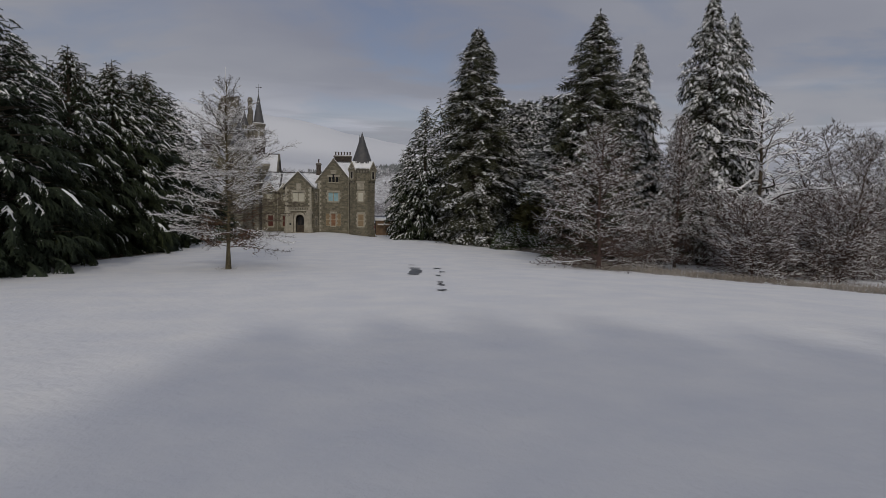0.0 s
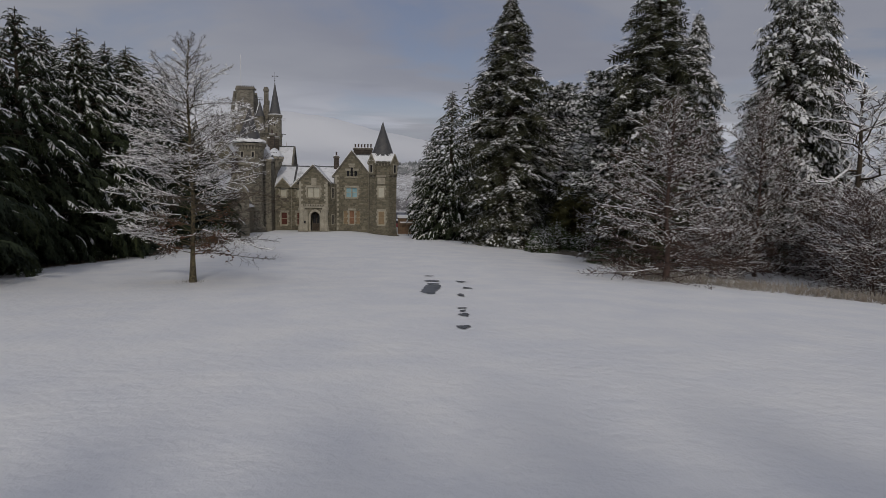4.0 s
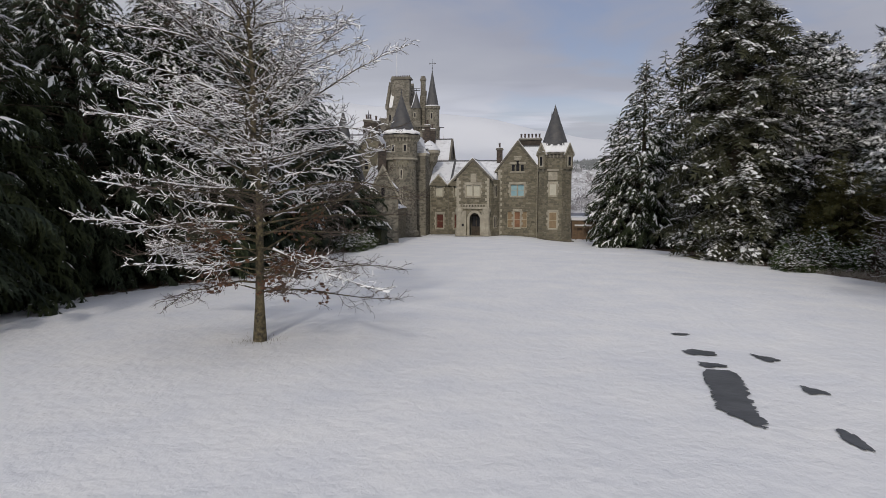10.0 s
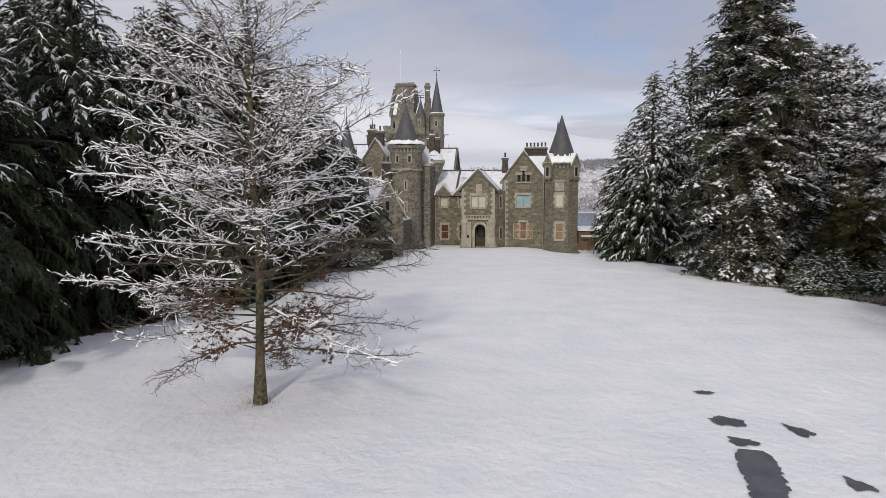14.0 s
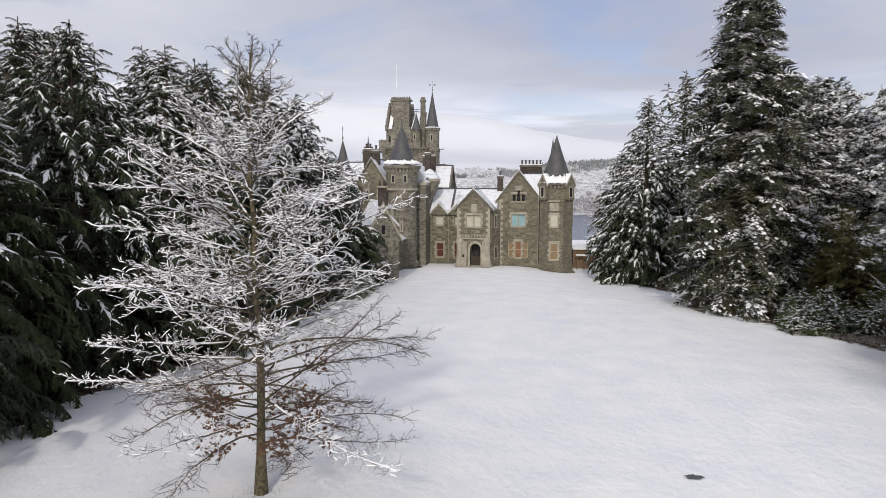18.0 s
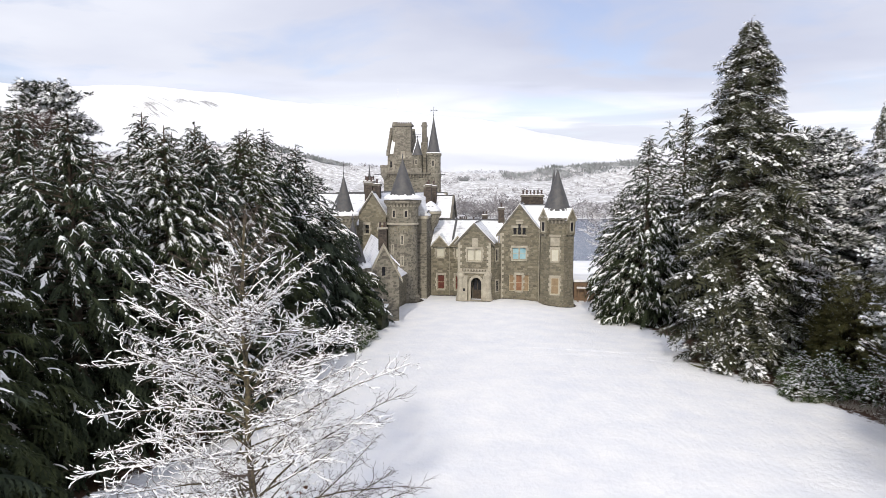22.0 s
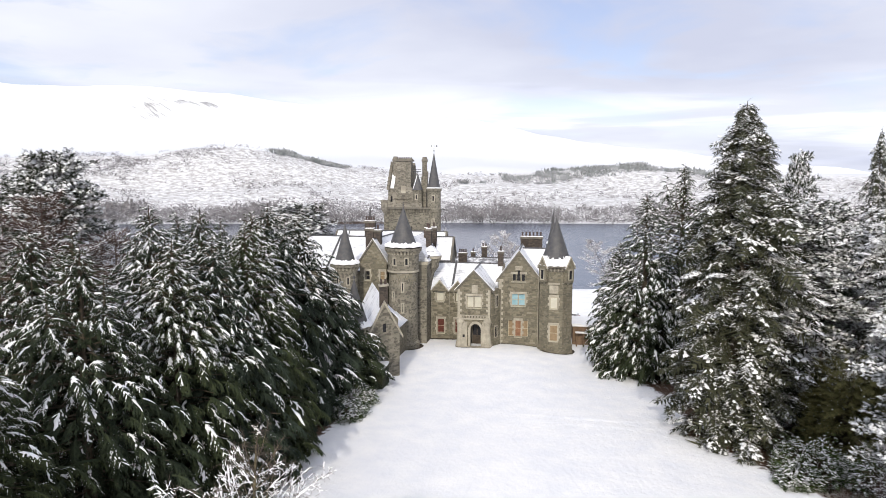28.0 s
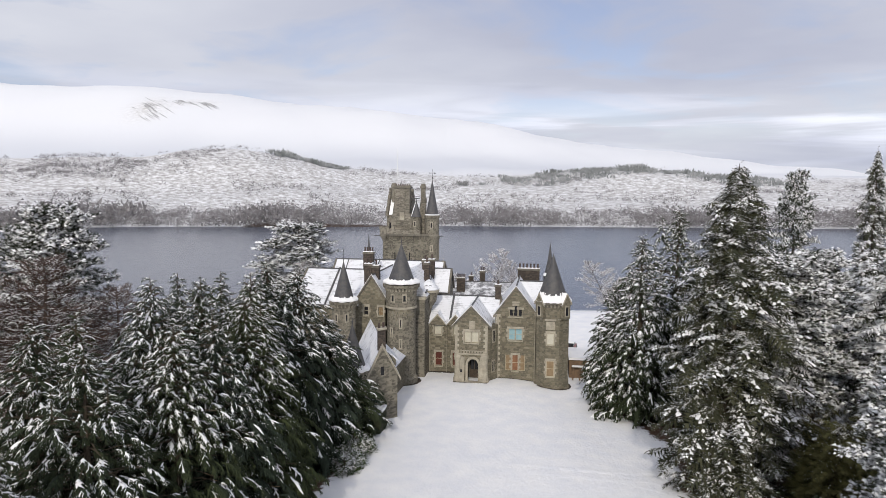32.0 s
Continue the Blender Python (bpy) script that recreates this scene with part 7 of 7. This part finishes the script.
for i, (x, y, w, h) in enumerate(((29.0, -66.5, 1.05, 1.1), (33.6, -66.0, 1.1, 1.25), (39.0, -67.0, 1.1, 1.2), (23.0, -61.5, 0.9, 0.9), (32.5, -60.5, 1.1, 1.2), (45.5, -65.0, 1.2, 1.3), (40.5, -56.0, 1.2, 1.3))):
    again(bush, x, y, i * 83 + 15, w, h)
grey = bare_tree("bare_tree", "leafless grey tree with frosted branches", 12.0, 5.0, 14, 2, 76, 10, 6, M_TWIG, M_TWIG, 0.007, 0.12, (0.3, 0.9), 0, "tree", 0.014, thick=2.0, wild=0.40, some=0.4)
stand(grey, 46.0, -58.0, 0, 1.15, 1.2)
for i, (x, y, s, sz) in enumerate(((63.0, -46.0, 1.35, 1.5), (54.0, -36.0, 1.1, 0.95), (76.0, -40.0, 1.4, 1.6), (-28.0, 62.0, 1.1, 0.95), (-49.0, 76.0, 1.3, 1.3), (-43.0, 60.0, 1.0, 1.0))):
    again(grey, x, y, i * 57, s, sz)
frosted = bare_tree("frosted_tree", "leafless tree white with frost behind the castle", 12.0, 5.0, 17, 3, 112, 12, 6, M_TWIG, M_FROST, 0.008, 0.2, (0.25, 0.8), 0, "tree", 0.014, thick=2.8, wild=0.28, some=0.6)
stand(frosted, 4.6, 80.0, 0, 1.4, 1.85)
again(frosted, 15.2, 82.0, 80, 1.1, 1.7)
again(frosted, 34.0, 60.0, 140, 1.2, 1.0)
again(frosted, -31.0, 66.0, 200, 1.2, 1.3)
larch = bare_tree("larch", "tall leafless larch with rusty brown twigs", 16.5, 5.6, 25, 1, 140, 13, 6, M_TWIG, M_TWIG_RED, 0.008, 0.15, (-0.1, 0.4), 0, "tree", 0.014, thick=2.5, wild=0.24, some=0.12)
stand(larch, -33.0, -34.5, 0, 1.1, 1.12)
again(larch, -37.5, -38.0, 90, 1.15, 1.12)
again(larch, -30.5, -29.0, 40, 0.9, 0.95)
dead = bare_tree("dead_tree", "gnarled dead tree with snow on its crooked limbs", 14.2, 6.2, 21, 1, 36, 6, 3, M_BARK, M_TWIG, 0.04, 0.22, (0.1, 0.7), 0, "tree", 0.02, 0.5, wild=0.5, thick=3.4, limb=2.4)
stand(dead, 36.6, -58.4, 0, 1.0)


def evergreen_shrub(x, y, R, H, seed, name="rhododendron", label="rounded evergreen shrub dusted with snow", material=None, n=1500, load=0.45, leaf=1.0):
    r = random.Random(seed)
    fr = [frond(5, 0.2, 0.4, r) for _ in range(3)]
    rng = np.random.default_rng(seed)
    az, ph = rng.uniform(0, 6.283, n), np.arccos(rng.uniform(0.0, 1, n))
    rad = rng.uniform(0.75, 1.05, n) * (1 + 0.18 * np.sin(az * 3 + seed) + 0.12 * np.sin(az * 7))
    P = np.stack([R * rad * np.sin(ph) * np.cos(az), R * rad * np.sin(ph) * np.sin(az), H * rad * np.cos(ph)], -1)
    e = tagged(new(name), label, "shrub")
    v, f = place(fr, P, az + rng.uniform(-0.8, 0.8, n), rng.uniform(-0.3, 0.7, n), rng.uniform(0.22, 0.42, n) * leaf, rng.uniform(-1, 1, n), rng.integers(0, 3, n))
    part_me("foliage", mesh_np("foliage", v, f, material or M_SHRUB), e)
    up = (P[:, 2] > H * 0.35) & (rng.random(n) < load)
    sv, sf = place([snow_pad(0.2, 0.22, r) for _ in range(3)], P[up] + np.array([0, 0, 0.05]), az[up], np.zeros(up.sum()), rng.uniform(0.2, 0.4, up.sum()), np.zeros(up.sum()), rng.integers(0, 3, up.sum()))
    tagged(part_me("snow_load", mesh_np("snow_load", sv, sf, M_SNOW), e, "flecks of snow on the leaves"), kind="stuff")
    lines = [([(0, 0, -0.2), tuple(p * 0.5), tuple(p * 0.95)], [0.04, 0.03, 0.01]) for p in P[::12]]
    v, f = tubes(lines, 4)
    part_me("stem", mesh_np("stem", v, f, M_BARK), e, "branching brown stem")
    e.matrix_world = pose(x, y, gz(x, y) - 0.1)


for x, y, R, H, s in ((21.0, -38.6, 2.2, 2.6, 1), (24.3, -40.5, 2.2, 2.4, 2), (19.3, -40.0, 1.3, 1.4, 3), (20.5, -20.0, 1.8, 1.8, 4), (20.5, -53.0, 1.8, 1.8, 5), (-12.0, -28.2, 1.5, 1.6, 6), (-11.7, -25.0, 1.5, 1.7, 7)):
    evergreen_shrub(x, y, R, H, s)
for x, y, R, H, s in ((25.3, -35.4, 2.7, 6.6, 8), (28.6, -36.2, 2.4, 5.2, 9), (26.0, -44.5, 2.0, 2.2, 10)):
    evergreen_shrub(x, y, R, H, s, "yew", "dark olive yew bush with hardly any snow", M_YEW, round(210 * R * H), 0.06, 2.2)


# ---- wet patches where the snow has melted ----
def melt(x, y, L, W, rot, seed):
    bm = bmesh.new()
    r = random.Random(seed)
    n = 30
    m = pose(x, y, 0, 0, 0, rot)
    vs = []
    ph = [r.uniform(0, 6.28) for _ in range(4)]
    for i in range(n):
        a = 6.2832 * i / n
        k = (1 + 0.16 * math.sin(3 * a + ph[0]) + 0.12 * math.sin(5 * a + ph[1]) + 0.08 * math.sin(9 * a + ph[2]) + 0.05 * math.sin(14 * a + ph[3]))
        p = m @ Vector((L / 2 * k * math.cos(a), W / 2 * k * (1 + 0.4 * math.cos(a)) * math.sin(a), 0))
        vs.append(bm.verts.new((p.x, p.y, gz(p.x, p.y) + 0.025)))
    c = bm.verts.new((x, y, gz(x, y) + 0.025))
    for i in range(n):
        bm.faces.new((vs[i], vs[(i + 1) % n], c))
    tagged(part("melt_patch", bm, M_MELT, None), "dark wet patch of melted snow on the lawn", "puddle", "melt patches on the lawn")


def long_melt(x, y, L, W, rot):
    """The long patch: broad at its far end, ragged along the sides, running to a point."""
    bm = bmesh.new()
    m = pose(x, y, 0, 0, 0, rot)
    n = 110
    rows = []
    for i in range(n + 1):
        t = i / n
        rag = (0.03 + 0.12 * t) * noise.noise(Vector((t * 46, 1.3, 0.4))) + 0.05 * noise.noise(Vector((t * 11, 5, 0)))
        left = -W / 2 * (1 - 0.18 * t) + rag
        right = W / 2 * (0.72 + 0.22 * math.sin(5.2 * t + 0.5) + 0.45 * t) + (0.04 + 0.12 * t) * noise.noise(Vector((t * 40, 9.3, 0.6)))
        if t < 0.06:
            left, right = left * (0.75 + 4 * t), right * (0.75 + 4 * t)
        if t > 0.72:
            f = (t - 0.72) / 0.28
            left = left + (right * 0.75 - left) * f ** 1.4
            right = right * (1 - 0.25 * f ** 4)
        row = []
        for w in (left, (left + right) / 2, right):
            p = m @ Vector((L / 2 - L * t, -w, 0))
            row.append(bm.verts.new((p.x, p.y, gz(p.x, p.y) + 0.025)))
        if rows:
            for k in range(2):
                bm.faces.new((rows[-1][k], rows[-1][k + 1], row[k + 1], row[k]))
        rows.append(row)
    tagged(part("melt_patch", bm, M_MELT, None), "long dark wet patch of melted snow on the lawn", "puddle", "melt patches on the lawn")


long_melt(1.74, -70.38, 4.4, 0.74, 72.5)
for q in ((2.42, -67.75, 0.62, 0.5, -60, 2), (2.70, -66.3, 0.8, 0.7, -40, 3), (3.1, -63.85, 0.5, 0.35, 0, 4), (4.05, -67.0, 0.9, 0.4, -80, 5), (3.5, -70.05, 0.65, 0.35, -85, 6), (2.42, -73.1, 1.0, 0.26, 80, 7), (1.4, -76.9, 0.35, 0.25, 0, 8), (1.07, -78.45, 0.7, 0.33, 80, 9), (0.4, -80.8, 0.62, 0.36, 70, 10), (1.25, -77.6, 0.45, 0.2, 70, 11)):
    melt(*q)


# ---- woods over the water ----
def far_woods():
    r = np.random.default_rng(4)
    def fans(xy, h, w, blades, seed):
        xy = xy - np.stack([np.zeros(len(xy)), shore_shift(xy[:, 0], xy[:, 1])], -1)
        rr = np.random.default_rng(seed)
        n = len(xy)
        z = ground_z(xy[:, 0], xy[:, 1])
        V, F = [], []
        base = np.stack([xy[:, 0], xy[:, 1], z], -1)
        for b in range(blades):
            off = rr.normal(0, 1, (n, 2)) * w[:, None] * 0.5
            hh = h * rr.uniform(0.45, 1.0, n)
            a = rr.uniform(0, 6.283, n)
            wid = w * rr.uniform(0.06, 0.16, n)
            d = np.stack([np.cos(a), np.sin(a) * 0.3, np.zeros(n)], -1) * wid[:, None]
            low = base + np.concatenate([off * 0.35, (hh * 0.1)[:, None]], 1)
            mid = base + np.concatenate([off * 0.8, (hh * 0.65)[:, None]], 1)
            tip = base + np.concatenate([off, hh[:, None]], 1)
            V.append(np.stack([low, mid + d, tip, mid - d], 1).reshape(-1, 3))
            F.append(np.arange(n * 4).reshape(-1, 4) + b * n * 4)
        return np.concatenate(V), np.concatenate(F)
    def bushes(xy, h, w, bits, seed, fine=0.04):
        """Fuzzy crowns of small twiggy facets."""
        rr = np.random.default_rng(seed)
        n = len(xy)
        xy = xy - np.stack([np.zeros(n), shore_shift(xy[:, 0], xy[:, 1])], -1)
        base = np.stack([xy[:, 0], xy[:, 1], ground_z(xy[:, 0], xy[:, 1])], -1)
        V = []
        for b in range(bits):
            p = rr.normal(0, 1, (n, 3)) * np.stack([w * 0.42, w * 0.3, h * 0.22], -1)
            p[:, 2] += h * 0.5
            p[:, 2] = np.clip(p[:, 2], 0.3, None)
            c = base + p
            s = (h * rr.uniform(fine, fine * 2.5, n))[:, None]
            a, d = rr.normal(0, 1, (2, n, 3)) * s
            d[:, 2] = np.abs(d[:, 2]) * 1.6
            V.append(np.stack([c - a, c + a * 0.6, c + d], 1).reshape(-1, 3))
        V = np.concatenate(V)
        return V, np.arange(len(V)).reshape(-1, 3)
    # belt along the shore
    n = 4600
    xy = np.stack([r.uniform(-1150, 1150, n), 969 + 160 * r.random(n) ** 1.4], -1)
    h = r.uniform(9, 18, n) * (1 + 0.3 * np.sin(xy[:, 0] * 0.021) + 0.15 * np.sin(xy[:, 0] * 0.09)) * np.where((xy[:, 0] < -260) & (xy[:, 0] > -620), 1.25, 1.0)
    v, f = bushes(xy, h, h * 0.75, 42, 1, 0.028)
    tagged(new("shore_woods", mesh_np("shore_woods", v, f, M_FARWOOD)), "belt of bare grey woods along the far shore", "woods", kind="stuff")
    # scattered birches on the moor
    n = 13000
    xy = np.stack([r.uniform(-1900, 1500, n), r.uniform(1090, 2050, n)], -1)
    keep = (wav(xy[:, 0], xy[:, 1], 330, 2) + 0.6 * wav(xy[:, 0], xy[:, 1], 90, 9)) > 0.12 + 0.36 * r.random(n)
    xy = xy[keep]
    # a closed birch wood on the slope above the loch's bend
    wood = np.stack([r.uniform(-1300, -600, 1500), r.uniform(1560, 1850, 1500)], -1)
    wood = wood[wav(wood[:, 0], wood[:, 1], 140, 5) > -0.25 + 0.3 * r.random(1500)]
    xy = np.concatenate([xy, wood])
    h = r.uniform(4, 13, len(xy))
    v, f = bushes(xy, h, h * 0.9, 22, 2, 0.045)
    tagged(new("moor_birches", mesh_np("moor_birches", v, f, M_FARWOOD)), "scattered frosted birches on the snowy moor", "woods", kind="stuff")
    # dark plantation along the ridge
    n = 2600
    xy = np.stack([r.uniform(160, 900, n), r.uniform(1650, 1980, n)], -1)
    keep = (0.3 * wav(xy[:, 0], xy[:, 1], 160, 3) + 0.3 * wav(xy[:, 0], xy[:, 1], 45, 5) + (xy[:, 1] - 1700) / 300 * np.clip((xy[:, 0] - 130) / 300, 0.3, 1)) > 0.22
    xy = xy[keep]
    xy = np.concatenate([xy, np.stack([r.uniform(-480, -285, 420), r.uniform(1900, 2040, 420)], -1), np.stack([r.uniform(32, 52, 14), r.uniform(1690, 1720, 14)], -1), np.stack([r.uniform(84, 98, 10), r.uniform(1690, 1720, 10)], -1)])
    h = r.uniform(6, 17, len(xy)) * (1 + 0.25 * np.sin(xy[:, 0] * 0.05))
    v, f = fans(xy, h, h * 0.9, 7, 3)
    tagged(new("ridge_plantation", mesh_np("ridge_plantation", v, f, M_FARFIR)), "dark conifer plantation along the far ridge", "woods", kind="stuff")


far_woods()


def crags():
    """Dark rock ribs breaking through the snow near the mountain's top."""
    r = np.random.default_rng(31)
    V, F = [], []
    for cx, cy, sx, sy, n in ((-1300, 3070, 38, 60, 26), (-1110, 3165, 45, 12, 16), (-1200, 3190, 20, 10, 6)):
        for i in range(n):
            x, y = cx + r.normal(0, sx), cy + r.normal(0, sy)
            x += (3070 - y) * 0.35
            y -= float(shore_shift(x, y))
            L, W = r.uniform(14, 55), r.uniform(1.0, 3.2)
            k = len(V)
            for q, wd in ((0, 0.3), (0.35, 1.0), (0.7, 0.7), (1, 0.1)):
                px, py = x + L * q * 1.5 + r.uniform(-3, 3), y - L * q * 1.2
                for sgn in (-1, 0, 1):
                    V.append((px + sgn * W * wd, py, float(ground_z(px, py)) + (1.2 if sgn else 3.5 * wd)))
            for a in range(3):
                for b in range(2):
                    o = k + a * 3 + b
                    F.append((o, o + 1, o + 4, o + 3))
    tagged(new("mountain_crags", mesh_np("mountain_crags", V, F, M_ROCK)), "dark rock ribs in the snow of the mountain", "rocks", kind="stuff")


crags()

# rough grass and bracken poking out of the snow at the lawn's edge
def tufts():
    r = np.random.default_rng(12)
    V, F = [], []
    n = 5200
    y = r.uniform(-92, -38, n)
    clump = 0.5 + 0.5 * np.sin(y * 0.9) * np.sin(y * 0.37 + 1)
    x = edge_r(y) + np.abs(r.normal(0, 3.4, n)) + 0.5 + 1.6 * clump
    z = ground_z(x, y)
    for k in range(3):
        a = r.uniform(0, 6.283, n)
        h = r.uniform(0.12, 0.62, n) * (0.55 + 0.6 * clump)
        d = np.stack([np.cos(a), np.sin(a), np.zeros(n)], -1) * 0.025
        c = np.stack([x + r.normal(0, 0.08, n), y + r.normal(0, 0.08, n), z - 0.02], -1)
        tip = c + np.stack([r.normal(0, 0.2, n), r.normal(0, 0.2, n), h], -1)
        V.append(np.stack([c - d, c + d, tip], 1).reshape(-1, 3))
        F.append(np.arange(n * 3).reshape(-1, 3) + k * n * 3)
    m = 150
    a, q = r.uniform(0, 6.283, m), np.abs(r.normal(0.0, 0.35, m)) + 0.14
    x, y = -8.8 + q * np.cos(a), -65.0 + q * np.sin(a)
    base = np.stack([x, y, ground_z(x, y) - 0.02], -1)
    d = np.stack([np.cos(a * 3), np.sin(a * 3), np.zeros(m)], -1) * 0.008
    tip = base + np.stack([r.normal(0, 0.06, m), r.normal(0, 0.06, m), r.uniform(0.04, 0.14, m)], -1)
    V.append(np.stack([base - d, base + d, tip], 1).reshape(-1, 3))
    F.append(np.arange(m * 3).reshape(-1, 3) + 9 * n)
    tagged(new("rough_grass", mesh_np("rough_grass", np.concatenate(V), np.concatenate(F), M_GRASS)), "dead grass and bracken sticking out of the snow", "grass", kind="stuff")


tufts()


def snow_tracks():
    """Two low ridges of pushed-up snow curving across the lawn before the castle."""
    V, F = [], []
    for off, ph in ((0.0, 0), (1.7, 2)):
        k0 = len(V)
        n = 90
        for i in range(n):
            t = i / (n - 1)
            x = 0.3 + 13.6 * t
            y = -30.6 - off + 2.9 * math.sin(math.pi * t) + 0.06 * math.sin(i * 0.9 + ph)
            z = gz(x, y)
            h = 0.03 + 0.018 * math.sin(i * 0.37 + ph) + 0.01 * math.sin(i * 1.7)
            V += [(x, y - 0.5, z - 0.015), (x, y, z + max(0.006, h)), (x, y + 0.4, z - 0.015)]
            if i:
                a = k0 + 3 * (i - 1)
                F += [(a, a + 3, a + 4, a + 1), (a + 1, a + 4, a + 5, a + 2)]
    tagged(new("snow_track", mesh_np("snow_track", V, F, M_SNOW, smooth=True)), "faint curved vehicle tracks in the lawn's snow", "track", kind="stuff")


snow_tracks()


def wheel_lines():
    """Faint old wheel lines and a trail of kicked-up snow across the lawn."""
    V, F = [], []
    for off in (0.0, 1.5):
        k0 = len(V)
        for i in range(60):
            y = -57.0 - 12.0 * i / 59
            x = 5.6 + off + 0.5 * math.sin((y + 57) * 0.16) + 0.04 * math.sin(i * 1.1)
            h = 0.02 + 0.02 * math.sin(i * 0.8 + off)
            z = gz(x, y)
            V += [(x - 0.16, y, z - 0.012), (x, y, z + max(0.008, h)), (x + 0.16, y, z - 0.012)]
            if i:
                a = k0 + 3 * (i - 1)
                F += [(a, a + 1, a + 4, a + 3), (a + 1, a + 2, a + 5, a + 4)]
    # a low drifted ridge and its twin across the upper lawn
    for y0, high in ((-27.2, 0.10), (-28.9, 0.06)):
        k0 = len(V)
        for i in range(80):
            x = 1.5 + 14.0 * i / 79
            y = y0 - 0.11 * (x - 1.5) + 0.25 * math.sin(x * 0.5)
            z = gz(x, y)
            h = high * math.sin(math.pi * i / 79) * (0.75 + 0.25 * math.sin(i * 0.7))
            V += [(x, y - 0.42, z - 0.015), (x, y, z + h), (x, y + 0.5, z - 0.015)]
            if i:
                a = k0 + 3 * (i - 1)
                F += [(a, a + 3, a + 4, a + 1), (a + 1, a + 4, a + 5, a + 2)]
    tagged(new("snow_track", mesh_np("snow_track", V, F, M_SNOW, smooth=True)), "faint old wheel lines in the lawn's snow", "track", kind="stuff")
    r = random.Random(6)
    V, F = [], []
    for i in range(26):
        t = i / 25
        x, y = -6.9 + 3.6 * t + r.uniform(-0.12, 0.12), -99.9 + 3.7 * t ** 0.8 + r.uniform(-0.1, 0.1)
        k, n = len(V), 9
        s = r.uniform(0.05, 0.13)
        z = gz(x, y)
        V.append((x, y, z + s * 0.35))
        for j in range(n):
            a = 6.2832 * j / n
            q = s * r.uniform(0.8, 1.5)
            V.append((x + q * 1.6 * math.cos(a), y + q * math.sin(a), z - 0.02))
            F.append((k, k + 1 + j, k + 1 + (j + 1) % n))
    tagged(new("snow_clods", mesh_np("snow_clods", V, F, M_SNOW, smooth=True)), "line of small snow clods kicked up across the lawn", "snow", kind="stuff")


wheel_lines()


# ---- single stones standing proud of the castle's walls ----
def block_meshes():
    out = []
    r = random.Random(88)
    for k in range(6):
        w, h = (0.42, 0.5, 0.58, 0.66, 0.74, 0.36)[k], (0.27, 0.25, 0.27, 0.24, 0.26, 0.27)[k]
        bm = bmesh.new()
        for q in box(bm, -w / 2, w / 2, -0.014, 0.05, 0.0, h):
            q.co.x += r.uniform(-0.02, 0.02)
            q.co.z += r.uniform(-0.015, 0.015)
            if q.co.y < 0:
                q.co.x *= 0.96
                q.co.y += r.uniform(-0.004, 0.006)
        bmesh.ops.recalc_face_normals(bm, faces=bm.faces)
        me = bpy.data.meshes.new("stone")
        bm.to_mesh(me); bm.free()
        me.materials.append(M_BLOCK)
        out.append((w, me))
    return out


BLOCKS = block_meshes()


def wall_stones(wall, u0, u1, z0, z1, v, holes, top=None, share=0.62, seed=1, most=290):
    """Rubble stones course by course, clear of the openings and their dressings."""
    r = random.Random(seed)
    count = 0
    z = z0
    while z < z1:
        u = u0 + r.uniform(0, 0.3)
        while u < u1 and count < most:
            w, me = r.choice(BLOCKS)
            a, b, c, d = u, u + w, z, z + 0.28
            clear = b < u1 and not any(a < h[1] + 0.36 and b > h[0] - 0.36 and c < h[3] + 0.34 and d > h[2] - 0.2 for h in holes)
            if top and clear:
                clear = d < top(a) - 0.3 and d < top(b) - 0.3
            if clear and r.random() < share:
                part_me("stone", me, wall).location = ((a + b) / 2, v, z + 0.01)
                count += 1
            u += w + 0.025
        z += 0.3


wall_stones(WALL_G, 3.3, 7.7, -0.3, 11.4, 2.4, GH + [(4.7, 5.7, 9.8, 10.1)], lambda u: 8.4 + 3.25 * (1 - abs(u - 5.2) / 2.5), 0.72, 1)
wall_stones(WALL_P, -1.75, 1.25, 4.2, 9.2, 0.0, PH + [(-0.55, 0.2, 6.75, 7.8)], lambda u: 7.25 + 2.1 * (1 - abs(u + 0.3) / 2.05), 0.72, 2)
wall_stones(WALL_R, -6.5, -2.4, -0.4, 6.4, 4.1, RH, None, 0.72, 3)
rt = random.Random(4)
for row in range(29):
    for col in range(10):
        if rt.random() < 0.75:
            a = radians(-150 + 14.5 * (col + 0.5 * (row % 2)) + rt.uniform(-1.5, 1.5))
            w, me = BLOCKS[rt.choice((0, 5))]
            o = part_me("stone", me, WALL_T)
            z = 0.8 + row * 0.3
            o.location = (-9.1 + 1.785 * math.cos(a), -1.2 + 1.785 * math.sin(a), z)
            o.rotation_euler = (0, 0, a + math.pi / 2)
